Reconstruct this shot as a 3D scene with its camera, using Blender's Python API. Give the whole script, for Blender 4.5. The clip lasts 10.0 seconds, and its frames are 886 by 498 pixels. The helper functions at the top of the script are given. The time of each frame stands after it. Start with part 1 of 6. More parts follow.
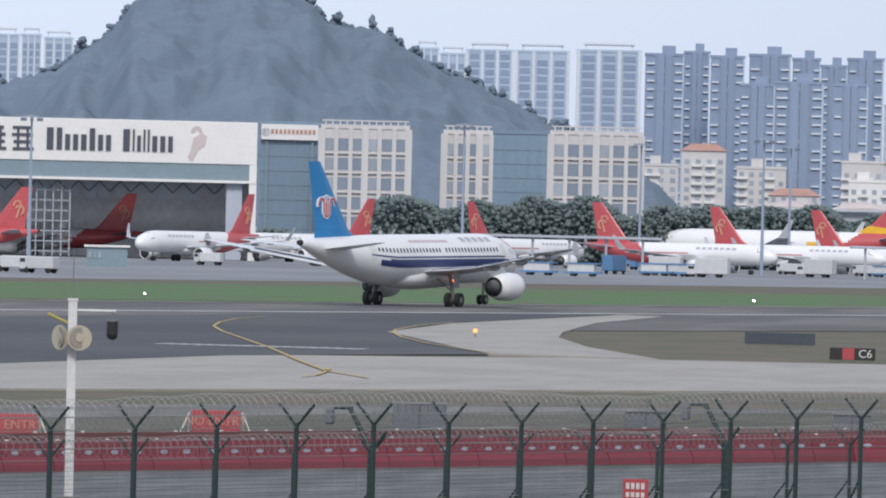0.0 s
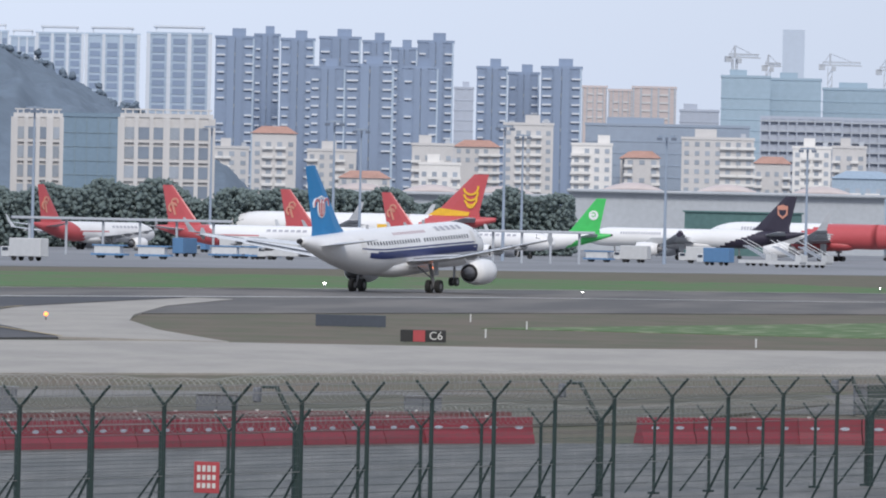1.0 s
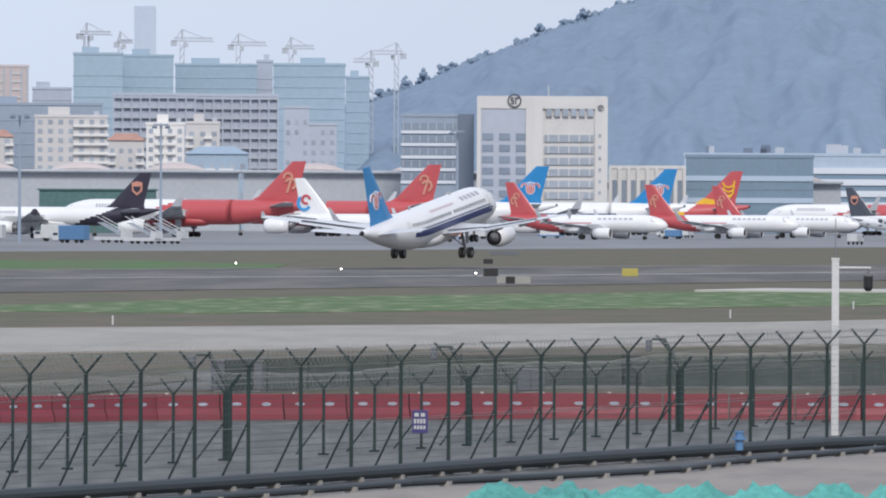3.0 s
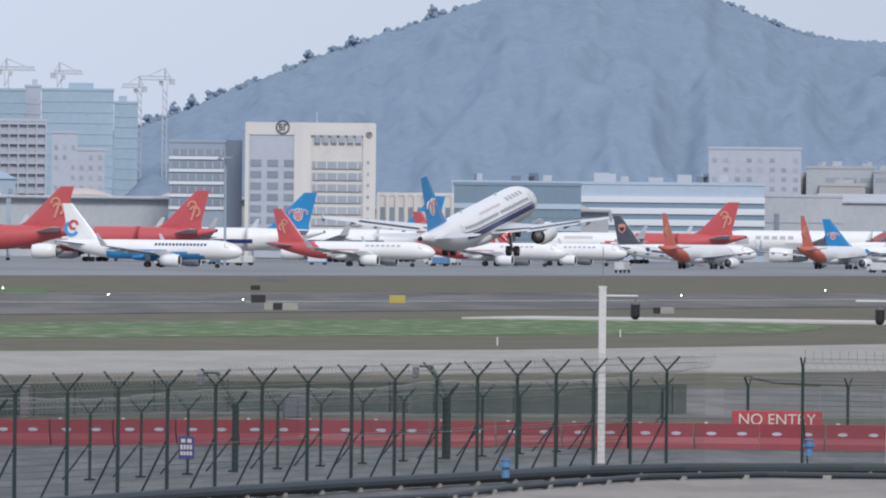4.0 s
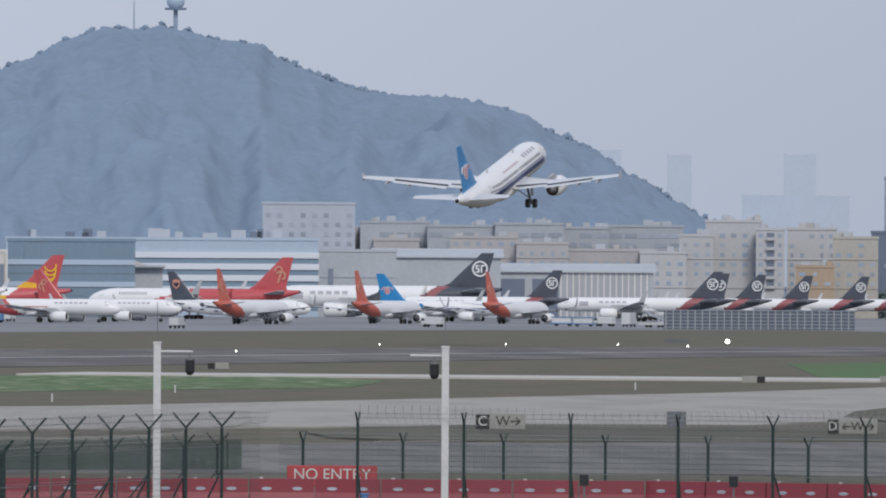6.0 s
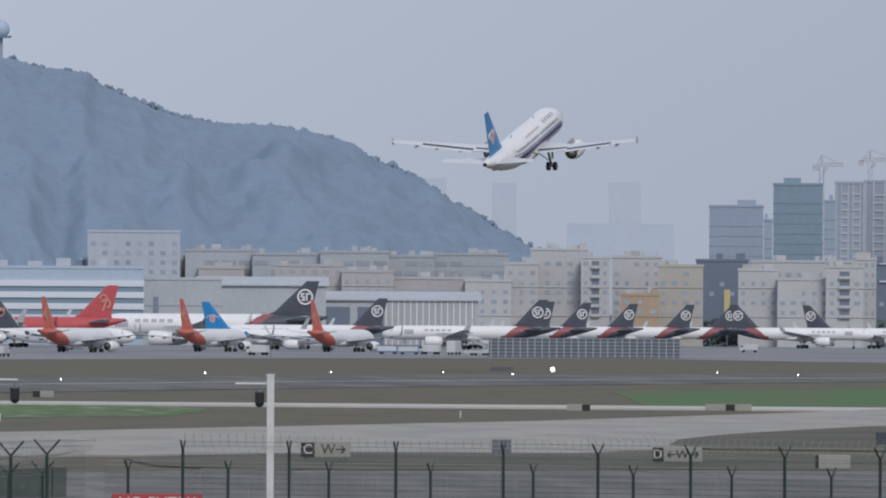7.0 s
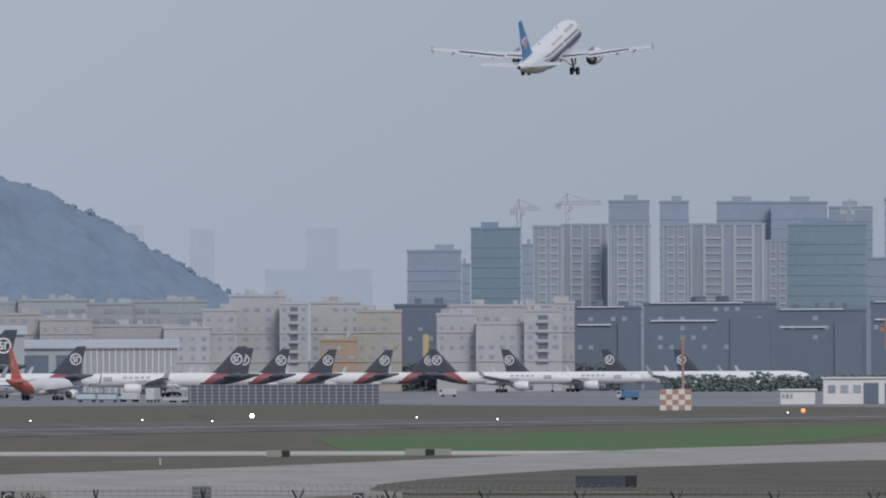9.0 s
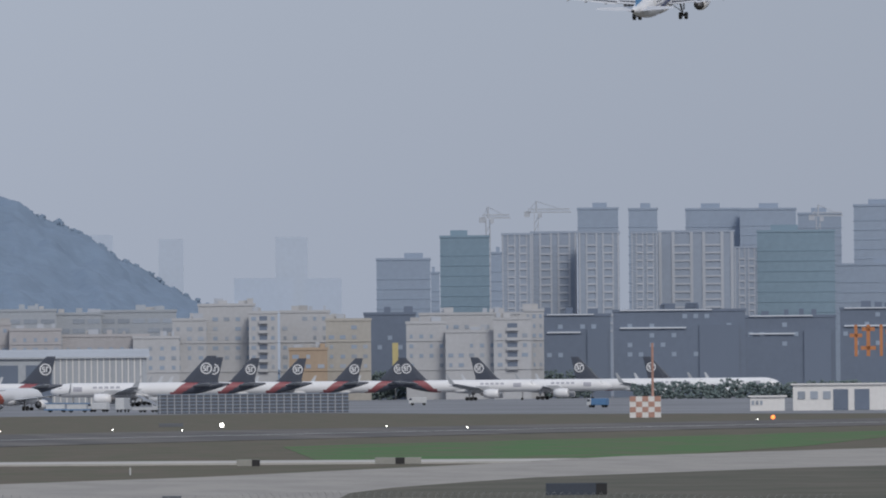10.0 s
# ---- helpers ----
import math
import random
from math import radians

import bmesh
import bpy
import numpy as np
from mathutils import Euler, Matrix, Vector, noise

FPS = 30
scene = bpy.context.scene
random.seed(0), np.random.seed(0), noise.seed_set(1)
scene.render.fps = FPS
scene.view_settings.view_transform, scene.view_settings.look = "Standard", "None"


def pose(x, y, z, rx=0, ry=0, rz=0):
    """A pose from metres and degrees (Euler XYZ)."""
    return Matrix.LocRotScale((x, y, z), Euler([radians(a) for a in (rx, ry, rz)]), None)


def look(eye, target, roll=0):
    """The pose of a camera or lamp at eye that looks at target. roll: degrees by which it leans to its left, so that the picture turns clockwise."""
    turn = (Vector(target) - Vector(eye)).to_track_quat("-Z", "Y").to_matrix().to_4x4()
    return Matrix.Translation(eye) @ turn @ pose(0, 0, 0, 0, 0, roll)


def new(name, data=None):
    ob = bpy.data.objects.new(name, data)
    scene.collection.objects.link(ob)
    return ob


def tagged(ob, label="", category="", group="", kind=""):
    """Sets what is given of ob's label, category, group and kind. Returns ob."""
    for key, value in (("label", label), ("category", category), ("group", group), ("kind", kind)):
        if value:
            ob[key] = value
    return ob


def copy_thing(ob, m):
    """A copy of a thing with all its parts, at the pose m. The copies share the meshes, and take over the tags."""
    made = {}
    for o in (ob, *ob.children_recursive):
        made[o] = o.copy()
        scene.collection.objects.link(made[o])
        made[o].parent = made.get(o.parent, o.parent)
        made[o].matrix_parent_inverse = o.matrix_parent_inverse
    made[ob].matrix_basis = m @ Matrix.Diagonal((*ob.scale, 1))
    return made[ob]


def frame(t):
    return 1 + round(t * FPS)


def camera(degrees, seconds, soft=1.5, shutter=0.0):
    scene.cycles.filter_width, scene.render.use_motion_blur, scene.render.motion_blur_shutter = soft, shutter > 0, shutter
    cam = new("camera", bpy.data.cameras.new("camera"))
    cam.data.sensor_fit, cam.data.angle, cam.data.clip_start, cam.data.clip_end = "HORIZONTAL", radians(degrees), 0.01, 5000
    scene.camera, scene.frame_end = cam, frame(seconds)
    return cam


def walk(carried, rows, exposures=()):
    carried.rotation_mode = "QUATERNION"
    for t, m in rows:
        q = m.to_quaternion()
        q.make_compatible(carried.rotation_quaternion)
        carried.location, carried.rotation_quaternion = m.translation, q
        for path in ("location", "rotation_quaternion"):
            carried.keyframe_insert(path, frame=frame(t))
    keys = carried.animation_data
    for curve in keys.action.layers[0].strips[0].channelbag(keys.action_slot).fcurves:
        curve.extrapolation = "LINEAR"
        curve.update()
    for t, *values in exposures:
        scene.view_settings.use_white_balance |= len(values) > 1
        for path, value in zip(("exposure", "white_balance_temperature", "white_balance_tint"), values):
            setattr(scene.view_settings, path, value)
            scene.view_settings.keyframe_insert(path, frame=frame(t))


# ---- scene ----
cam = camera(5.9, 10.0, soft=2.0)
EYE = 6.06
# the camera stands on one spot and pans after the airliner: seconds, yaw, pitch, roll
PAN = [
    (0.0, 27.000, -0.101, -1.360),
    (0.5, 25.812, -0.148, -1.362),
    (0.7, 25.293, -0.172, -1.321),
    (1.0, 24.138, -0.153, -1.224),
    (1.5, 22.933, -0.168, -1.084),
    (2.0, 21.757, -0.129, -0.807),
    (2.5, 20.776, -0.160, -0.426),
    (3.0, 19.839, -0.252, -0.275),
    (3.2, 19.417, -0.256, -0.279),
    (4.3, 17.871, 0.008, -0.746),
    (4.5, 17.526, 0.054, -0.822),
    (5.0, 16.664, 0.233, -0.769),
    (5.5, 15.949, 0.273, -0.540),
    (5.7, 15.687, 0.270, -0.449),
    (6.8, 14.394, 0.510, -0.242),
    (7.0, 14.156, 0.523, -0.316),
    (7.5, 13.614, 0.595, -0.324),
    (8.0, 13.057, 0.777, -0.174),
    (8.5, 12.559, 0.819, -0.078),
    (9.0, 12.150, 0.831, 0.238),
    (9.5, 11.971, 0.890, 0.478),
    (10.0, 11.948, 0.885, 0.520),
]
EXPOSURES = [(0.0, 0.42), (3.0, 0.46), (4.5, 0.32), (5.5, 0.19), (7.0, 0.0), (8.0, -0.08), (10.0, -0.15)]
walk(cam, [(t, pose(0, 0, EYE, 90 + pitch, roll, yaw)) for t, yaw, pitch, roll in PAN], EXPOSURES)

# ---------------------------------------------------------------- light
world = bpy.data.worlds.new("overcast_sky")
scene.world = world
world.use_nodes = True
wn, wl = world.node_tree.nodes, world.node_tree.links
sky = wn.new("ShaderNodeTexSky")
sky.sky_type = 'NISHITA'
sky.sun_disc = False
sky.sun_elevation, sky.sun_rotation = radians(38), radians(153)
sky.air_density, sky.dust_density, sky.ozone_density = 1.0, 3.0, 1.0
deck = wn.new("ShaderNodeMix")
deck.data_type = 'RGBA'
deck.inputs[0].default_value = 0.82
deck.inputs[7].default_value = (5.25, 5.92, 7.35, 1)
wl.new(sky.outputs[0], deck.inputs[6])
# the cloud is brighter towards the west and thickens to the east
coord, split, side, shade = wn.new("ShaderNodeTexCoord"), wn.new("ShaderNodeSeparateXYZ"), wn.new("ShaderNodeMapRange"), wn.new("ShaderNodeMix")
side.interpolation_type = 'SMOOTHSTEP'
side.inputs["From Min"].default_value, side.inputs["From Max"].default_value = -0.6, -0.08
side.inputs["To Min"].default_value, side.inputs["To Max"].default_value = 1.2, 0.78
shade.data_type, shade.blend_type = 'RGBA', 'MULTIPLY'
shade.inputs[0].default_value = 1
wl.new(coord.outputs["Generated"], split.inputs[0])
wl.new(split.outputs[0], side.inputs["Value"])
wl.new(deck.outputs[2], shade.inputs[6])
wl.new(side.outputs[0], shade.inputs[7])
wl.new(shade.outputs[2], wn["Background"].inputs[0])
wn["Background"].inputs[1].default_value = 0.1
sun = new("sun", bpy.data.lights.new("sun", 'SUN'))
sun.data.energy, sun.data.angle, sun.data.color = 1.5, radians(16), (1.0, 0.96, 0.91)
sun.matrix_world = look((140, -270, 240), (0, 0, 0))


# ---------------------------------------------------------------- materials
def mat(name, color, rough=0.6, metal=0.0, vary=0.12, scale=1.0, bump=0.0, island=0.0, each=0.0, spec=0.5, glow=0.0):
    """A surface of that colour with variation at two sizes (scale: blotches per metre), and by piece."""
    m = bpy.data.materials.new(name)
    m.use_nodes = True
    n, l = m.node_tree.nodes, m.node_tree.links
    b = n["Principled BSDF"]
    b.inputs["Roughness"].default_value, b.inputs["Metallic"].default_value = rough, metal
    b.inputs["Specular IOR Level"].default_value = spec
    tc = n.new("ShaderNodeTexCoord")
    big, fine = n.new("ShaderNodeTexNoise"), n.new("ShaderNodeTexNoise")
    big.inputs["Scale"].default_value, fine.inputs["Scale"].default_value = scale, scale * 9
    big.inputs["Detail"].default_value = fine.inputs["Detail"].default_value = 4
    l.new(tc.outputs["Object"], big.inputs["Vector"])
    l.new(tc.outputs["Object"], fine.inputs["Vector"])
    add = n.new("ShaderNodeMath")
    add.operation = 'ADD'
    l.new(big.outputs[0], add.inputs[0])
    l.new(fine.outputs[0], add.inputs[1])
    last = add
    for amount, node, out in ((island, "ShaderNodeNewGeometry", "Random Per Island"), (each, "ShaderNodeObjectInfo", "Random")):
        if amount:
            src, mul = n.new(node), n.new("ShaderNodeMath")
            mul.operation = 'MULTIPLY_ADD'
            mul.inputs[1].default_value = amount
            l.new(src.outputs[out], mul.inputs[0])
            l.new(last.outputs[0], mul.inputs[2])
            last = mul
    ramp = n.new("ShaderNodeMapRange")
    ramp.inputs["From Min"].default_value, ramp.inputs["From Max"].default_value = 0.6, 1.4 + island + each
    ramp.inputs["To Min"].default_value, ramp.inputs["To Max"].default_value = 1 - vary, 1 + vary
    l.new(last.outputs[0], ramp.inputs["Value"])
    mul = n.new("ShaderNodeMix")
    mul.data_type, mul.blend_type = 'RGBA', 'MULTIPLY'
    mul.inputs[0].default_value = 1
    mul.inputs[6].default_value = (*color, 1)
    l.new(ramp.outputs[0], mul.inputs[7])
    l.new(mul.outputs[2], b.inputs["Base Color"])
    if bump:
        bn = n.new("ShaderNodeBump")
        bn.inputs["Strength"].default_value = bump
        l.new(fine.outputs[0], bn.inputs["Height"])
        l.new(bn.outputs[0], b.inputs["Normal"])
    if glow:
        b.inputs["Emission Color"].default_value = (*color, 1)
        b.inputs["Emission Strength"].default_value = glow
    return m


def two_tone(name, a, b2, scale, stretch=(1, 1, 1), rough=0.9, lo=0.42, hi=0.6, bump=0.0):
    """A ground of two colours in drifting patches with fine grain."""
    m = mat(name, a, rough, vary=0.18, scale=scale * 6, bump=bump)
    n, l = m.node_tree.nodes, m.node_tree.links
    tc, mp, no, rg, mx = (n.new(k) for k in ("ShaderNodeTexCoord", "ShaderNodeMapping", "ShaderNodeTexNoise", "ShaderNodeMapRange", "ShaderNodeMix"))
    mp.vector_type = 'TEXTURE'
    mp.inputs["Rotation"].default_value = (0, 0, radians(20))
    mp.inputs["Scale"].default_value = [1 / k for k in stretch]
    no.inputs["Scale"].default_value, no.inputs["Detail"].default_value = scale, 6
    rg.inputs["From Min"].default_value, rg.inputs["From Max"].default_value = lo, hi
    mx.data_type = 'RGBA'
    mx.inputs[6].default_value, mx.inputs[7].default_value = (*a, 1), (*b2, 1)
    l.new(tc.outputs["Object"], mp.inputs["Vector"])
    l.new(mp.outputs[0], no.inputs["Vector"])
    l.new(no.outputs[0], rg.inputs["Value"])
    l.new(rg.outputs[0], mx.inputs[0])
    mul = [k for k in n if k.bl_idname == "ShaderNodeMix" and k.blend_type == 'MULTIPLY'][0]
    l.new(mx.outputs[2], mul.inputs[6])
    return m


M = dict(
    grass=two_tone("dry_grass", (0.13, 0.102, 0.07), (0.088, 0.09, 0.048), 0.2, (1, 0.5, 1), bump=0.3, lo=0.4, hi=0.62),
    grass_green=two_tone("green_grass", (0.06, 0.15, 0.034), (0.115, 0.115, 0.062), 0.15, (1, 0.5, 1), bump=0.3, lo=0.45, hi=0.64),
    grass_pale=two_tone("flowering_grass", (0.075, 0.135, 0.04), (0.3, 0.31, 0.2), 0.5, (1, 0.3, 1), bump=0.3, lo=0.5, hi=0.72),
    asphalt=two_tone("asphalt", (0.095, 0.09, 0.086), (0.155, 0.142, 0.13), 0.12, (1, 0.12, 1)),
    asphalt_dark=two_tone("dark_asphalt", (0.05, 0.052, 0.06), (0.075, 0.074, 0.078), 0.05, (1, 0.3, 1)),
    concrete=two_tone("taxiway_concrete", (0.36, 0.335, 0.3), (0.31, 0.29, 0.262), 0.2, (1, 0.3, 1)),
    apron=two_tone("apron_concrete", (0.24, 0.246, 0.26), (0.19, 0.195, 0.208), 0.02, (1, 0.3, 1)),
    path=mat("pale_path", (0.5, 0.48, 0.45), 0.9, scale=0.1),
    road=two_tone("worn_road", (0.135, 0.128, 0.118), (0.195, 0.184, 0.17), 0.3, (1, 0.15, 1)),
    pavement=two_tone("worn_pavement", (0.3, 0.265, 0.235), (0.24, 0.215, 0.195), 0.5, (1, 0.3, 1), bump=0.2),
    # Pale streaks in the colour paint the sheen on the damp concrete.
    wet=two_tone("damp_concrete", (0.075, 0.072, 0.064), (0.15, 0.142, 0.128), 0.9, (1, 0.12, 1), rough=0.6, lo=0.38, hi=0.66),
    text_rose=mat("rose_grey_lettering", (0.5, 0.34, 0.38), 0.5),
    board_blue=mat("dark_slate_board", (0.05, 0.062, 0.085), 0.6),
    grass_dull=two_tone("dull_grass", (0.08, 0.078, 0.05), (0.125, 0.108, 0.078), 0.15, (1, 0.6, 1), bump=0.3, lo=0.42, hi=0.66),
    paint_white=mat("white_line_paint", (0.7, 0.7, 0.68), 0.7, scale=0.5),
    paint_yellow=mat("yellow_line_paint", (0.45, 0.33, 0.12), 0.7, scale=0.5),
    kerb=mat("kerb_concrete", (0.36, 0.34, 0.31), 0.85, scale=0.6, vary=0.2),
    white=mat("white_aircraft_paint", (0.8, 0.8, 0.81), 0.32, vary=0.04, scale=0.4),
    white_dull=mat("weathered_white", (0.72, 0.71, 0.7), 0.5, vary=0.08, scale=0.4),
    grey=mat("light_grey_paint", (0.42, 0.43, 0.45), 0.4, vary=0.08, scale=0.6),
    wing=mat("wing_grey", (0.5, 0.52, 0.55), 0.35, vary=0.08, scale=0.5),
    wing_pale=mat("pale_wing_grey", (0.64, 0.65, 0.67), 0.35, vary=0.06, scale=0.5),
    wing_dark=mat("wing_walk_black", (0.03, 0.035, 0.05), 0.5),
    dark=mat("dark_opening", (0.02, 0.02, 0.025), 0.6),
    tyre=mat("tyre_rubber", (0.02, 0.02, 0.02), 0.8),
    strut=mat("gear_strut", (0.2, 0.2, 0.21), 0.45, 0.3),
    hero_blue=mat("tail_blue", (0.02, 0.22, 0.5), 0.35, vary=0.06),
    navy=mat("navy_stripe", (0.02, 0.035, 0.14), 0.35, vary=0.05),
    window=mat("cabin_window", (0.04, 0.05, 0.07), 0.15),
    # Red is lightened to include haze over the parked airliners.
    red=mat("red_livery", (0.5, 0.09, 0.1), 0.35, vary=0.06),
    orange=mat("orange_red_livery", (0.58, 0.14, 0.095), 0.35, vary=0.06),
    gold=mat("gold_emblem", (0.58, 0.27, 0.2), 0.4),
    yellow=mat("yellow_swirl", (0.8, 0.48, 0.04), 0.4),
    green=mat("green_livery", (0.06, 0.5, 0.12), 0.35),
    # Freighter tail red and charcoal are greyed, haze put into the paint.
    haze_red=mat("dull_red_livery", (0.3, 0.1, 0.11), 0.4, vary=0.06),
    brown=mat("dark_brown_livery", (0.035, 0.03, 0.05), 0.35),
    charcoal=mat("charcoal_livery", (0.07, 0.08, 0.105), 0.35),
    purple=mat("purple_livery", (0.1, 0.05, 0.25), 0.35),
    sky_blue=mat("sky_blue_livery", (0.05, 0.3, 0.62), 0.35),
    text_grey=mat("grey_lettering", (0.42, 0.42, 0.47), 0.5),
    # Leaf green is lifted and greyed to paint haze over the belts.
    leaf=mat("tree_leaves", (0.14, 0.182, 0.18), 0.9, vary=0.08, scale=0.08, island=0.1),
    # Blue haze is mixed into both hill colours.
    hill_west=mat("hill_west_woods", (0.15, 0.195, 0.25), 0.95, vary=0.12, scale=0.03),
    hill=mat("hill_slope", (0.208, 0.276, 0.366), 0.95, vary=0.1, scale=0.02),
    bark=mat("bark", (0.09, 0.07, 0.05), 0.9),
    post=mat("dark_green_post", (0.012, 0.03, 0.028), 0.5, vary=0.3, scale=2),
    wire=mat("galvanised_wire", (0.3, 0.3, 0.29), 0.55, 0.3),
    mesh_wire=mat("green_mesh_wire", (0.06, 0.085, 0.08), 0.6),
    barrier=mat("red_barrier_plastic", (0.25, 0.032, 0.05), 0.5, vary=0.15, scale=0.8, each=0.7),
    barrier_dark=mat("faded_red_plastic", (0.17, 0.06, 0.062), 0.6, vary=0.15, scale=0.8, each=0.7),
    pole=mat("pale_pole_paint", (0.6, 0.6, 0.6), 0.5),
    black=mat("black_plastic", (0.02, 0.02, 0.022), 0.4),
    horn=mat("beige_horn", (0.42, 0.38, 0.3), 0.5),
    horn_inside=mat("shaded_horn_bell", (0.27, 0.25, 0.21), 0.6),
    sign_red=mat("red_sign", (0.4, 0.06, 0.07), 0.5),
    sign_blue=mat("violet_blue_sign", (0.07, 0.06, 0.2), 0.5),
    sign_grey=mat("grey_sign_face", (0.31, 0.31, 0.285), 0.5),
    sign_yellow=mat("yellow_sign_face", (0.42, 0.36, 0.09), 0.5),
    sign_ochre=mat("ochre_banner", (0.5, 0.42, 0.2), 0.6),
    sign_black=mat("black_sign_face", (0.02, 0.02, 0.022), 0.5),
    sign_white=mat("white_sign_face", (0.6, 0.6, 0.58), 0.5),
    box_grey=mat("grey_cabinet", (0.13, 0.14, 0.16), 0.6),
    shade_net=mat("green_shade_net", (0.045, 0.068, 0.056), 0.85, vary=0.25, scale=0.3),
    teal_net=mat("teal_dust_net", (0.1, 0.36, 0.33), 0.8, vary=0.3, scale=0.8),
    pipe=mat("grey_pipe", (0.035, 0.044, 0.05), 0.5),
    lamp=mat("lit_lamp", (1.0, 0.97, 0.9), 0.4, glow=9.0),
    lamp_amber=mat("amber_lamp", (1.0, 0.22, 0.05), 0.4, glow=2.6),
    cladding=mat("white_cladding", (0.74, 0.73, 0.72), 0.6, vary=0.06, scale=0.15),
    steel_blue=mat("blue_grey_steel", (0.2, 0.27, 0.32), 0.6, vary=0.1, scale=0.2),
    # Inner walls are paled and blued to paint in haze and missing light.
    inside=mat("hangar_inside", (0.42, 0.46, 0.54), 0.9, vary=0.2, scale=0.1),
    # Dark glass is lightened in colour to paint in distance haze.
    glass_dk=mat("dark_glazing", (0.22, 0.265, 0.335), 0.25, vary=0.2, scale=0.1, each=0.5),
    glass_teal=mat("teal_glazing", (0.19, 0.27, 0.35), 0.25, vary=0.15, scale=0.1, each=0.5),
    cream=mat("cream_render", (0.57, 0.56, 0.56), 0.8, vary=0.1, scale=0.15, each=0.4),
    stone=mat("pale_stone", (0.6, 0.59, 0.58), 0.8, vary=0.1, scale=0.15),
    white_wall=mat("white_render", (0.72, 0.71, 0.7), 0.8, vary=0.1, scale=0.15, each=0.4),
    roof_red=mat("terracotta_roof", (0.46, 0.27, 0.22), 0.85, vary=0.2, scale=0.2),
    roof_blue=mat("pale_blue_roof", (0.33, 0.42, 0.52), 0.7),
    # Tower facades and nets carry distance haze in their colour: paler and bluer.
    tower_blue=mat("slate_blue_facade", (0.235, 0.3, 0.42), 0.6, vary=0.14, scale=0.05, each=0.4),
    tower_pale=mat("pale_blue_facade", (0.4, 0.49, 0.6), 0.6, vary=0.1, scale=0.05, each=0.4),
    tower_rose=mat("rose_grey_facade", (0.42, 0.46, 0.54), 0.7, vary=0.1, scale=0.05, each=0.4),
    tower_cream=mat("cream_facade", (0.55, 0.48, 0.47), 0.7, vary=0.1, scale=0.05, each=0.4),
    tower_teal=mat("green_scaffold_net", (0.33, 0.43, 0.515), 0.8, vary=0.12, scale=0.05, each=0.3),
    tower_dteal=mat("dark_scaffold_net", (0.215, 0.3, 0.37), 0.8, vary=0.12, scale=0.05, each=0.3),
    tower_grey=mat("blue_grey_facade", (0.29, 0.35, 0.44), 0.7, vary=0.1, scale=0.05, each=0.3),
    # Farthest towers are coloured near the sky to paint in the mist.
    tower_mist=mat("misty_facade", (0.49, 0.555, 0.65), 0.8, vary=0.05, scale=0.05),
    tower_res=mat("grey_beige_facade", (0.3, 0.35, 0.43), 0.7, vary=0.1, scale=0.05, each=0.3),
    low_blue=mat("dusky_blue_facade", (0.15, 0.186, 0.25), 0.7, vary=0.12, scale=0.05, each=0.4),
    # Low block renders are greyed and blued, with haze in the colour.
    low_cream=mat("dusty_cream_facade", (0.42, 0.42, 0.425), 0.8, vary=0.24, scale=0.08, each=0.9),
    flat_grey=mat("grey_white_render", (0.37, 0.4, 0.44), 0.8, vary=0.12, scale=0.08, each=0.4),
    flat_white=mat("sooty_white_render", (0.455, 0.462, 0.48), 0.8, vary=0.12, scale=0.08, each=0.4),
    flat_peach=mat("faded_peach_render", (0.41, 0.4, 0.412), 0.8, vary=0.12, scale=0.08, each=0.4),
    flat_tan=mat("tan_render", (0.42, 0.402, 0.37), 0.8, vary=0.1, scale=0.08),
    flat_orange=mat("ochre_render", (0.4, 0.31, 0.23), 0.8, vary=0.1, scale=0.08),
    shed_wall=mat("blue_grey_cladding", (0.42, 0.45, 0.49), 0.7, vary=0.1, scale=0.08),
    # White slabs are toned down and blued to include haze.
    slab_white=mat("white_balcony_slab", (0.62, 0.66, 0.72), 0.7, each=0.5, vary=0.12),
    slab_grey=mat("grey_balcony_slab", (0.42, 0.45, 0.5), 0.7, each=0.5, vary=0.12),
    # Panes are paled towards the walls, haze put into the colour.
    pane=mat("window_pane", (0.32, 0.36, 0.42), 0.3, each=0.8, vary=0.3),
    # Crane steel is paled to blue-grey to stand for haze.
    crane=mat("crane_steel", (0.45, 0.475, 0.515), 0.6),
    shed_roof=mat("grey_shed_roof", (0.47, 0.5, 0.54), 0.7, vary=0.1, scale=0.05),
    truck=mat("truck_white", (0.55, 0.56, 0.57), 0.5, each=0.6, vary=0.2),
    truck_blue=mat("truck_blue", (0.1, 0.22, 0.4), 0.5, each=0.6, vary=0.2),
    net_green=mat("dark_green_net", (0.09, 0.17, 0.17), 0.9, vary=0.2, scale=0.1),
    sign_orange=mat("orange_sign", (0.5, 0.2, 0.08), 0.6),
)


# ---------------------------------------------------------------- mesh helpers
def link(name, verts, faces, material, parent=None, label="", mats=None, index=None, smooth=False):
    me = bpy.data.meshes.new(name)
    me.from_pydata(verts, [], faces)
    for k in (mats or [material]):
        me.materials.append(M[k] if isinstance(k, str) else k)
    if index is not None:
        me.polygons.foreach_set("material_index", index)
    if smooth:
        me.polygons.foreach_set("use_smooth", [True] * len(me.polygons))
    me.update()
    ob = new(name, me)
    if parent:
        ob.parent = parent
    if label:
        tagged(ob, label)
    return ob


def part(name, bm, material, parent, label=""):
    me = bpy.data.meshes.new(name)
    bmesh.ops.recalc_face_normals(bm, faces=bm.faces)
    bm.to_mesh(me)
    bm.free()
    me.materials.append(M[material])
    ob = new(name, me)
    ob.parent = parent
    if label:
        tagged(ob, label)
    return ob


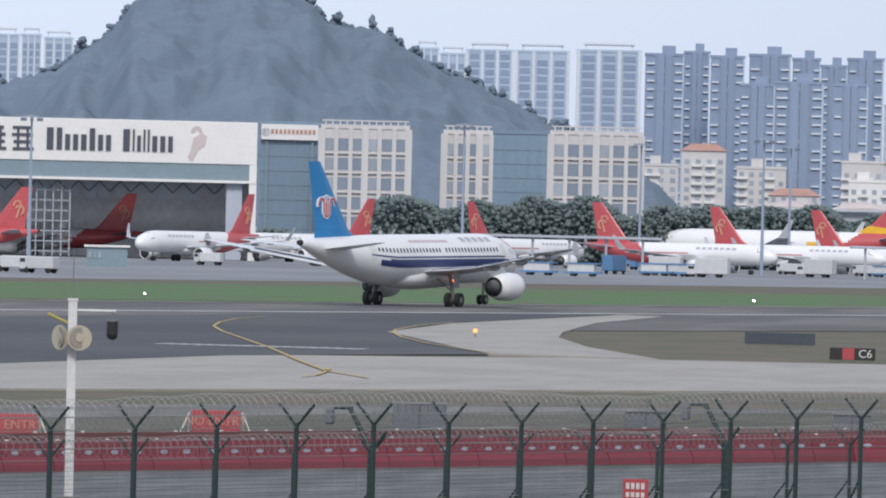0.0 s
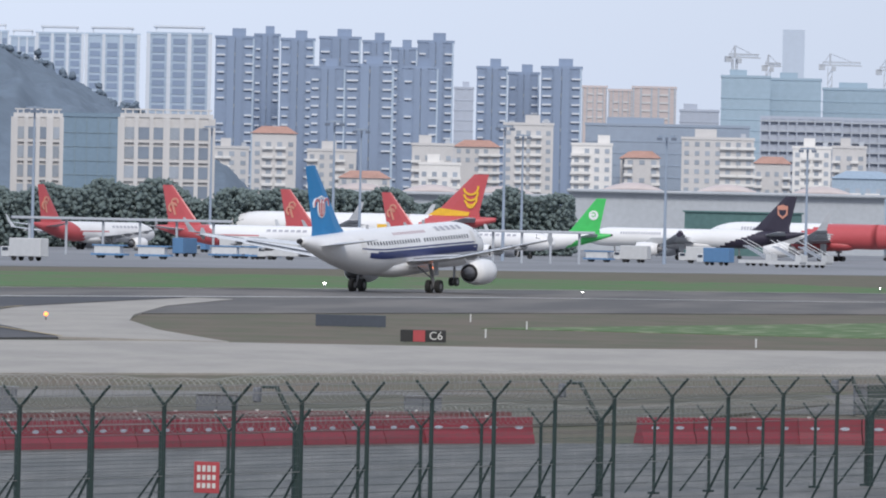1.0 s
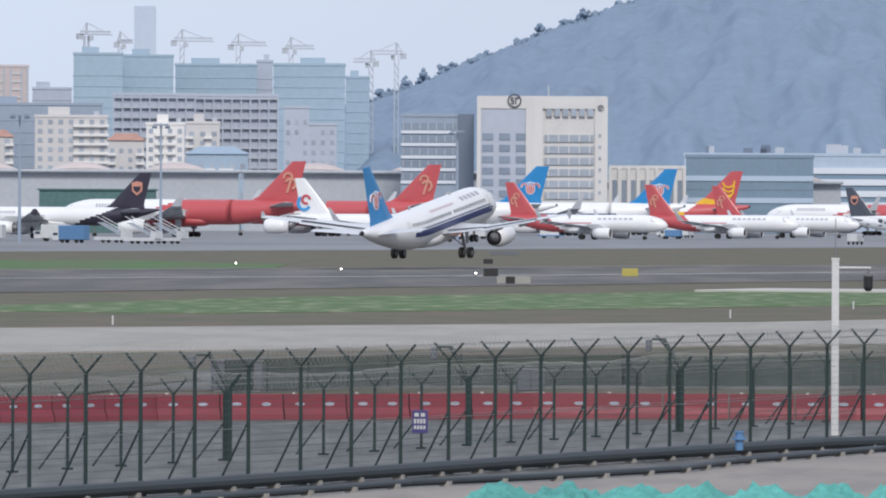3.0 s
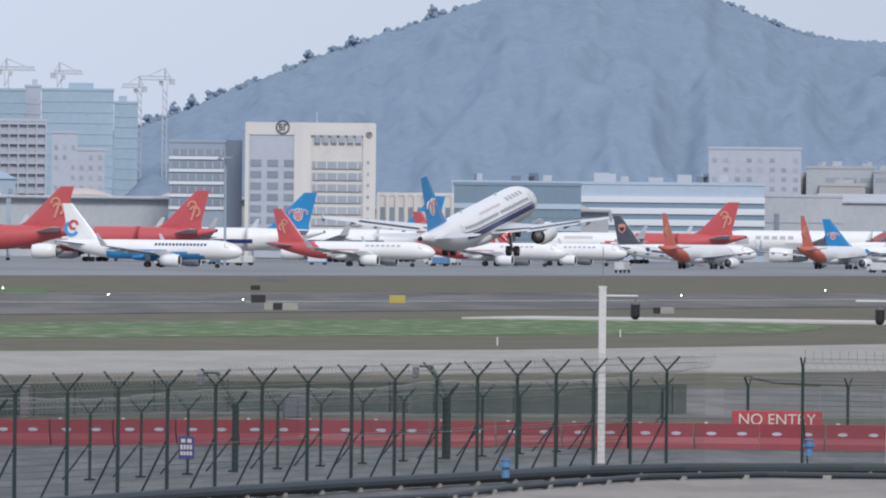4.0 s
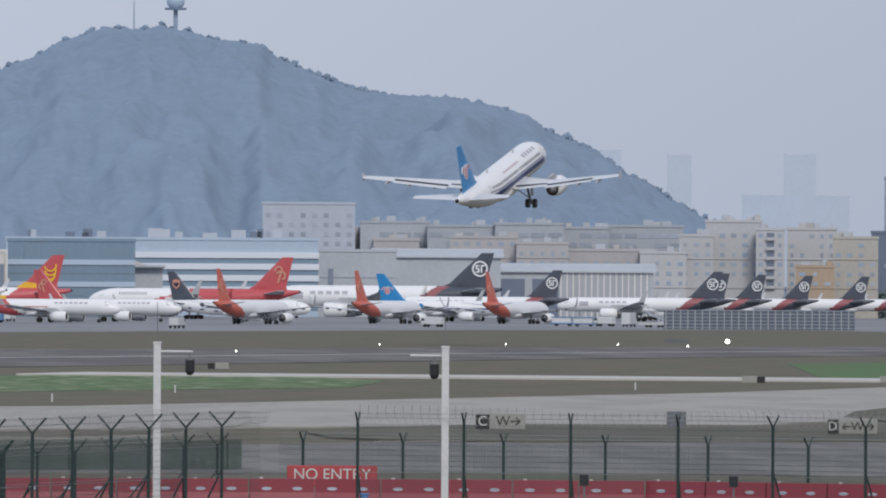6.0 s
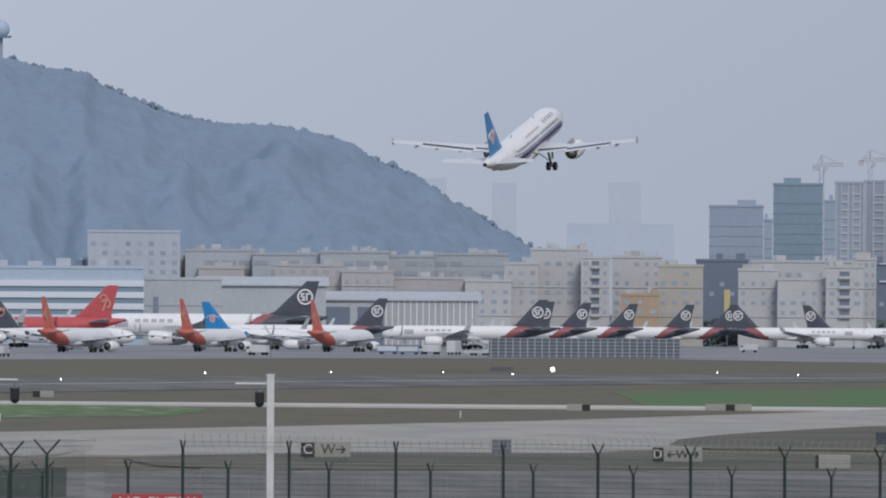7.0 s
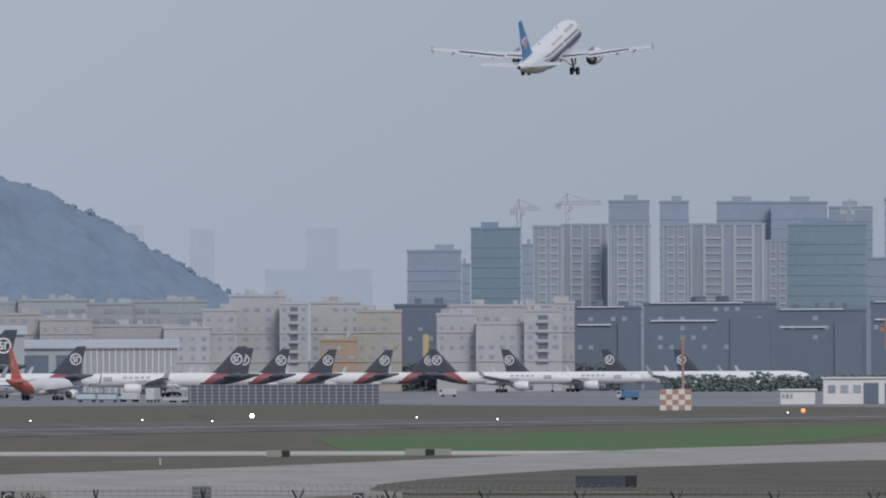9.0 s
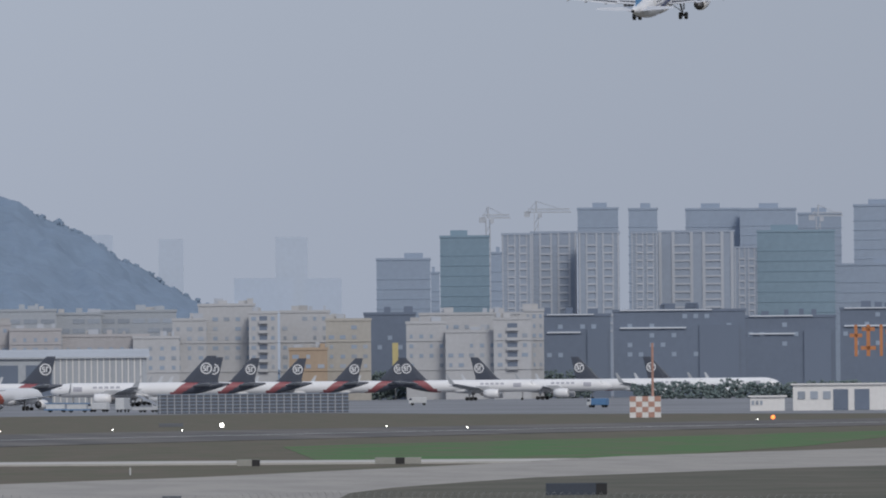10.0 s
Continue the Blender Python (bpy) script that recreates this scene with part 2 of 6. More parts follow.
def again(ob, m, parent=None):
    """Another object on the same mesh."""
    o = ob.copy()
    scene.collection.objects.link(o)
    o.parent = parent or ob.parent
    o.matrix_basis = m
    return o


def add_box(bm, c, s, rz=0.0, bevel=0.0, m=None):
    r = bmesh.ops.create_cube(bm, size=1, matrix=(m or Matrix()) @ Matrix.Translation(c) @ Matrix.Rotation(radians(rz), 4, 'Z') @ Matrix.Diagonal((*s, 1)))
    if bevel:
        bmesh.ops.bevel(bm, geom=list({e for v in r["verts"] for e in v.link_edges}), offset=bevel, segments=1, affect='EDGES')


def box(*a, **k):
    bm = bmesh.new()
    add_box(bm, *a, **k)
    return bm


def add_rod(bm, a, b, r, r2=None, seg=8):
    a, b = Vector(a), Vector(b)
    m = Matrix.Translation((a + b) / 2) @ (b - a).to_track_quat('Z', 'Y').to_matrix().to_4x4()
    bmesh.ops.create_cone(bm, cap_ends=True, segments=seg, radius1=r, radius2=r if r2 is None else r2, depth=(b - a).length, matrix=m)


def rod(*a, **k):
    bm = bmesh.new()
    add_rod(bm, *a, **k)
    return bm


def empty(name, m=None, label="", category="", group="", kind=""):
    ob = new(name)
    if m is not None:
        ob.matrix_basis = m
    return tagged(ob, label, category, group, kind)


def loft(rings):
    """Vertices and faces through rings of equal count, with capped ends."""
    n = len(rings[0])
    verts = [v for r in rings for v in r]
    faces = [(i * n + j, i * n + (j + 1) % n, (i + 1) * n + (j + 1) % n, (i + 1) * n + j) for i in range(len(rings) - 1) for j in range(n)]
    faces += [tuple(range(n))[::-1], tuple(range((len(rings) - 1) * n, len(rings) * n))]
    return verts, faces


def sheet(name, pts, z, material, label, category, parent=None):
    """A flat paved or planted area, 0.3 m deep, its top at z."""
    n = len(pts)
    v = [(x, y, z) for x, y in pts] + [(x, y, z - 0.3) for x, y in pts]
    f = [tuple(range(n))] + [(i, i + n, (i + 1) % n + n, (i + 1) % n) for i in range(n)]
    area = sum(pts[i][0] * pts[(i + 1) % n][1] - pts[(i + 1) % n][0] * pts[i][1] for i in range(n))
    if area < 0:
        f = [k[::-1] for k in f]
    ob = link(name, v, f, material)
    return tagged(ob, label, category, kind="structure")


def bars(bm, x0, x1, z0, z1, count, depth=0.02, y=0.0, gap=0.35, rnd=None):
    """A row of plain bars that stands for writing."""
    w = (x1 - x0) / count
    for i in range(count):
        add_box(bm, (x0 + w * (i + 0.5), y, (z0 + z1) / 2), (w * (1 - gap), depth, z1 - z0))


def letters(name, text, size, m, material, parent=None):
    cu = bpy.data.curves.new(name, 'FONT')
    cu.body, cu.size, cu.align_x, cu.align_y, cu.extrude = text, size, 'CENTER', 'CENTER', 0.01
    tmp = new(name, cu)
    me = bpy.data.meshes.new_from_object(tmp.evaluated_get(bpy.context.evaluated_depsgraph_get()))
    bpy.data.objects.remove(tmp)
    me.materials.clear()
    me.materials.append(M[material])
    ob = new(name, me)
    ob.parent = parent
    ob.matrix_basis = m
    return ob


# ---------------------------------------------------------------- ground
N = 96
link_ground = link("ground", [(0, 0, -0.02)] + [(4950 * math.sin(2 * math.pi * i / N), 4950 * math.cos(2 * math.pi * i / N), -0.02) for i in range(N)],
                   [(0, 1 + (i + 1) % N, 1 + i) for i in range(N)], "grass")
tagged(link_ground, "dry brownish-green airfield grass reaching the horizon", "ground", kind="structure")
sheet("apron", [(-520, 100), (-478, 800), (-482, 1080), (-452, 1330), (-432, 1600), (-392, 1700), (-330, 1580), (-238, 1460), (-80, 1420), (300, 1900), (900, 4800), (-3200, 3600), (-3200, 100)],
      0.03, "apron", "pale grey concrete apron where airliners park", "apron")
sheet("runway", [(-345, 60), (-338, 590), (-335, 770), (-300, 930), (-262, 1060), (-226, 1190), (-150, 1420), (-70, 1360), (-150, 1180), (-190, 1010), (-216, 850), (-232, 660), (-243, 555), (-248, 60)],
      0.05, "asphalt", "worn brownish-grey asphalt runway", "runway")
sheet("far_verge", [(-452, 300), (-447, 800), (-425, 900), (-385, 955), (-345, 905), (-322, 840), (-336, 770), (-346, 590), (-352, 300)],
      0.02, "grass_green", "mown green grass verge beside the runway", "grass")
sheet("green_verge", [(-215, 560), (-198, 660), (-170, 605), (-160, 560), (-184, 470), (-208, 470)],
      0.01, "grass_pale", "green grass with pale flowering patches", "grass")
sheet("east_verge", [(-185, 800), (-150, 1000), (-128, 760), (-124, 655), (-145, 640)], 0.01, "grass_green", "mown green grass between runway and taxiway", "grass")
sheet("taxiway", [(-262, 150), (-225, 285), (-187, 384), (-172, 394), (-144, 449), (-130, 540), (-127, 610), (-127, 670), (-118, 720), (-60, 950), (0, 1200), (30, 1180), (-40, 800), (-88, 570), (-100, 500), (-94, 440), (-95, 402), (-109, 389), (-137, 340), (-151, 293), (-185, 150)],
      0.06, "concrete", "pale concrete taxiway", "taxiway")
sheet("service_path", [(-206, 628), (-126, 626), (-126, 646), (-206, 646)], 0.12, "path", "narrow pale concrete service path", "path")
sheet("connector", [(-276, 476), (-283, 514), (-293, 559), (-294, 607), (-264, 519), (-239, 463), (-220, 430), (-194, 387), (-194, 358), (-183, 315)],
      0.08, "asphalt_dark", "dark new asphalt on the taxiway connector", "road")
sheet("connector_shoulder", [(-238, 460), (-219, 428), (-194, 386), (-184, 385), (-205, 420), (-225, 457), (-238, 484), (-263, 540), (-285, 597), (-290, 600), (-260, 512)],
      0.10, "concrete", "pale concrete shoulder of the connector", "pavement")
sheet("perimeter_road", [(-160, 150), (-140, 262), (-112, 312), (-98, 345), (-84, 357), (-69, 362), (-20, 372), (40, 372), (40, 300), (-40, 285), (-70, 290), (-100, 276), (-118, 250), (-132, 190), (-135, 150)],
      0.03, "road", "worn grey perimeter road", "road")
sheet("yard", [(-108, 60), (-106, 180), (-100, 215), (-88, 233), (-70, 240), (60, 246), (60, 60)], 0.03, "wet", "damp grey concrete yard behind the fence", "pavement")
sheet("roadside_verge", [(-135, 214), (-131.5, 240), (-125, 280), (-119, 300), (-112, 285), (-104, 250), (-105, 225), (-116, 216), (-122, 205)], 0.07, "grass_dull", "dull worn grass beside the perimeter road", "grass")
sheet("roadside_strip", [(-108.5, 372), (-109, 384), (-105, 398), (-97, 401), (-80, 404), (-50, 408), (-50, 372), (-70, 363), (-81, 357), (-92, 349), (-99, 351), (-103, 357)], 0.08, "grass_dull", "dull grass strip between taxiway and perimeter road", "grass")
sheet("taxiway_island", [(-97.4, 434), (-101.5, 455), (-104, 477), (-104.8, 502), (-105, 524), (-101.7, 542), (-96.5, 570), (-88, 592), (-62, 640), (-20, 640), (-30, 470), (-60, 420), (-92, 420)], 0.075, "grass_dull", "dull dry grass island beside the taxiway", "grass")
sheet("near_pavement", [(-66.8, 96.8), (-63.8, 175.1), (-62.4, 181.6), (-61.8, 187.7), (-62.6, 194.3), (-62.6, 206.3), (-60.6, 210.4), (-54.8, 211.6), (-29.8, 206.6), (40, 60), (-66.8, 60)], 0.06, "pavement", "pale concrete pavement before the fence", "pavement")


def painted_line(name, pts, w, z, material, label):
    """A painted stripe along a bent line."""
    left, right = [], []
    for i, (x, y) in enumerate(pts):
        a, b = Vector(pts[max(i - 1, 0)]), Vector(pts[min(i + 1, len(pts) - 1)])
        d = (b - a).normalized() * w / 2
        left.append((x - d.y, y + d.x, z))
        right.append((x + d.y, y - d.x, z))
    n = len(pts)
    ob = link(name, left + right, [(i, n + i, n + i + 1, i + 1) for i in range(n - 1)], material)
    return tagged(ob, label, "road marking", kind="structure")


painted_line("runway_edge_line", [(-300, 400), (-294, 670), (-272, 735), (-262, 790), (-246, 900), (-214, 1040), (-160, 1240)], 1.6, 0.09, "paint_white", "white painted line along the runway edge")
painted_line("shoulder_line", [(-342, 300), (-335, 590), (-332, 770), (-298, 928)], 2.0, 0.09, "kerb", "pale strip at the runway shoulder")
for i in range(16):
    x, y = -212.4 + 0.67 * i, 385.4 + 0.14 * i
    painted_line("centre_dash", [(x, y), (x + 0.41, y + 0.09)], 3.2, 0.115, "paint_white", "white painted dash on dark asphalt")
painted_line("lead_in_line", [(-278.7, 520.3), (-271.4, 502.7), (-261.5, 482.2), (-251.0, 462.0), (-237.5, 438.3), (-223.0, 413.8), (-204.1, 381.8), (-184.8, 348.4), (-171.3, 325.4), (-162.4, 312.3)], 0.2, 0.12, "paint_yellow", "curved yellow taxi line")
painted_line("shoulder_edge_line", [(-261.9, 515.7), (-253.7, 494.7), (-242.0, 468.8), (-235.2, 455.4), (-225.2, 437.0), (-211.6, 413.9), (-194.5, 387.3)], 0.2, 0.13, "paint_yellow", "faint yellow line at the shoulder edge")
painted_line("lead_in_line", [(-164.4, 310.2), (-166.1, 314.8), (-170.0, 323.0), (-174.1, 331.1)], 0.2, 0.12, "paint_yellow", "curved yellow taxi line")
painted_line("path_line", [(-98, 347), (-84, 358.5), (-69, 363.5), (0, 372)], 0.6, 0.06, "paint_white", "pale line at the road edge")


# ---------------------------------------------------------------- hills and woods
def spline(pts, a):
    for (a0, h0), (a1, h1) in zip(pts, pts[1:]):
        if a0 <= a <= a1:
            k = (a - a0) / (a1 - a0)
            return h0 + (h1 - h0) * k
    return 0.0


RIDGE_A = [(25, 0), (25.6, 38), (26.2, 59.6), (26.39, 65.5), (26.58, 71.5), (26.78, 78.7), (26.97, 83.4), (27.12, 88.1), (27.27, 94.1), (27.39, 99), (27.5, 101.3), (27.65, 102.3), (27.8, 105.8), (27.92, 114.4), (28.2, 120.8), (28.5, 123.8), (28.8, 120.8), (29.1, 111.4), (29.18, 103.6), (29.3, 94.6), (29.43, 91.4), (29.6, 81.7), (29.75, 76.4), (29.97, 73.6), (30.4, 66), (31.5, 45), (33, 0)]
RIDGE_B = [(12.9, 0), (13.2, 30), (13.5, 43.8), (13.66, 49.4), (13.82, 55), (13.98, 62.2), (14.12, 66.5), (14.25, 73.2), (14.38, 78.1), (14.5, 81.6), (14.6, 83.8), (14.75, 89.6), (14.88, 92.8), (15.03, 95.8), (15.25, 98.6), (15.62, 99.6), (15.83, 101.6), (16, 104.4), (16.15, 108.6), (16.3, 112.7), (16.47, 117.6), (16.55, 122.3), (16.82, 122.8), (16.9, 125.1), (17, 126.8), (17.15, 128.9), (17.4, 128.4), (17.6, 128.3), (17.7, 125.9), (17.9, 121.9), (18.08, 114.6), (18.25, 111.4), (18.45, 106.6), (18.6, 101.4), (18.8, 97.6), (19, 94.1), (19.2, 88.6), (19.35, 83.6), (19.5, 79.1), (19.68, 75.6), (19.88, 70.6), (20, 66.6), (20.22, 61.6), (20.7, 47), (21.3, 30), (22.2, 0)]


def rise(a, d, k, h, lift):
    """Height of a wooded slope, with spurs and hollows."""
    nz = noise.noise((a * 2.6, d * 0.006, 2.0)) * 9 + noise.noise((a * 5, d * 0.02, 5.0)) * 4
    return h * lift + nz * min(1, h / 40) * max(0.0, min(1.0, k / 0.1, (0.64 - k) / 0.22)) - 6


def hill(name, ridge, dist, label, material):
    """A wooded ridge: slopes that rise from the plain to a crest at that distance, thick with tree crowns."""
    rows, cols = 200, 480
    a0, a1 = ridge[0][0], ridge[-1][0]
    verts, faces = [], []
    for i in range(rows + 1):
        k = i / rows
        d = dist - 750 + 1150 * k
        lift = math.sin(min(k / 0.652, 1) * math.pi / 2) ** 0.9 if k < 0.652 else max(0.0, 1 - (k - 0.652) / 0.348) ** 0.7
        for j in range(cols + 1):
            a = a0 + (a1 - a0) * j / cols
            h = spline(ridge, a) * dist / 3800
            x, y = -d * math.sin(radians(a)), d * math.cos(radians(a))
            crowns = abs(noise.noise((x * 0.08, y * 0.045, 3.0))) * 3.2 + abs(noise.noise((x * 0.22, y * 0.1, 8.0))) * 2.0
            verts.append((x, y, rise(a, d, k, h, lift) + crowns * min(1, h / 20) - 1.0))
    w = cols + 1
    faces = [(i * w + j, i * w + j + 1, (i + 1) * w + j + 1, (i + 1) * w + j) for i in range(rows) for j in range(cols)]
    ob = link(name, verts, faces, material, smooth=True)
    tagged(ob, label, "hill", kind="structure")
    # crowns that stand out along the crest
    rng = np.random.default_rng(7 + int(dist))
    spots = []
    for i in range(8000):
        a = rng.uniform(a0 + 0.1, a1 - 0.1)
        k = rng.uniform(0.635, 0.665)
        d = dist - 750 + 1150 * k
        h = spline(ridge, a) * dist / 3800
        if h < 8:
            continue
        lift = math.sin(min(k / 0.652, 1) * math.pi / 2) ** 0.9
        r = rng.uniform(0.8, 2.0) * dist / 3800
        up = max(0.0, 1.6 + 4.2 * noise.noise((a * 17, dist, 1.0)) + 2.6 * noise.noise((a * 60, dist, 4.0))) * (1.7 if a > 18.3 else 1.0) if k > 0.645 else 0.0
        spots.append((-d * math.sin(radians(a)), d * math.cos(radians(a)), rise(a, d, k, h, lift) + rng.random() * up - 0.3 * r, r, 0.9))
    clumps("hill_trees", spots, material, "trees tinted hazy blue-green along the crest of the hill", rng)



def clumps(name, spots, material, label, rng, fine=1):
    """Tree crowns as many uneven leafy lumps, one object."""
    bm = bmesh.new()
    bmesh.ops.create_icosphere(bm, subdivisions=fine, radius=1)
    base = np.array([v.co[:] for v in bm.verts])
    tri = np.array([[v.index for v in f.verts] for f in bm.faces])
    bm.free()
    verts, faces = [], []
    for i, (x, y, z, r, flat) in enumerate(spots):
        n = base * (1 + rng.uniform(-0.42, 0.36, (len(base), 1)))
        verts.append(n * (r, r, r * flat * rng.uniform(0.7, 1.15)) + (x, y, z))
        faces.append(tri + i * len(base))
    verts, faces = np.concatenate(verts), np.concatenate(faces)
    me = bpy.data.meshes.new(name)
    me.from_pydata(verts.tolist(), [], faces.tolist())
    me.materials.append(M[material])
    me.polygons.foreach_set("use_smooth", [True] * len(me.polygons))
    return tagged(new(name, me), label, "trees", kind="stuff")


hill("hill_west", RIDGE_A, 2950, "steep wooded hill tinted with blue haze", "hill_west")
hill("hill_north", RIDGE_B, 3800, "broad wooded hill tinted with blue haze", "hill")


def wood(name, a, b, depth, top, count, label, seed, low=0.5):
    """A belt of trees from a to b."""
    rng = np.random.default_rng(seed)
    spots = []
    for _ in range(count):
        k, w, r = rng.random(), rng.uniform(0, depth), rng.uniform(0.3, 0.7)
        h = top * (0.78 + 0.3 * noise.noise((k * 14, seed, 0)))
        z = rng.uniform(r * low, max(h - r, r))
        spots.append((a[0] + (b[0] - a[0]) * k - w * 0.4, a[1] + (b[1] - a[1]) * k + w, z, r, 1.0))
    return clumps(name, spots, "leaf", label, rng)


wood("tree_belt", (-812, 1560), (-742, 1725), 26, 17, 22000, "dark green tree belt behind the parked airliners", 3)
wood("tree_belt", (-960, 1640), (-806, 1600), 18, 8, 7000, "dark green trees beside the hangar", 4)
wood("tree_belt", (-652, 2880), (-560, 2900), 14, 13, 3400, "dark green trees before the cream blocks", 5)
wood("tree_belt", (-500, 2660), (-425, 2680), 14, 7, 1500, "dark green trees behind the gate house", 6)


# ---------------------------------------------------------------- buildings
UNIT = {}


def unit_box(name, material, parent, c, s):
    """A box piece on a shared unit mesh."""
    key = (name, material)
    if key not in UNIT:
        bm = box((0, 0, 0), (1, 1, 1))
        me = bpy.data.meshes.new(name)
        bm.to_mesh(me)
        bm.free()
        me.materials.append(M[material])
        UNIT[key] = me
    ob = new(name, UNIT[key])
    ob.parent = parent
    ob.matrix_basis = Matrix.Translation(c) @ Matrix.Diagonal((*s, 1))
    return ob


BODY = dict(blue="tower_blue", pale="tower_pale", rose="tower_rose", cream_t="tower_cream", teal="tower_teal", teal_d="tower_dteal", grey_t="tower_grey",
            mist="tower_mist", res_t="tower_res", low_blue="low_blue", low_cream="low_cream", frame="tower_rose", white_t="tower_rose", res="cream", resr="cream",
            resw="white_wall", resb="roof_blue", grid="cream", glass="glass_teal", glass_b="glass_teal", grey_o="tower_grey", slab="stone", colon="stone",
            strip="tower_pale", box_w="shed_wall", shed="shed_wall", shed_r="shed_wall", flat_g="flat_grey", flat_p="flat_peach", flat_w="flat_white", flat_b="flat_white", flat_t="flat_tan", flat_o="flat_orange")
SAY = dict(blue="slate-blue residential tower with white balcony slabs", pale="pale blue residential tower with white ribs", rose="rose-grey distant concrete block",
           cream_t="cream and rose residential tower", teal="tower under construction wrapped in green net", teal_d="tower under construction in dark green net",
           grey_t="blue-grey distant concrete tower block", mist="far-off tower in mist-tinted pale blue", res_t="grey-beige residential tower with balconies", low_blue="dusky blue low office block",
           low_cream="haze-greyed cream low block with roof huts", frame="unfinished concrete frame of a block", white_t="pale grey apartment block", res="cream apartment house with balconies",
           resr="cream apartment house with a terracotta roof", resw="white apartment house with balconies", resb="low white house with a pale blue roof",
           grid="cream office building with a grid of windows", glass="teal glass curtain-wall office building", glass_b="glass building with pale bands", grey_o="grey office building with pale window bands",
           slab="white stone office tower with dark window bays", colon="low pale building with a colonnade", strip="long white building with dark window bands",
           box_w="plain white cargo building", shed="grey cargo shed with dark doors", shed_r="ribbed grey cargo shed", flat_g="grey-white low block with wide dark windows",
           flat_p="haze-greyed peach low block behind the cargo sheds", flat_w="haze-greyed white apartment block with small windows", flat_b="white apartment block with stacked balconies",
           flat_t="tan low block beside the white flats", flat_o="ochre low wing of the flats")


def building(x, y, w, h, style, rnd):
    az = math.degrees(math.atan2(-x, y))
    tall = style in ("blue", "pale", "rose", "cream_t", "teal", "teal_d", "grey_t", "mist", "res_t")
    name = "tower_block" if tall else "apartment_house" if style.startswith("res") else "cargo_shed" if style.startswith("shed") else "office_building"
    b = empty(name, pose(x, y, 0, 0, 0, az), SAY[style], "building", "city blocks behind the airport" if tall else "")
    dep = min(16, max(9, w * 0.7))
    body = BODY[style]
    part("wall", box((0, dep / 2, h / 2), (w, dep, h)), body, b)
    if style not in ("resr", "resb", "mist", "slab", "shed", "shed_r"):
        unit_box("parapet", body, b, (0, dep / 2, h + 0.45), (w + 0.5, dep + 0.5, 0.9))
    fl = 3.0
    if style == "blue":
        unit_box("stair_head", body, b, (w * 0.1, dep / 2, h + 2), (w * 0.35, dep * 0.5, 3.2))
        for cx in (-0.3, 0.3):
            unit_box("bay", "tower_blue", b, (cx * w * 0.35, -0.3, h / 2), (w * 0.18, 1.0, h))
            for k in range(6, int(h / fl)):
                if rnd.random() < 0.93:
                    unit_box("balcony", "slab_white", b, (cx * w * 1.2, -0.3, k * fl + 1.2), (w * rnd.uniform(0.16, 0.23), 0.9, 0.6))
        unit_box("pilaster", "tower_pale", b, (w * 0.475, -0.2, h / 2), (w * 0.05, 0.7, h))
        for k in range(7, int(h / fl), 2):
            unit_box("window", "pane", b, (0, -0.05, k * fl + 1.5), (w * 0.12, 0.2, 1.3))
    elif style == "pale":
        for cx in (-0.48, -0.16, 0.16, 0.48):
            unit_box("pilaster", "slab_white", b, (cx * w, -0.25, h / 2), (w * 0.06, 0.8, h + 1))
        for k in range(6, int(h / fl)):
            for cx in (-0.32, 0.0, 0.32):
                unit_box("window", "tower_blue", b, (cx * w, -0.05, k * fl + 1.5), (w * 0.19, 0.25, 2.0))
        unit_box("roof_frame", "slab_white", b, (0, dep / 2, h + 3.0), (w * 0.8, dep * 0.8, 0.7))
        for cx in (-0.36, 0.36):
            unit_box("roof_post", "slab_white", b, (cx * w, dep / 2, h + 1.6), (0.6, dep * 0.7, 2.6))
    elif style in ("res_t", "cream_t"):
        for cx in (-0.47, -0.3, -0.06, 0.1, 0.34, 0.47):
            unit_box("pilaster", "slab_grey", b, (cx * w, -0.15, h / 2), (w * 0.04, 0.5, h + 0.6))
        for k in range(8, int(h / fl)):
            for cx in (-0.18, 0.22):
                unit_box("balcony", "slab_grey" if style == "res_t" else "cream", b, (cx * w, -0.1, k * fl + 1.0), (w * 0.2, 0.5, 0.7))
    elif style in ("teal", "teal_d", "grey_t", "rose"):
        for k in range(4, int(h / 4)):
            unit_box("floor_edge", body, b, (0, dep / 2, k * 4), (w + 0.35, dep + 0.35, 0.35))
        unit_box("stair_head", body, b, (w * rnd.uniform(-0.25, 0.25), dep / 2, h + 1.5), (w * 0.35, dep * 0.5, 3))
    elif style == "frame":
        for k in range(int(h / 3.4) + 1):
            unit_box("floor_slab", "slab_grey", b, (0, -0.6, k * 3.4 + 0.3), (w, 1.6, 0.5))
        n = int(w / 3)
        for i in range(n + 1):
            unit_box("column", "tower_rose", b, (-w / 2 + i * w / n, -0.9, h / 2), (0.5, 0.9, h))
    elif style in ("white_t", "low_cream", "low_blue"):
        n = max(3, int(w / 3.6))
        sty = "pane" if style != "low_blue" else "tower_grey"
        for k in range(4, int(h / 3.3)):
            for i in range(n):
                if rnd.random() < (0.85 if style != "low_blue" else 0.22):
                    unit_box("window", sty, b, (-w / 2 + (i + 0.5) * w / n, -0.02, k * 3.3 + 1.8), (w / n * 0.42, 0.2, 1.5))
            if style == "low_cream" and k % 2:
                unit_box("string_course", "low_cream", b, (0, -0.1, k * 3.3 + 0.3), (w, 0.5, 0.3))
        if style in ("low_cream", "low_blue"):
            for _ in range(int(w / 7)):
                s = rnd.uniform(1.5, 5)
                unit_box("roof_hut", body, b, (rnd.uniform(-0.45, 0.45) * w, dep / 2, h + 1.5), (s, 4, rnd.uniform(1.5, 3.6)))
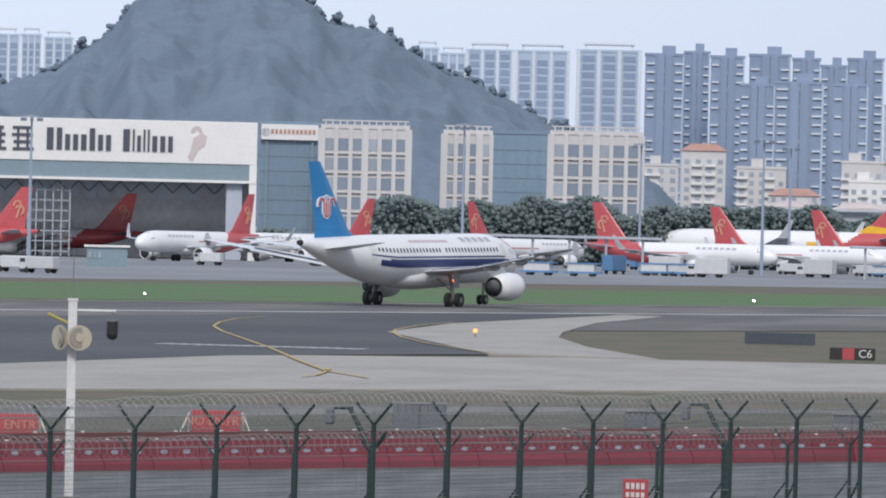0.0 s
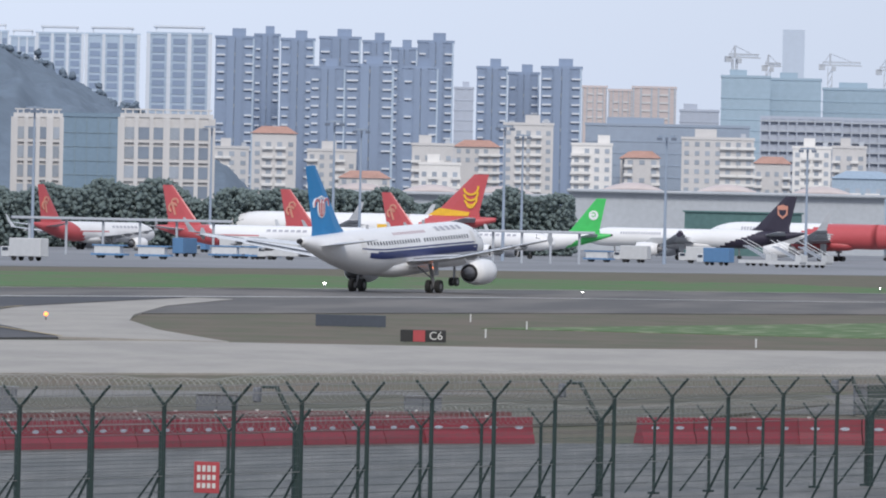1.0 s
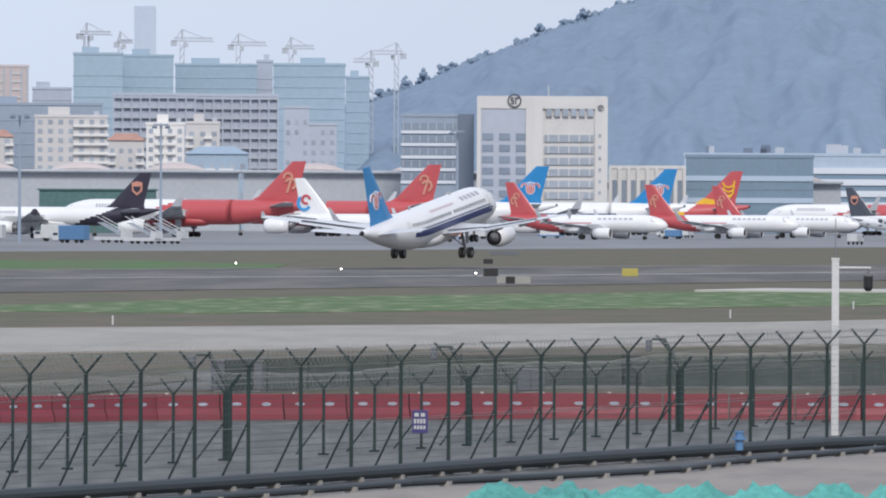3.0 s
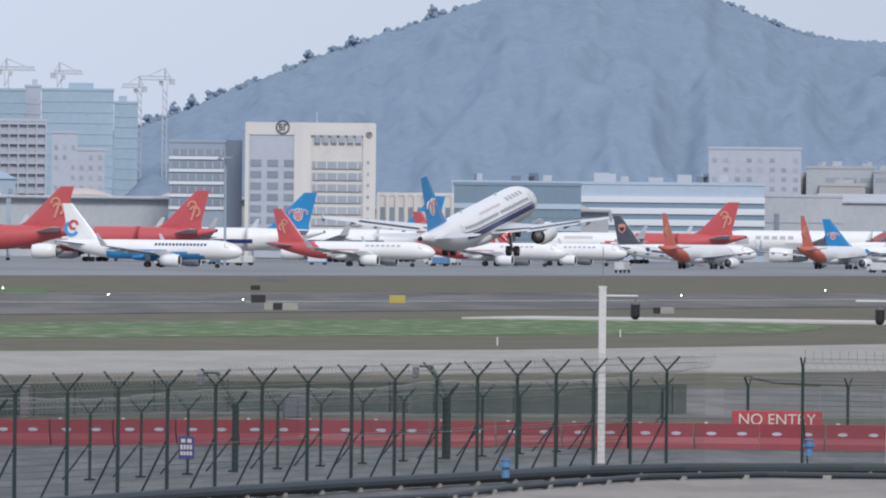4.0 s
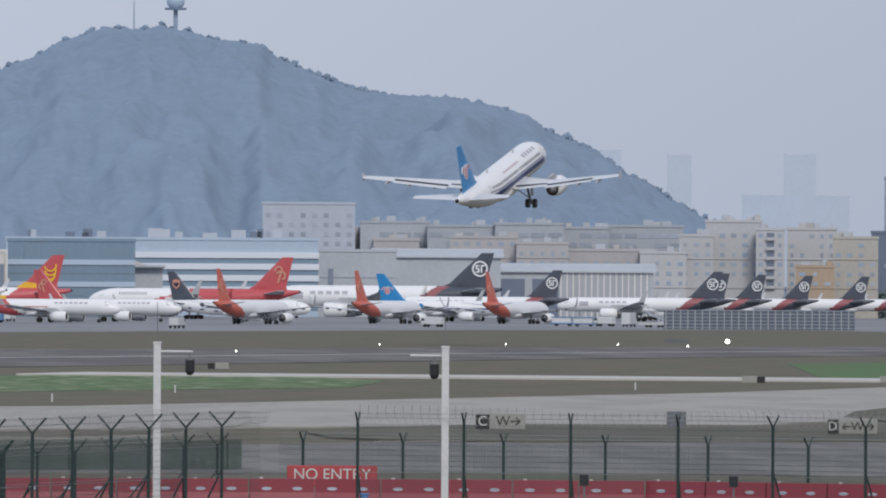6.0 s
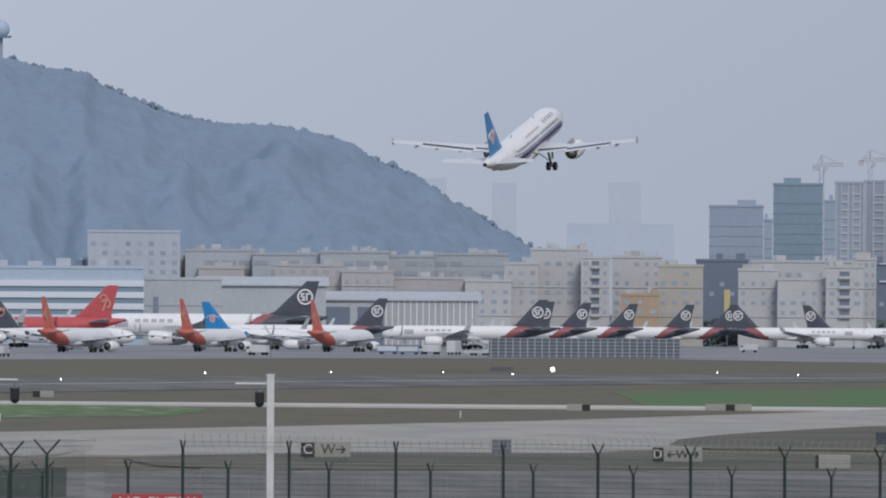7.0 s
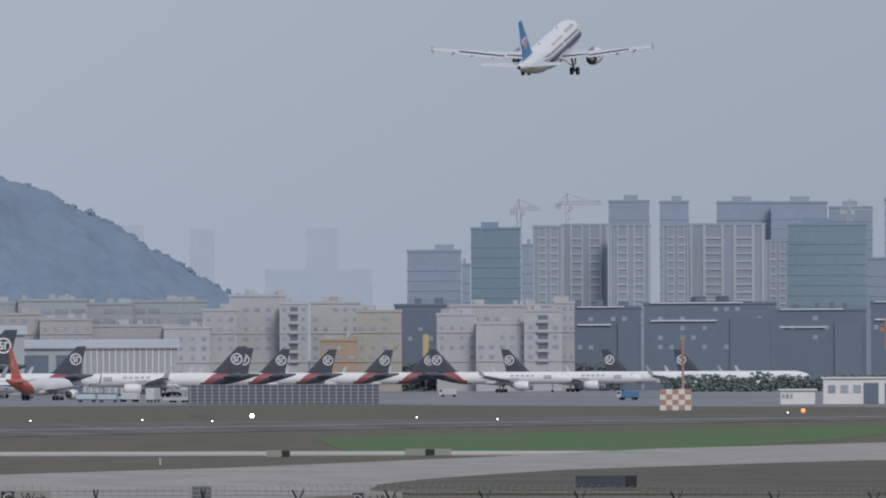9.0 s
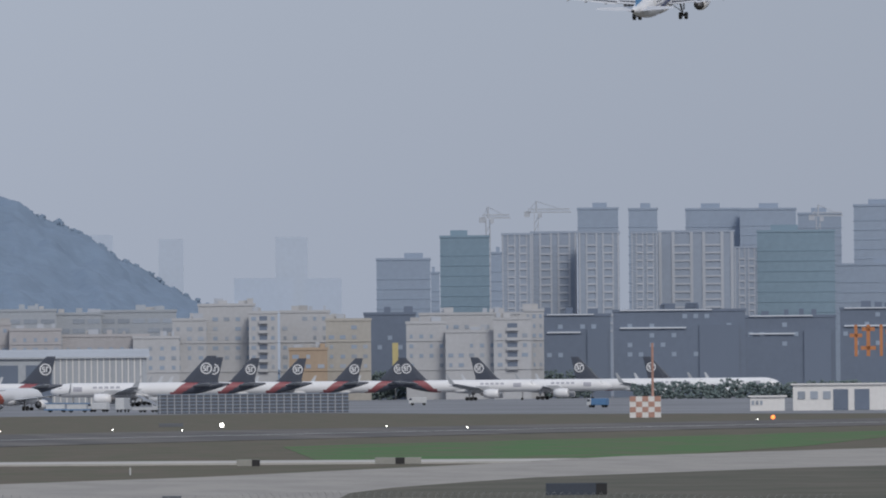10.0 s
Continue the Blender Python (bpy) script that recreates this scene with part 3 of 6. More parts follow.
        if style == "low_blue" and w > 20:
            unit_box("roof_edge", "slab_white", b, (-w * 0.1, -0.3, h + 0.6), (w * 0.7, 0.8, 0.4))
            unit_box("roof_edge", "slab_white", b, (-w * 0.2, -0.4, h - 5.6), (w * 0.5, 0.8, 0.5))
            unit_box("side_wing", "low_blue", b, (w * 0.3, -0.4, h * 0.42), (w * 0.3, 1.0, h * 0.84))
    elif style.startswith("flat_"):
        fl, wide = 3.3, style == "flat_g"
        n = max(3, int(w / (5.2 if wide else 3.4)))
        for k in range(3, int(h / fl)):
            for i in range(n):
                if style == "flat_b" and i in (1, n - 2):
                    unit_box("balcony", "flat_white", b, (-w / 2 + (i + 0.5) * w / n, -0.6, k * fl + 0.6), (w / n * 0.95, 1.4, 1.0))
                    unit_box("window", "low_blue", b, (-w / 2 + (i + 0.5) * w / n, -0.02, k * fl + 1.9), (w / n * 0.8, 0.2, 1.5))
                elif rnd.random() < 0.8:
                    ww = w / n * (0.8 if wide else rnd.choice((0.3, 0.4, 0.5)))
                    unit_box("window", "pane" if wide or rnd.random() < 0.4 else "tower_grey", b, (-w / 2 + (i + 0.5) * w / n, -0.02, k * fl + 1.8), (ww, 0.2, 1.6 if wide else 1.3))
            if k % 3 == 0:
                unit_box("string_course", body, b, (0, -0.1, k * fl + 0.3), (w, 0.4, 0.25))
        for _ in range(2 + int(w / 6)):
            sz = rnd.uniform(0.8, 3.5)
            unit_box("roof_hut", rnd.choice((body, "slab_grey", "low_cream")), b, (rnd.uniform(-0.42, 0.42) * w, dep * rnd.uniform(0.2, 0.7), h + 1.4), (sz, 2.5, rnd.uniform(1.0, 2.6)))
    elif style.startswith("res"):
        n = max(3, int(w / 3.0))
        for k in range(3 if h > 24 else 2, int(h / fl)):
            for i in range(n):
                if rnd.random() < 0.9:
                    unit_box("window", "pane", b, (-w / 2 + (i + 0.5) * w / n, -0.02, k * fl + 1.7), (w / n * 0.45, 0.25, 1.5))
        for cx in rnd.sample((-0.4, -0.15, 0.15, 0.4), 2):
            for k in range(3, int(h / fl)):
                unit_box("balcony", "white_wall", b, (cx * w, -0.7, k * fl + 0.5), (w * 0.24, 1.5, 0.9))
        if style in ("resr", "resb"):
            m = "roof_red" if style == "resr" else "roof_blue"
            e, t = 0.6, 0.22 * w
            v = [(-w / 2 - e, -e, h), (w / 2 + e, -e, h), (w / 2 + e, dep + e, h), (-w / 2 - e, dep + e, h), (-w / 2 + t, dep / 2, h + 2.4), (w / 2 - t, dep / 2, h + 2.4)]
            link("roof", v, [(0, 1, 5, 4), (1, 2, 5), (2, 3, 4, 5), (3, 0, 4), (3, 2, 1, 0)], m, b)
        else:
            unit_box("stair_head", body, b, (w * rnd.uniform(-0.3, 0.3), dep / 2, h + 2), (w * 0.3, dep * 0.6, 3))
            unit_box("water_tank", "slab_grey", b, (w * 0.35, dep / 2, h + 1.5), (1.6, 1.6, 1.4))
    elif style == "grid":
        rows, n = 6, 6 if w > 15 else 4
        fh = (h - 3) / rows
        for k in range(rows):
            for i in range(n):
                unit_box("window", "glass_dk" if i % 3 else "pane", b, (-w / 2 + (i + 0.5) * w / n, -0.02, 2 + (k + 0.42) * fh), (w / n * 0.74, 0.3, fh * 0.62))
            unit_box("ledge", "cream", b, (0, -0.32, 2 + k * fh), (w + 0.3, 0.64, 0.55))
        for i in range(n + 1):
            unit_box("pier", "cream", b, (-w / 2 + i * w / n, -0.3, h / 2), (0.9 if i % 3 else 1.5, 0.8, h))
        for i in range(n * 2):
            unit_box("roof_post", "cream", b, (-w / 2 + (i + 0.5) * w / n / 2, 0.3, h + 1.2), (0.3, 0.3, 1.1))
        unit_box("roof_rail", "cream", b, (0, 0.3, h + 1.75), (w, 0.5, 0.3))
    elif style in ("glass", "glass_b"):
        n, rows = max(4, int(w / 2.4)), int(h / 3.2)
        for i in range(1, n):
            unit_box("mullion", "steel_blue", b, (-w / 2 + i * w / n, -0.05, h / 2), (0.12, 0.2, h))
        for k in range(1, rows):
            if style == "glass_b" and k % 2:
                unit_box("band", "tower_pale", b, (0, -0.15, k * 3.2), (w, 0.4, 1.5))
            else:
                unit_box("transom", "steel_blue", b, (0, -0.05, k * 3.2), (w, 0.2, 0.14))
    elif style == "grey_o":
        for k in range(4, int(h / 3.6)):
            unit_box("window_band", "glass_dk", b, (-w * 0.12, -0.05, k * 3.6 + 1.6), (w * 0.74, 0.3, 1.8))
            unit_box("band", "slab_white", b, (-w * 0.12, -0.2, k * 3.6), (w * 0.76, 0.6, 0.9))
            for i in range(7):
                unit_box("mullion", "slab_grey", b, (-w * 0.47 + i * w * 0.115, -0.22, k * 3.6 + 1.6), (0.25, 0.3, 1.8))
        unit_box("side_wing", "low_blue", b, (w * 0.4, -0.3, h / 2 + 0.3), (w * 0.22, 1.4, h + 1))
    elif style == "slab":
        # White side wall, its shade painted as a bluish grey colour.
        part("side_face", box((-w * 0.285, -0.25, h / 2 - 1.6), (w * 0.4, 0.6, h - 4)), "tower_rose", b)
        unit_box("wall_top", "stone", b, (0, -0.35, h - 1.6), (w, 0.8, 3.6))
        for cx in (-0.49, -0.06):
            unit_box("pier", "stone", b, (cx * w, -0.5, h / 2), (w * 0.03 if cx < -0.3 else w * 0.13, 1.2, h))
        unit_box("pier", "stone", b, (0.46 * w, -0.4, h / 2), (w * 0.1, 1.0, h))
        for k in range(8):
            z = 3 + k * 3.25
            for i in range(3):
                unit_box("window", "glass_dk", b, (-w * (0.42 - 0.13 * i), -0.6, z + 1.6), (w * 0.085, 0.3, 1.9))
            unit_box("window_band", "pane", b, (0.21 * w, -0.2, z + 1.2), (w * 0.38, 0.6, 2.0))
            for i in range(5):
                unit_box("fin", "stone", b, (w * (0.05 + 0.08 * i), -0.45, z + 1.2), (0.3, 0.4, 2.0))
            unit_box("small_window", "pane", b, (0.45 * w, -0.95, z + 2.0), (0.7, 0.2, 0.9))
        for i in range(6):
            unit_box("window", "pane", b, (w * (0.055 + 0.064 * i), -0.8, h - 4.5), (w * 0.045, 0.3, 2.1))
        ring_emblem("roof_emblem", b, (-w * 0.215, -0.9, h - 1.2), 2.0, "charcoal")
        ring_emblem("roof_emblem", b, (w * 0.455, -0.95, h - 3.2), 0.9, "charcoal")
        bm = bmesh.new()
        add_rod(bm, (w * 0.05, 2, h), (w * 0.05, 2, h + 3.2), 0.12)
        part("mast", bm, "pole", b)
    elif style == "colon":
        for i in range(9):
            unit_box("pier", "stone", b, (-w / 2 + i * w / 8, -0.5, h / 2), (0.8, 1.0, h))
        for i in range(8):
            unit_box("window", "glass_dk", b, (-w / 2 + (i + 0.5) * w / 8, -0.02, h * 0.62), (1.3, 0.3, h * 0.4))
    elif style == "strip":
        for k in range(5):
            unit_box("window_band", "glass_teal", b, (0, -0.1, 3.0 + k * 3.6), (w, 0.5, 1.5))
            unit_box("band", "slab_white", b, (0, -0.3, 4.9 + k * 3.6), (w + 0.4, 1.0, 1.9))
        for _ in range(16):
            unit_box("roof_plant", "slab_grey" if rnd.random() < 0.6 else "low_blue", b, (rnd.uniform(-0.48, 0.4) * w, dep * 0.6, h + 1.6), (rnd.uniform(1.5, 5), 4, rnd.uniform(1.4, 4.4)))
    elif style == "box_w":
        unit_box("band", "slab_grey", b, (0, -0.1, h * 0.62), (w, 0.3, 0.5))
        unit_box("hanging_banner", "glass_dk", b, (-w * 0.33, -0.2, h * 0.62), (1.6, 0.3, 5))
    elif style in ("shed", "shed_r"):
        v = [(-w / 2 - 1, -1, h), (w / 2 + 1, -1, h), (w / 2 + 1, dep + 8, h + 2.6), (-w / 2 - 1, dep + 8, h + 2.6)]
        v += [(a, c, d - 0.5) for a, c, d in v]
        link("roof", v, [(0, 1, 2, 3), (4, 7, 6, 5), (0, 4, 5, 1), (1, 5, 6, 2), (2, 6, 7, 3), (3, 7, 4, 0)], "shed_roof", b)
        if style == "shed_r":
            for i in range(30):
                unit_box("rib", "slab_grey" if i % 2 else "white_wall", b, (-w * 0.1 + i * w * 0.02, -0.2, h / 2), (w * 0.008, 0.5, h))
            for cx in (-0.42, -0.2):
                unit_box("door", "low_blue", b, (cx * w, -0.1, h * 0.42), (w * 0.17, 0.3, h * 0.82))
        else:
            for cx in (-0.3, 0.0, 0.3):
                unit_box("door", "low_blue", b, (cx * w, -0.1, 4), (w * 0.2, 0.3, 7))
    return b


def ring_emblem(name, parent, c, r, material, axis='y', depth=0.25, flip=1):
    """A ring round two plain angular strokes, each piece a part; flip turns it for a face seen from the other side."""
    def at(x, d, z):
        return (flip * x, d, z) if axis == 'y' else (d, flip * x, z)
    n = 20
    v, f = [], []
    for k in range(n):
        a = 2 * math.pi * k / n
        for rr in (r, r * 0.8):
            for dd in (-depth / 2, depth / 2):
                v.append(at(rr * math.cos(a), dd, rr * math.sin(a)))
    for k in range(n):
        a, b = 4 * k, 4 * ((k + 1) % n)
        f += [(a, b, b + 1, a + 1), (a + 2, a + 3, b + 3, b + 2), (a, a + 2, b + 2, b), (a + 1, b + 1, b + 3, a + 3)]
    link(name, v, f, material, parent).location = c
    left = [(-0.06, 0.48), (-0.54, 0.48), (-0.54, -0.08), (-0.24, -0.08), (-0.24, -0.3), (-0.54, -0.3), (-0.54, -0.48), (-0.06, -0.48), (-0.06, 0.1), (-0.36, 0.1), (-0.36, 0.3), (-0.06, 0.3)]
    right = [(0.1, 0.48), (0.1, -0.48), (0.28, -0.48), (0.28, 0.28), (0.6, 0.28), (0.6, 0.48)]
    for out in (left, right):
        m = len(out)
        v = [at(x * r, -depth / 2, z * r) for x, z in out] + [at(x * r, depth / 2, z * r) for x, z in out]
        fcs = [tuple(range(m)), tuple(range(2 * m - 1, m - 1, -1))] + [(i, i + m, (i + 1) % m + m, (i + 1) % m) for i in range(m)]
        link("emblem_stroke", v, fcs, material, parent).location = c


BLOCKS = [
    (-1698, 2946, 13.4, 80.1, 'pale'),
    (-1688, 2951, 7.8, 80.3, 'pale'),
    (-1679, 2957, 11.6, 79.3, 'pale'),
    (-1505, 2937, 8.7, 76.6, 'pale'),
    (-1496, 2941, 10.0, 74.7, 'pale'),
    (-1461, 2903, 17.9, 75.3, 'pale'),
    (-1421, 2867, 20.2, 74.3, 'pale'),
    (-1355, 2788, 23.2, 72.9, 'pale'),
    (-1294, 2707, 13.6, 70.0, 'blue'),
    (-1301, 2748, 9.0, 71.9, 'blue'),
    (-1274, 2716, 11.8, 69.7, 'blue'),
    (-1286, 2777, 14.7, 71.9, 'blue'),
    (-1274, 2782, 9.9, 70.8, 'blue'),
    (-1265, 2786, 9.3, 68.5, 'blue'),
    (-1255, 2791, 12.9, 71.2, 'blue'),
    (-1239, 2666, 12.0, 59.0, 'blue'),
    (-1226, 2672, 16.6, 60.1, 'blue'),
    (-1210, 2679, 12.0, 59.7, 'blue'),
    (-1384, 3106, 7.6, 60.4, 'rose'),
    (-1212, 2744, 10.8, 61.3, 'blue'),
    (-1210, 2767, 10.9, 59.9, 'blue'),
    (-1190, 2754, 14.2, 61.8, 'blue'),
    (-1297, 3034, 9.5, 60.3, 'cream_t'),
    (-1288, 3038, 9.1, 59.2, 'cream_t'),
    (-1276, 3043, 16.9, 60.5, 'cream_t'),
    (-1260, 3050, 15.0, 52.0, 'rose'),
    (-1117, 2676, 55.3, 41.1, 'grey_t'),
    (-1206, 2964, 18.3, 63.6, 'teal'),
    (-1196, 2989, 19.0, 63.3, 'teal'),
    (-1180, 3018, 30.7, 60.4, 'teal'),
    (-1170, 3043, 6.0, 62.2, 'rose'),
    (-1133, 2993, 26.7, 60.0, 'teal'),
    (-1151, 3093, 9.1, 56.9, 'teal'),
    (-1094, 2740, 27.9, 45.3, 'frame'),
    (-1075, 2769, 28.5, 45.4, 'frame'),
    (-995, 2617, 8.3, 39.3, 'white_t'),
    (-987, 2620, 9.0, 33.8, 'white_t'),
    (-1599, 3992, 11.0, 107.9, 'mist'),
    (-1238, 2589, 11.5, 30.4, 'res'),
    (-1204, 2550, 14.5, 35.3, 'resr'),
    (-1229, 2649, 16.7, 30.6, 'res'),
    (-1156, 2517, 16.4, 21.0, 'resr'),
    (-1177, 2617, 14.0, 32.8, 'res'),
    (-1134, 2527, 13.3, 25.7, 'resw'),
    (-1184, 2669, 15.4, 33.2, 'resr'),
    (-1148, 2630, 16.6, 40.3, 'res'),
    (-1109, 2593, 13.3, 33.5, 'resw'),
    (-1113, 2645, 11.7, 30.2, 'resr'),
    (-1071, 2609, 23.7, 36.2, 'res'),
    (-1073, 2662, 12.1, 29.2, 'resr'),
    (-1035, 2602, 12.5, 33.7, 'resw'),
    (-972, 2487, 19.3, 23.5, 'resb'),
    (-1060, 2699, 11.4, 35.1, 'res'),
    (-1118, 2654, 12.3, 30.0, 'resr'),
    (-893, 1677, 13.1, 29.2, 'glass'),
    (-869, 1667, 19.0, 28.6, 'grid'),
    (-858, 1695, 10.4, 28.2, 'grid'),
    (-874, 1754, 13.1, 29.2, 'glass'),
    (-824, 1690, 19.8, 28.4, 'grid'),
    (-840, 2323, 20.8, 33.2, 'grey_o'),
    (-805, 2314, 36.7, 38.8, 'slab'),
    (-786, 2352, 21.5, 18.6, 'colon'),
    (-764, 2380, 37.0, 22.0, 'glass_b'),
    (-798, 2579, 98.0, 23.9, 'strip'),
    (-838, 2881, 32.3, 38.6, 'white_t'),
    (-809, 2889, 24.3, 32.2, 'flat_g'),
    (-745, 2616, 25.0, 20.6, 'box_w'),
    (-731, 2661, 40.8, 19.6, 'shed'),
    (-698, 2712, 50.1, 15.2, 'shed_r'),
    (-784, 2885, 23.5, 30.9, 'flat_g'),
    (-760, 2887, 23.9, 31.7, 'flat_g'),
    (-742, 2896, 15.7, 30.4, 'flat_g'),
    (-723, 2906, 26.2, 31.2, 'flat_g'),
    (-766, 2849, 23.2, 26.7, 'flat_p'),
    (-744, 2844, 17.8, 24.7, 'flat_p'),
    (-722, 2855, 29.6, 22.5, 'flat_p'),
    (-703, 2850, 15.8, 21.7, 'flat_w'),
    (-693, 2857, 11.6, 27.7, 'flat_w'),
    (-683, 2870, 19.4, 32.7, 'flat_w'),
    (-668, 2861, 9.8, 29.9, 'flat_b'),
    # Flat disc in darker beige paints the shade inside the bell.
    (-658, 2881, 17.1, 30.2, 'flat_w'),
    (-638, 2860, 15.4, 27.1, 'flat_t'),
    (-648, 2842, 13.0, 17.2, 'flat_o'),
    (-613, 2870, 13.7, 25.9, 'flat_w'),
    (-596, 2864, 17.7, 22.7, 'flat_w'),
    (-601, 2898, 39.9, 29.0, 'flat_w'),
    (-581, 2860, 12.7, 26.9, 'flat_b'),
    (-578, 2883, 6.6, 29.8, 'flat_w'),
    (-639, 2931, 18.0, 29.6, 'low_blue'),
    (-840, 2915, 20.0, 30.5, 'flat_p'),
    (-817, 2900, 26.0, 28.6, 'flat_w'),
    (-806, 2880, 16.0, 26.0, 'flat_p'),
    (-575, 2944, 23.3, 28.5, 'low_blue'),
    (-540, 2951, 46.1, 29.8, 'low_blue'),
    (-502, 2958, 31.6, 27.4, 'low_blue'),
    (-470, 2963, 30.0, 29.9, 'low_blue'),
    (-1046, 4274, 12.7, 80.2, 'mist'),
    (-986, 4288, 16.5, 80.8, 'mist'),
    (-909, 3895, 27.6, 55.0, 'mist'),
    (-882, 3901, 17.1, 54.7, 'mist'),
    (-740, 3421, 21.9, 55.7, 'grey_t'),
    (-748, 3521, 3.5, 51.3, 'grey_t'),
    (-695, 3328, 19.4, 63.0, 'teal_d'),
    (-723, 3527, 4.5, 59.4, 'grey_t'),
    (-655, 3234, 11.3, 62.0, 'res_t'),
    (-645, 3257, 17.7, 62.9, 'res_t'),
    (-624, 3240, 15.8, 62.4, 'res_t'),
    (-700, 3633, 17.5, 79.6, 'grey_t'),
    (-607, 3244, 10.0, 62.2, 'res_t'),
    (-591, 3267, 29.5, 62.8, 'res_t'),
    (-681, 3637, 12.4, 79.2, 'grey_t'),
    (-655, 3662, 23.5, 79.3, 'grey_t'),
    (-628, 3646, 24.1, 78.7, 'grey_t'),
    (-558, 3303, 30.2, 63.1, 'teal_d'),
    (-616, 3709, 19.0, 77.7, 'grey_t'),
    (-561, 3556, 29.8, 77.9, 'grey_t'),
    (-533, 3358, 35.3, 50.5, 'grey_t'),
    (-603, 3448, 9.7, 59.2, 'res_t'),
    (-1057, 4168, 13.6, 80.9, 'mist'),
]
rnd = random.Random(11)
for row in BLOCKS:
    building(*row, rnd)

CRANES = [
    (-1225, 2999, 71.4, 10, 42),
    (-1236, 3060, 69.5, 5, 22),
    (-1199, 3031, 69.5, 12, 22),
    (-1194, 3077, 68.8, 11, 21),
    (-1175, 3084, 67.6, 9, 21),
    (-1153, 3113, 63.0, 7, -160),
    (-1137, 3098, 65.7, 10, 200),
    (-696, 3379, 71.1, 9, 17),
    (-677, 3383, 73.2, 14, 11),
    (-574, 3453, 71.7, 10, 9),
]


def tower_crane(x, y, h, jib, turn):
    c = empty("tower_crane", pose(x, y, 0, 0, 0, turn), "haze-pale steel tower crane over a building site", "crane", "tower cranes")
    bm = bmesh.new()
    for dx in (-0.8, 0.8):
        for dy in (-0.8, 0.8):
            add_box(bm, (dx, dy, h / 2), (0.3, 0.3, h))
    for k in range(int(h / 3)):
        add_rod(bm, (-0.8, -0.8, k * 3), (0.8, -0.8, k * 3 + 3), 0.16, seg=4)
    part("mast", bm, "crane", c)
    bm = bmesh.new()
    for dx in (-0.6, 0.6):
        add_box(bm, (jib * 0.36, dx, h + 0.5), (jib * 1.3, 0.4, 0.4))
    add_box(bm, (jib * 0.36, 0, h + 1.8), (jib * 1.2, 0.4, 0.4))
    for k in range(16):
        x0 = -jib * 0.25 + k * jib * 0.077
        add_rod(bm, (x0, 0.4, h + 0.5), (x0 + jib * 0.038, 0, h + 1.8), 0.14, seg=4)
    part("jib", bm, "crane", c)
    part("counterweight", box((-jib * 0.26, 0, h - 0.2), (2.4, 1.6, 2.2)), "crane", c)
    bm = bmesh.new()
    add_rod(bm, (0, 0, h + 0.5), (0, 0, h + 5), 0.4, seg=6)
    add_rod(bm, (0, 0, h + 5), (jib * 0.7, 0, h + 1.8), 0.12, seg=4)
    add_rod(bm, (0, 0, h + 5), (-jib * 0.25, 0, h + 0.8), 0.12, seg=4)
    part("apex", bm, "crane", c)
    part("cab", box((1.4, -1, h - 0.8), (1.6, 1.4, 1.8)), "crane", c)


for row in CRANES:
    tower_crane(*row)


# ---------------------------------------------------------------- airliners (nose towards +y, origin on the ground under the main gear)
class Shape:
    """The body of an airliner: length, diameter, height of its axis, and the main gear's distance from the nose."""
    def __init__(self, L, D, zc, gear):
        self.L, self.R, self.zc, self.gear = L, D / 2, zc, gear

    def ring(self, s):
        R, L = self.R, self.L
        nose, tail = 3.0 * R, L - 6.6 * R
        r, dz = R, 0.0
        if s < nose:
            k = 1 - s / nose
            r = R * math.sqrt(max(0.0, 1 - k ** 2.2))
            dz = -0.22 * R * k ** 1.6
        elif s > tail:
            k = (s - tail) / (L - tail)
            r = R * (1 - 0.86 * k ** 1.45)
            dz = (R - r) * 0.82
        return max(r, 0.05), self.zc + dz

    def point(self, s, th, out=0.0):
        r, z = self.ring(s)
        return ((r + out) * math.sin(th), self.gear - s, z + (r + out) * math.cos(th))

    def theta(self, z):
        """The angle from the top at height z (in radii from the axis)."""
        return math.acos(max(-1, min(1, z)))


def body(parent, sh, paint, n=32):
    L = sh.L
    ss = sorted({0.0, *[3 * sh.R * (k / 9) ** 1.7 for k in range(10)], *[3 * sh.R + (L - 9.6 * sh.R) * k / 24 for k in range(25)], *[L - 6.6 * sh.R * (1 - k / 30) for k in range(31)]})
    rings = [[sh.point(s, 2 * math.pi * j / n) for j in range(n)] for s in ss]
    v, f = loft(rings)
    keys = []
    idx = []
    for q in f:
        c = sum((Vector(v[i]) for i in q), Vector()) / len(q)
        s = sh.gear - c.y
        k = paint(s / L, (c.z - sh.ring(min(max(s, 0), L))[1]) / sh.R)
        if k not in keys:
            keys.append(k)
        idx.append(keys.index(k))
    return link("fuselage", v, f, None, parent, mats=keys, index=idx, smooth=True)


def patch(name, parent, sh, s0, s1, z0, z1, material, sides=(1, -1), out=0.025, n=6):
    """A painted field on the flank, from s0 to s1 aft of the nose and z0 to z1 radii above the axis."""
    made = []
    for side in sides:
        t0, t1 = sh.theta(z1), sh.theta(z0)
        m = max(2, int((s1 - s0) / 1.2))
        v = [sh.point(s0 + (s1 - s0) * i / m, side * (t0 + (t1 - t0) * j / n), out) for i in range(m + 1) for j in range(n + 1)]
        f = [(i * (n + 1) + j, (i + 1) * (n + 1) + j, (i + 1) * (n + 1) + j + 1, i * (n + 1) + j + 1) for i in range(m) for j in range(n)]
        if side > 0:
            f = [q[::-1] for q in f]
        made.append(link(name, v, f, material, parent, smooth=True))
    return made


FOIL = [(0, 0), (0.06, 0.32), (0.3, 0.5), (0.7, 0.26), (1, 0.03), (0.7, -0.2), (0.3, -0.42), (0.06, -0.26)]


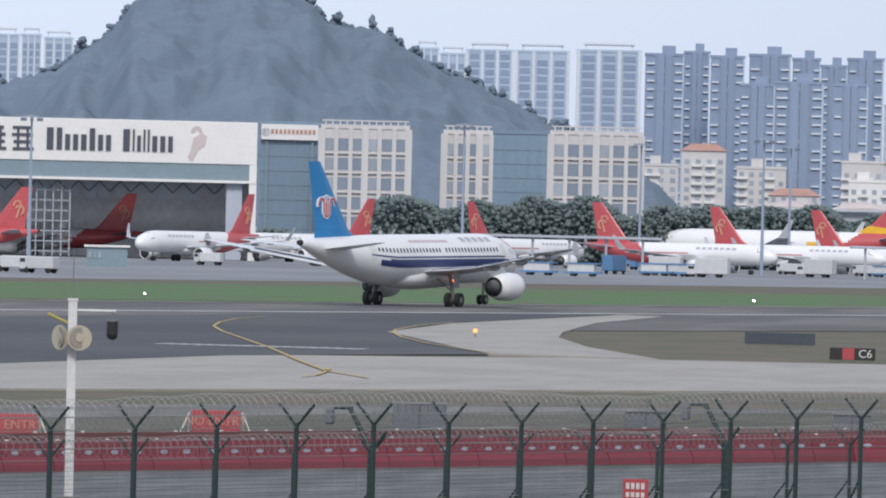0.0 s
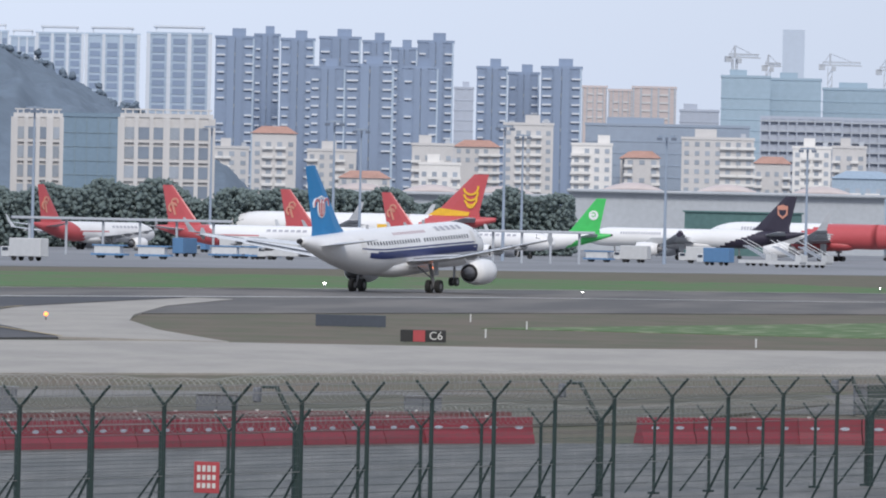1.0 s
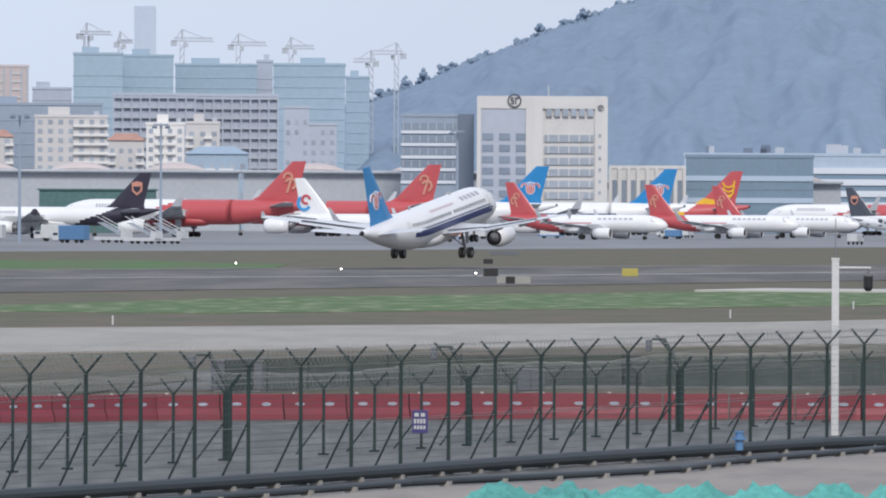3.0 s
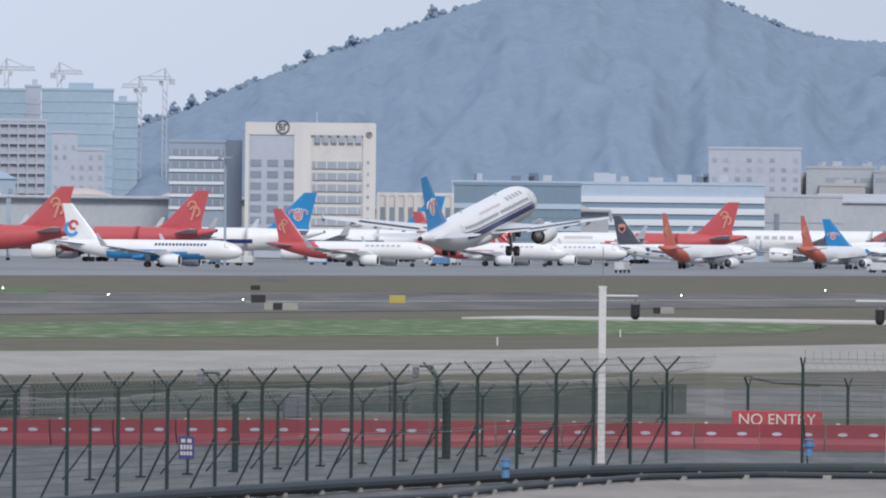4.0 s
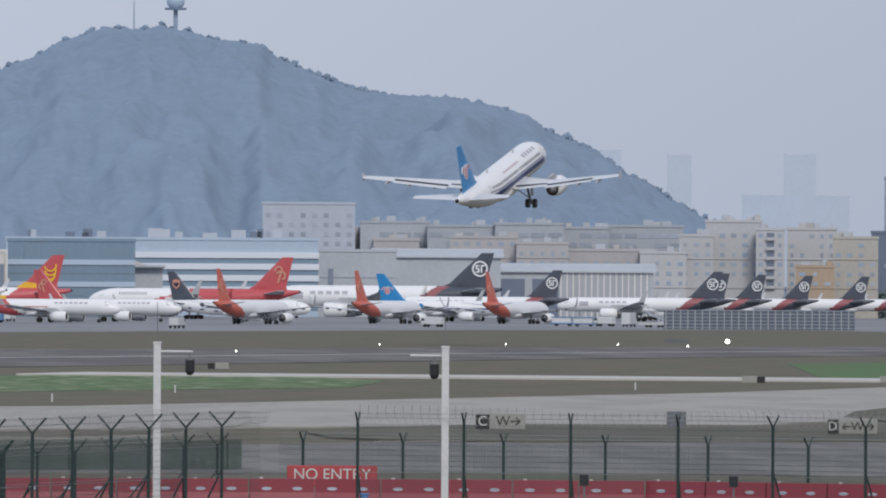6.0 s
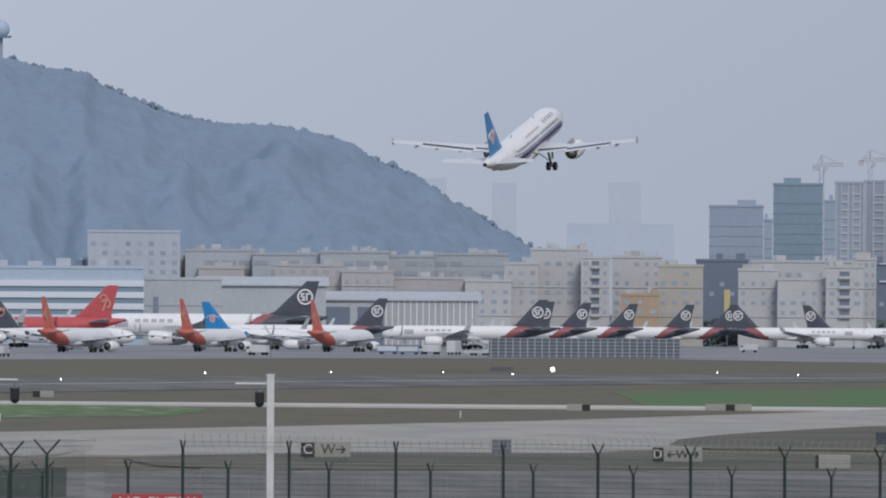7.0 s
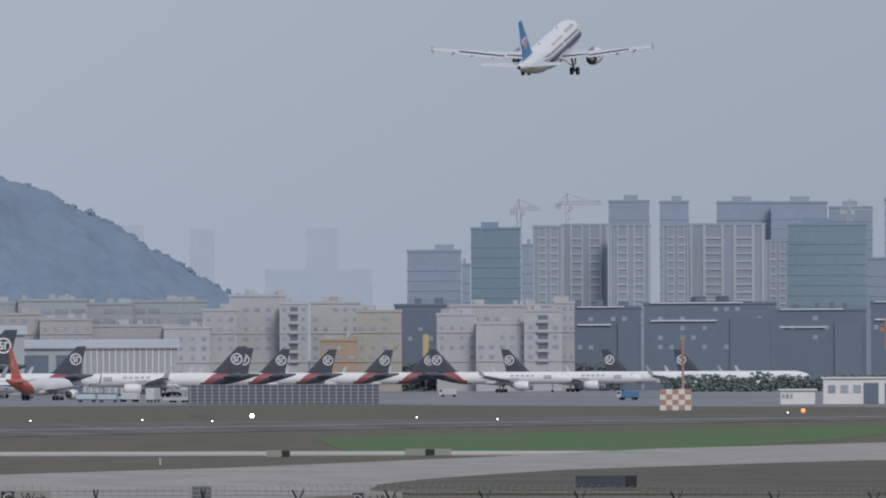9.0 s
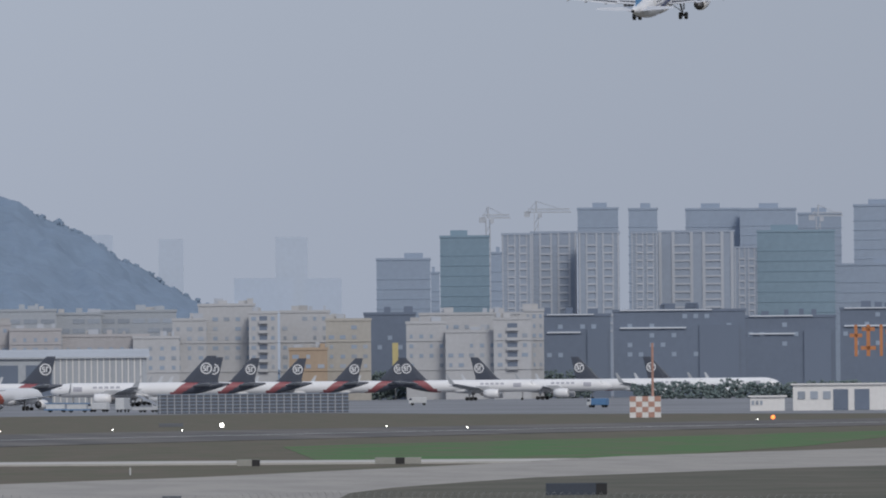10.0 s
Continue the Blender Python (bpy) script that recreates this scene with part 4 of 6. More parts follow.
def foil(le, chord, thick, up='z'):
    x, y, z = le
    return [(x, y - c * chord, z + t * thick) if up == 'z' else (x + t * thick, y - c * chord, z) for c, t in FOIL]


def blade(name, parent, secs, material, up='z'):
    v, f = loft([foil(*s, up) for s in secs])
    return link(name, v, f, material, parent, smooth=False)


def turned(name, parent, x, y, z, prof, material, n=18, mats=None, index=None):
    """A body turned about the flight axis: profile of (along y, radius)."""
    rings = [[(x + r * math.cos(2 * math.pi * j / n), y + a, z + r * math.sin(2 * math.pi * j / n)) for j in range(n)] for a, r in prof]
    v, f = loft(rings)
    return link(name, v, f, material, parent, smooth=True)


def wheel(parent, c, r, w, hubs=False):
    t = part("wheel", rod((c[0] - w / 2, c[1], c[2]), (c[0] + w / 2, c[1], c[2]), r, seg=18), "tyre", parent)
    hub = lambda: part("hub", rod((c[0] - w / 2 - 0.02, c[1], c[2]), (c[0] + w / 2 + 0.02, c[1], c[2]), r * 0.45, seg=12), "strut", t)
    if hubs:
        hub()
    return t


def airliner(name, label, L, D, span, zc, gear, paint, tail="white", engine_paint="white", fin_h=5.9, emblem=None, winglet="fence", detail=False, low=False, group="parked airliners", wing_mat="wing", wingtip=None, eng=None, flex=0.047, flaps=False):
    a = empty(name, None, label, "airliner", group)
    sh = Shape(L, D, zc, gear)
    R = sh.R
    body(a, sh, paint)
    f = L / 37.6
    # wings
    for side in (1, -1):
        rx, kx, tx = side * R * 0.8, side * span * 0.19, side * span / 2
        z0 = zc - R * 0.52
        y0 = gear - L * 0.335
        secs = [((rx, y0, z0), 6.6 * f, 0.85 * f), ((kx, y0 - span * 0.105, z0 + span * 0.013), 3.9 * f, 0.46 * f), ((tx, y0 - span * 0.255, z0 + span * flex), 1.5 * f, 0.16 * f)]
        wg = blade("wing", a, secs, wing_mat)
        # flap fairings and the dark flap gap
        for k in (0.24, 0.33, 0.41):
            x = side * span * k
            t = (k - 0.19) / 0.31
            yy = y0 - span * (0.105 + 0.15 * t) - (3.9 - 2.4 * t) * f * 0.62
            zz = z0 + span * (0.013 + (flex - 0.013) * t) - 0.25 * f
            turned("flap_fairing", wg, x, yy, zz, [(1.2 * f, 0.03), (0.5 * f, 0.2 * f), (-0.8 * f, 0.18 * f), (-1.8 * f, 0.03)], "grey", 8)
        if winglet == "fence":
            x, y, z = tx, y0 - span * 0.255, z0 + span * flex
            v, fc = loft([foil((x, y - 0.5, z - 0.5 * f), 0.4 * f, 0.05, 'x'), foil((x, y - 0.1, z), 1.4 * f, 0.08, 'x'), foil((x, y - 0.7, z + 0.6 * f), 0.5 * f, 0.05, 'x')])
            link("wingtip_fence", v, fc, wingtip or tail, wg)
        elif winglet == "tall":
            x, y, z = tx, y0 - span * 0.255, z0 + span * flex
            v, fc = loft([foil((x - side * 0.15, y, z), 1.4 * f, 0.14, 'x'), foil((x + side * 0.45, y - 0.9 * f, z + 1.2 * f), 0.9 * f, 0.09, 'x'), foil((x + side * 0.75, y - 1.7 * f, z + 2.4 * f), 0.5 * f, 0.06, 'x')])
            link("winglet", v, fc, wingtip or "wing", wg)
        if flaps:
            for k0, k1 in ((0.065, 0.188), (0.192, 0.385)):
                secs2 = []
                for k in (k0, k1):
                    t = (k - 0.19) / 0.31
                    te = y0 - span * 0.105 - 3.9 * f - span * (0.15 * t) + 2.4 * f * t if k > 0.19 else y0 - 6.7 * f
                    zz = z0 + span * (0.013 + (flex - 0.013) * t) if k > 0.19 else z0 + span * 0.013 * (k / 0.19)
                    secs2.append(((side * span * k, te + 0.5 * f, zz - 0.06 * f), 1.1 * f * (1 - 0.4 * max(t, 0)), 0.2 * f))
                fl = blade("flap", wg, secs2, wing_mat)
                # Near-black strip paints the shade in the gap before the flap.
                v = []
                for (x, y, z), c, h in secs2:
                    v += [(x, y + 0.34 * f, z + 0.24 * f), (x, y - 0.12 * f, z + 0.17 * f)]
                link("flap_gap", v, [(0, 1, 3, 2) if side > 0 else (2, 3, 1, 0)], "wing_dark", fl)
        # engine
        ex, ey, ez, er = side * span * 0.169, y0 - span * 0.045 + 2.6 * f, z0 - 1.12 * f * (0.95 if low else 1.0), (eng or 1.1 * f)
        e = turned("engine", a, ex, ey, ez, [(0.15 * f, er * 0.82), (0.9 * f, er * 0.92), (0.75 * f, er), (0, er * 1.06), (-1.6 * f, er * 1.04), (-2.9 * f, er * 0.8), (-2.85 * f, er * 0.62)], engine_paint, 20)
        turned("intake", e, ex, ey, ez, [(0.72 * f, er * 0.84), (0.2 * f, er * 0.84), (0.19 * f, 0.05)], "dark", 16)
        turned("exhaust", e, ex, ey, ez, [(-2.84 * f, er * 0.6), (-2.87 * f, er * 0.78), (-2.9 * f, er * 0.72), (-2.88 * f, 0.05)], "dark", 16)
        turned("core", e, ex, ey, ez, [(-2.8 * f, er * 0.5), (-3.5 * f, er * 0.42), (-3.6 * f, er * 0.25), (-4.0 * f, 0.03)], "strut", 12)
        turned("exhaust", e, ex, ey, ez, [(-2.5 * f, er * 0.66), (-3.2 * f, er * 0.42), (-3.6 * f, er * 0.12)], "strut", 14)
        pv, pf = loft([foil((ex, ey - 0.1 * f, ez + er * 0.8), 3.2 * f, 0.3 * f, 'x'), foil((ex, ey - 1.6 * f, ez + er * 0.8 + 1.0 * f), 3.4 * f, 0.3 * f, 'x')])
        link("pylon", pv, pf, "grey", e)
        # tailplane
        tz = zc + R * 0.45
        ty = gear - L + 6.6 * f
        blade("tailplane", a, [((side * R * 0.35, ty, tz), 3.9 * f, 0.36 * f), ((side * 6.25 * f, ty - 3.9 * f, tz + 0.62 * f), 1.45 * f, 0.13 * f)], wing_mat)
    # belly fairing
    v, fc = loft([[(R * 0.95 * w * math.cos(t), yy, zc - R * 0.72 + R * 0.5 * hh * math.sin(t)) for t in [2 * math.pi * i / 14 for i in range(14)]] for yy, w, hh in ((gear - L * 0.3, 0.2, 0.2), (gear - L * 0.35, 0.95, 0.85), (gear - L * 0.5, 1.0, 1.0), (gear - L * 0.57, 0.85, 0.8), (gear - L * 0.63, 0.15, 0.15))])
    link("belly_fairing", v, fc, paint(0.45, -0.9), a, smooth=True)
    # fin
    top = zc + R
    fy = gear - L + 8.2 * f
    k = fin_h / 5.9
    secs = [((0, fy + 1.6 * f, top - 0.6), 7.6 * f, 0.36 * f), ((0, fy - 0.1 * f, top + 0.5 * k), 5.75 * f, 0.5 * f), ((0, fy - 5.1 * f, top + fin_h), 2.0 * f, 0.2 * f)]
    fin = blade("fin", a, secs, tail, 'x')
    fin.data.materials[0] = M[tail]
    # gear
    for side in (1, -1):
        g = part("main_gear", rod((side * 3.79 * f, 0, 0.5), (side * 3.4 * f, 0, zc - R * 0.6), 0.16 * f, seg=10), "strut", a)
        bm = box((side * 3.95 * f, 0.1, (zc - R * 0.6 + 1.2) / 2 + 0.3), (0.07, 0.9 * f, 1.3 * f))
        part("gear_door", bm, "grey", g)
        part("side_brace", rod((side * 3.7 * f, 0, 1.2), (side * 2.2 * f, 0, zc - R * 0.75), 0.07 * f, seg=8), "strut", g)
        for dx in (-0.46, 0.46):
            for dy in ((0.0,) if L < 46 else (-0.75, 0.75)):
                wheel(g, (side * 3.79 * f + dx * f, dy, 0.58), 0.58, 0.42 * f, flaps)
    ny = gear - 5.07 * f
    g = part("nose_gear", rod((0, ny, 0.4), (0, ny + 0.2, zc - R * 0.8), 0.11 * f, seg=10), "strut", a)
    for dx in (-0.25, 0.25):
        wheel(g, (dx * f, ny, 0.4), 0.4, 0.25, flaps)
    # cockpit glazing
    for side in (1, -1):
        v = [sh.point(s, side * t, 0.02) for s, t in ((1.3 * R, 0.18), (1.05 * R, 0.75), (1.25 * R, 1.22), (1.7 * R, 1.15), (1.75 * R, 0.75), (1.75 * R, 0.2))]
        link("cockpit_window", v, [tuple(range(6)) if side < 0 else tuple(range(6))[::-1]], "window", a)
    part("tail_cone", rod((0, gear - L + 0.1, sh.ring(L)[1]), (0, gear - L - 0.35, sh.ring(L)[1]), sh.ring(L)[0] * 0.95, sh.ring(L)[0] * 0.7, 12), "dark", a)
    if emblem:
        emblem(fin, fy, top, fin_h, f)
    return a, sh


# emblems: plates that run through the fin and stand a little proud of both its faces
def plate(name, fin, outline, thick, material):
    n = len(outline)
    v = [(thick / 2, y, z) for y, z in outline] + [(-thick / 2, y, z) for y, z in outline]
    fcs = [tuple(range(n)), tuple(range(2 * n - 1, n - 1, -1))] + [(i, i + n, (i + 1) % n + n, (i + 1) % n) for i in range(n)]
    return link(name, v, fcs, material, fin)


def arc(cy, cz, r, a0, a1, w, n=9, sy=1.0):
    out = [(cy + sy * (r + w / 2) * math.cos(a), cz + (r + w / 2) * math.sin(a)) for a in [radians(a0 + (a1 - a0) * i / n) for i in range(n + 1)]]
    inn = [(cy + sy * (r - w / 2) * math.cos(a), cz + (r - w / 2) * math.sin(a)) for a in [radians(a0 + (a1 - a0) * i / n) for i in range(n + 1)]]
    return out + inn[::-1]


def flower_emblem(fin, fy, top, h, f):
    cy, cz = fy - 4.2 * f, top + h * 0.36
    f = f * 0.74
    bowl = [(cy + 0.95 * f * math.cos(a), cz - 0.1 * f + 1.05 * f * math.sin(a)) for a in [math.pi + math.pi * i / 14 for i in range(15)]] + [(cy + 0.95 * f, cz + 0.7 * f), (cy - 0.95 * f, cz + 0.7 * f)]
    plate("emblem_rim", fin, bowl, 0.60 * f, "white")
    plate("emblem_field", fin, [(cy + (y - cy) * 0.86, cz + (z - cz) * 0.88) for y, z in bowl], 0.64 * f, "red")
    for k in (-1, 1):
        a0, a1 = (-20, 190) if k > 0 else (200, -10)
        plate("petal_rim", fin, arc(cy + k * 1.25 * f, cz + 0.45 * f, 0.62 * f, a0, a1, 0.42 * f), 0.56 * f, "white")
        plate("petal", fin, arc(cy + k * 1.25 * f, cz + 0.45 * f, 0.62 * f, a0 + k * 6, a1 - k * 6, 0.24 * f), 0.66 * f, "red")
        plate("stroke", fin, [(cy + k * 0.36 * f, cz - 0.7 * f), (cy + k * 0.46 * f, cz - 0.65 * f), (cy + k * 0.56 * f, cz + 0.75 * f), (cy + k * 0.44 * f, cz + 0.75 * f)], 0.68 * f, "white")
    plate("petal_rim", fin, [(cy - 0.3 * f, cz + 0.5 * f), (cy + 0.3 * f, cz + 0.5 * f), (cy + 0.26 * f, cz + 1.15 * f), (cy - 0.26 * f, cz + 1.15 * f)], 0.58 * f, "white")
    plate("petal", fin, [(cy - 0.2 * f, cz - 0.9 * f), (cy + 0.2 * f, cz - 0.9 * f), (cy + 0.18 * f, cz + 1.05 * f), (cy - 0.18 * f, cz + 1.05 * f)], 0.70 * f, "red")
    plate("stroke", fin, [(cy - 0.05 * f, cz - 0.85 * f), (cy + 0.05 * f, cz - 0.85 * f), (cy + 0.06 * f, cz + 0.9 * f), (cy - 0.06 * f, cz + 0.9 * f)], 0.72 * f, "white")
    for k in (-2, -1, 0, 1, 2):
        plate("stamen", fin, arc(cy + k * 0.34 * f, cz + (1.42 - 0.1 * abs(k)) * f, 0.08 * f, 0, 340, 0.13 * f), 0.5 * f, "white")


def bird_emblem(fin, fy, top, h, f):
    cy, cz = fy - 4.7 * f, top + h * 0.45
    plate("emblem", fin, arc(cy + 0.2 * f, cz + 0.75 * f, 0.6 * f, -20, 200, 0.32 * f), 0.56 * f, "gold")
    plate("emblem", fin, arc(cy - 0.2 * f, cz - 0.2 * f, 0.75 * f, 20, 250, 0.36 * f), 0.58 * f, "gold")
    plate("emblem", fin, [(cy - 0.5 * f, cz + 0.5 * f), (cy - 0.1 * f, cz + 0.5 * f), (cy + 0.5 * f, cz - 1.5 * f), (cy + 0.15 * f, cz - 1.5 * f)], 0.6 * f, "gold")


def swirl_emblem(fin, fy, top, h, f):
    cy, cz = fy - 5.0 * f, top + h * 0.5
    for i, (r, dz) in enumerate(((1.0, 1.0), (0.95, 0.2), (0.8, -0.6), (0.5, -1.2))):
        plate("emblem", fin, arc(cy + 0.3 * f, cz + dz * f, r * f, 170, 350, 0.26 * f), (0.52 + 0.02 * i) * f, "yellow")
    plate("emblem", fin, [(fy + 1.2 * f, top - 0.2), (fy - 0.4 * f, top + 0.9 * f), (fy - 4.6 * f, top + 0.4 * f), (fy - 4.4 * f, top - 0.2)], 0.62 * f, "yellow")


def ring_fin_emblem(fin, fy, top, h, f):
    cy, cz = fy - 4.9 * f, top + h * 0.52
    for side in (1, -1):
        ring_emblem("emblem", fin, (side * 0.17 * f, cy, cz), 1.25 * f, "white", 'x', 0.3 * f, side)


def disc_emblem(fin, fy, top, h, f):
    cy, cz = fy - 4.6 * f, top + h * 0.5
    plate("emblem", fin, [(cy + 0.95 * f * math.cos(a), cz + 0.95 * f * math.sin(a)) for a in [2 * math.pi * i / 20 for i in range(20)]], 0.62 * f, "white")
    plate("emblem", fin, arc(cy, cz + 0.1 * f, 0.4 * f, 30, 330, 0.2 * f), 0.66 * f, "green")


def shield_emblem(fin, fy, top, h, f):
    cy, cz = fy - 4.7 * f, top + h * 0.55
    plate("emblem", fin, [(cy - 0.9 * f, cz + 0.9 * f), (cy, cz + 1.15 * f), (cy + 0.9 * f, cz + 0.9 * f), (cy + 0.85 * f, cz - 0.5 * f), (cy, cz - 1.2 * f), (cy - 0.85 * f, cz - 0.5 * f)], 0.62 * f, "gold")
    plate("emblem", fin, [(cy - 0.65 * f, cz + 0.3 * f), (cy + 0.65 * f, cz + 0.3 * f), (cy + 0.55 * f, cz - 0.35 * f), (cy, cz - 0.8 * f), (cy - 0.55 * f, cz - 0.35 * f)], 0.66 * f, "brown")


def title(a, sh, s0, s1, z, h, count, material="text_grey", fill=0.68):
    """The airline's title as plain bars along the flank."""
    w = (s1 - s0) / count
    for i in range(count):
        patch("title_bar", a, sh, s0 + w * i, s0 + w * (i + fill), z, z + h, material, n=2)


def two(front, rear, cut, lean=0.0):
    return lambda s, z: rear if s > cut - lean * z else front


TYPES = {}
SMALL = dict(L=39.0, D=3.85, span=34.4, zc=3.5, gear=18.4, fin_h=7.0, low=True)
WIDE = dict(L=59.0, D=5.64, span=59.0, zc=5.6, gear=29.5, fin_h=8.6)
LONG = dict(L=47.3, D=3.9, span=38.0, zc=4.6, gear=22.6, fin_h=7.2)
FLEET = [
    ('red_tail', -665, 1402, 92),
    ('red_tail', -680, 1484, 92),
    ('red_tail', -683, 1537, 92),
    ('red_tail', -741, 1356, -175),
    ('red_tail', -758, 1290, -100),
    ('red_tail', -762, 1438, -165),
    ('red_tail', -741, 1490, 10),
    ('red_tail', -826, 1447.5, -118.3),
    ('gold_swirl', -755, 1642, -100),
    ('green_tail', -716, 1634, -100),
    ('brown_tail', -687, 1659, -95),
    ('red_wide', -708, 1793, -95),
    ('red_wide', -717, 1907, -95),
    ('sky_blue', -585, 1589, 90),
    ('blue_wide', -709, 1960, -100),
    ('blue_wide', -711, 2065, -100),
    ('red_tail', -606, 1773, 92),
    ('red_tail', -612, 1887, 92),
    ('red_tail', -625, 1977, 92),
    ('gold_swirl', -729, 2175, -100),
    ('brown_small', -615, 2054, 92),
    ('red_wide', -688, 2253, -95),
    ('cargo_jumbo', -676, 2412, -95),
    ('orange_tail', -553, 1856, 8),
    ('orange_tail', -548, 1951, 8),
    ('orange_tail', -529, 1998, 8),
    ('blue_tail', -592, 2167, 85),
    ('cargo', -600, 2224, -95),
    ('cargo', -570, 2283, -95),
    ('cargo', -603.1, 2430, -95),
    ('cargo', -615.6, 2530, -95),
    ('cargo', -619.6, 2611, -95),
    ('cargo', -615.3, 2673, -95),
    ('cargo', -612.1, 2725, -95),
    ('cargo', -554, 2661, 85),
    ('cargo', -539.4, 2703, 88),
    ('cargo', -515.4, 2748, 88),
    ('cargo', -501.7, 2802, 88),
]


def build_type(key):
    if key == "red_tail":
        a, sh = airliner("airliner", "white narrow-body airliner with a red rear fuselage and tail", paint=two("white", "red", 0.66, -0.06), tail="red", emblem=bird_emblem, winglet="tall", **SMALL)
        title(a, sh, 7.5, 16, 0.42, 0.22, 7)
        patch("stripe", a, sh, 17, 27, 0.0, 0.1, "red")
    elif key == "gold_swirl":
        a, sh = airliner("airliner", "wide-body airliner with a red tail and yellow swirl", paint=two("white", "red", 0.7, -0.08), tail="red", emblem=swirl_emblem, winglet="tall", **WIDE)
        patch("stripe", a, sh, 34, 42, -0.2, 0.2, "yellow")
    elif key == "green_tail":
        a, sh = airliner("airliner", "white airliner with a bright green tail", paint=two("white", "green", 0.84, -0.1), tail="green", emblem=disc_emblem, engine_paint="purple", **SMALL)
        title(a, sh, 8, 16, 0.35, 0.3, 8)
    elif key == "brown_tail":
        a, sh = airliner("cargo_airliner", "white freighter with a dark brown tail and gold shield", paint=two("white", "brown", 0.72, -0.12), tail="brown", emblem=shield_emblem, **LONG)
        title(a, sh, 8, 17, 0.3, 0.25, 16)
    elif key == "brown_small":
        a, sh = airliner("airliner", "white airliner with a dark blue-brown tail", paint=two("white", "white", 0.8), tail="charcoal", emblem=shield_emblem, **SMALL)
    elif key == "red_wide":
        a, sh = airliner("airliner", "wide-body airliner, white nose and deep red body", paint=two("white", "red", 0.34, -0.16), tail="red", emblem=bird_emblem, winglet="tall", **WIDE)
        title(a, sh, 9, 17, 0.35, 0.28, 12)
        patch("stripe", a, sh, 22, 30, -0.3, 0.1, "white_dull")
    elif key == "sky_blue":
        a, sh = airliner("airliner", "white airliner with sky-blue waves along its belly", paint=lambda s, z: "sky_blue" if 0.2 < s < 0.72 and z < -0.35 + 0.5 * math.sin((s - 0.2) * 5) - 0.15 else "white", tail="white", winglet="tall", **SMALL)
        title(a, sh, 7, 18, 0.4, 0.25, 15, "navy")
        fin = [o for o in a.children if o.name.startswith("fin")][0]
        plate("emblem", fin, arc(-17.0, 8.2, 0.8, 0, 300, 0.5), 0.6, "red")
        plate("emblem", fin, arc(-17.4, 7.5, 1.3, 120, 330, 0.6), 0.58, "sky_blue")
    elif key == "blue_wide":
        a, sh = airliner("airliner", "white wide-body airliner with a blue tail", paint=two("white", "white", 0.8), tail="hero_blue", emblem=flower_emblem, winglet="tall", **WIDE)
        patch("stripe", a, sh, 6, 42, -0.35, 0.0, "navy")
    elif key == "blue_tail":
        a, sh = airliner("airliner", "white airliner with a blue tail and stripe", paint=two("white", "white", 0.8), tail="hero_blue", emblem=flower_emblem, **SMALL)
        patch("stripe", a, sh, 4, 27, -0.35, 0.0, "navy")
    elif key == "orange_tail":
        a, sh = airliner("airliner", "white airliner with an orange-red rear, waiting on the taxiway", paint=two("white", "orange", 0.72, -0.1), tail="orange", emblem=bird_emblem, winglet="tall", engine_paint="white", **SMALL)
    elif key == "cargo_jumbo":
        big = dict(L=70.0, D=6.6, span=62.0, zc=6.4, gear=38.0, fin_h=9.6)
        a, sh = airliner("cargo_airliner", "white jumbo freighter with a charcoal tail and white ring", paint=lambda s, z: "white" if s < 0.66 + 0.08 * z else "haze_red" if s < 0.72 + 0.08 * z else "charcoal", tail="charcoal", emblem=ring_fin_emblem, **big)
        title(a, sh, 14, 26, 0.2, 0.3, 5, "text_grey")
        patch("title_block", a, sh, 8, 12, -0.2, 0.4, "text_grey")
    else:
        a, sh = airliner("cargo_airliner", "white freighter with a charcoal and red tail and white ring", paint=lambda s, z: "white" if s < 0.74 + 0.06 * z else "haze_red" if s < 0.82 + 0.08 * z else "charcoal", tail="charcoal", emblem=ring_fin_emblem, winglet="tall", **LONG)
        title(a, sh, 12, 20, 0.2, 0.3, 5, "text_grey")
        patch("title_block", a, sh, 6.5, 9, -0.2, 0.45, "text_grey")
    return a


for key, x, y, heading in FLEET:
    m = pose(x, y, 0.03, 0, 0, -heading)
    if key in TYPES:
        copy_thing(TYPES[key], m)
    else:
        TYPES[key] = build_type(key)
        TYPES[key].matrix_basis = m

# the airliner that takes off
hero, hs = airliner("departing_airliner", "white narrow-body airliner with a blue tail taking off, wheels down", L=37.57, D=4.12, span=34.1, zc=3.86, gear=17.71, fin_h=5.95,
                    paint=two("white", "white", 0.8), tail="hero_blue", emblem=flower_emblem, group="departing airliner", wingtip="wing", flex=0.068, flaps=True, wing_mat="wing_pale")
patch("stripe", hero, hs, 4.2, 25.6, -0.30, 0.02, "navy")
patch("stripe_rear", hero, hs, 25.6, 27.0, -0.30, -0.05, "navy")
patch("stripe_line", hero, hs, 5.0, 28.4, 0.08, 0.14, "navy")
title(hero, hs, 6.6, 12.4, 0.7, 0.17, 5, "text_grey", 0.62)
title(hero, hs, 14.6, 21.6, 0.68, 0.1, 14, "text_rose", 0.5)
for side in (1, -1):
    for i in range(38):
        s = 5.6 + i * 0.58
        if i in (0, 18):
            continue
        v = [hs.point(s + ds, side * t, 0.03) for ds, t in ((0, hs.theta(0.46)), (0.26, hs.theta(0.46)), (0.26, hs.theta(0.3)), (0, hs.theta(0.3)))]
        link("window", v, [(0, 1, 2, 3) if side < 0 else (3, 2, 1, 0)], "window", hero)
    for s in (4.6, 27.6):
        patch("cabin_door", hero, hs, s, s + 0.85, -0.1, 0.62, "white_dull", (side,), 0.02, 4)
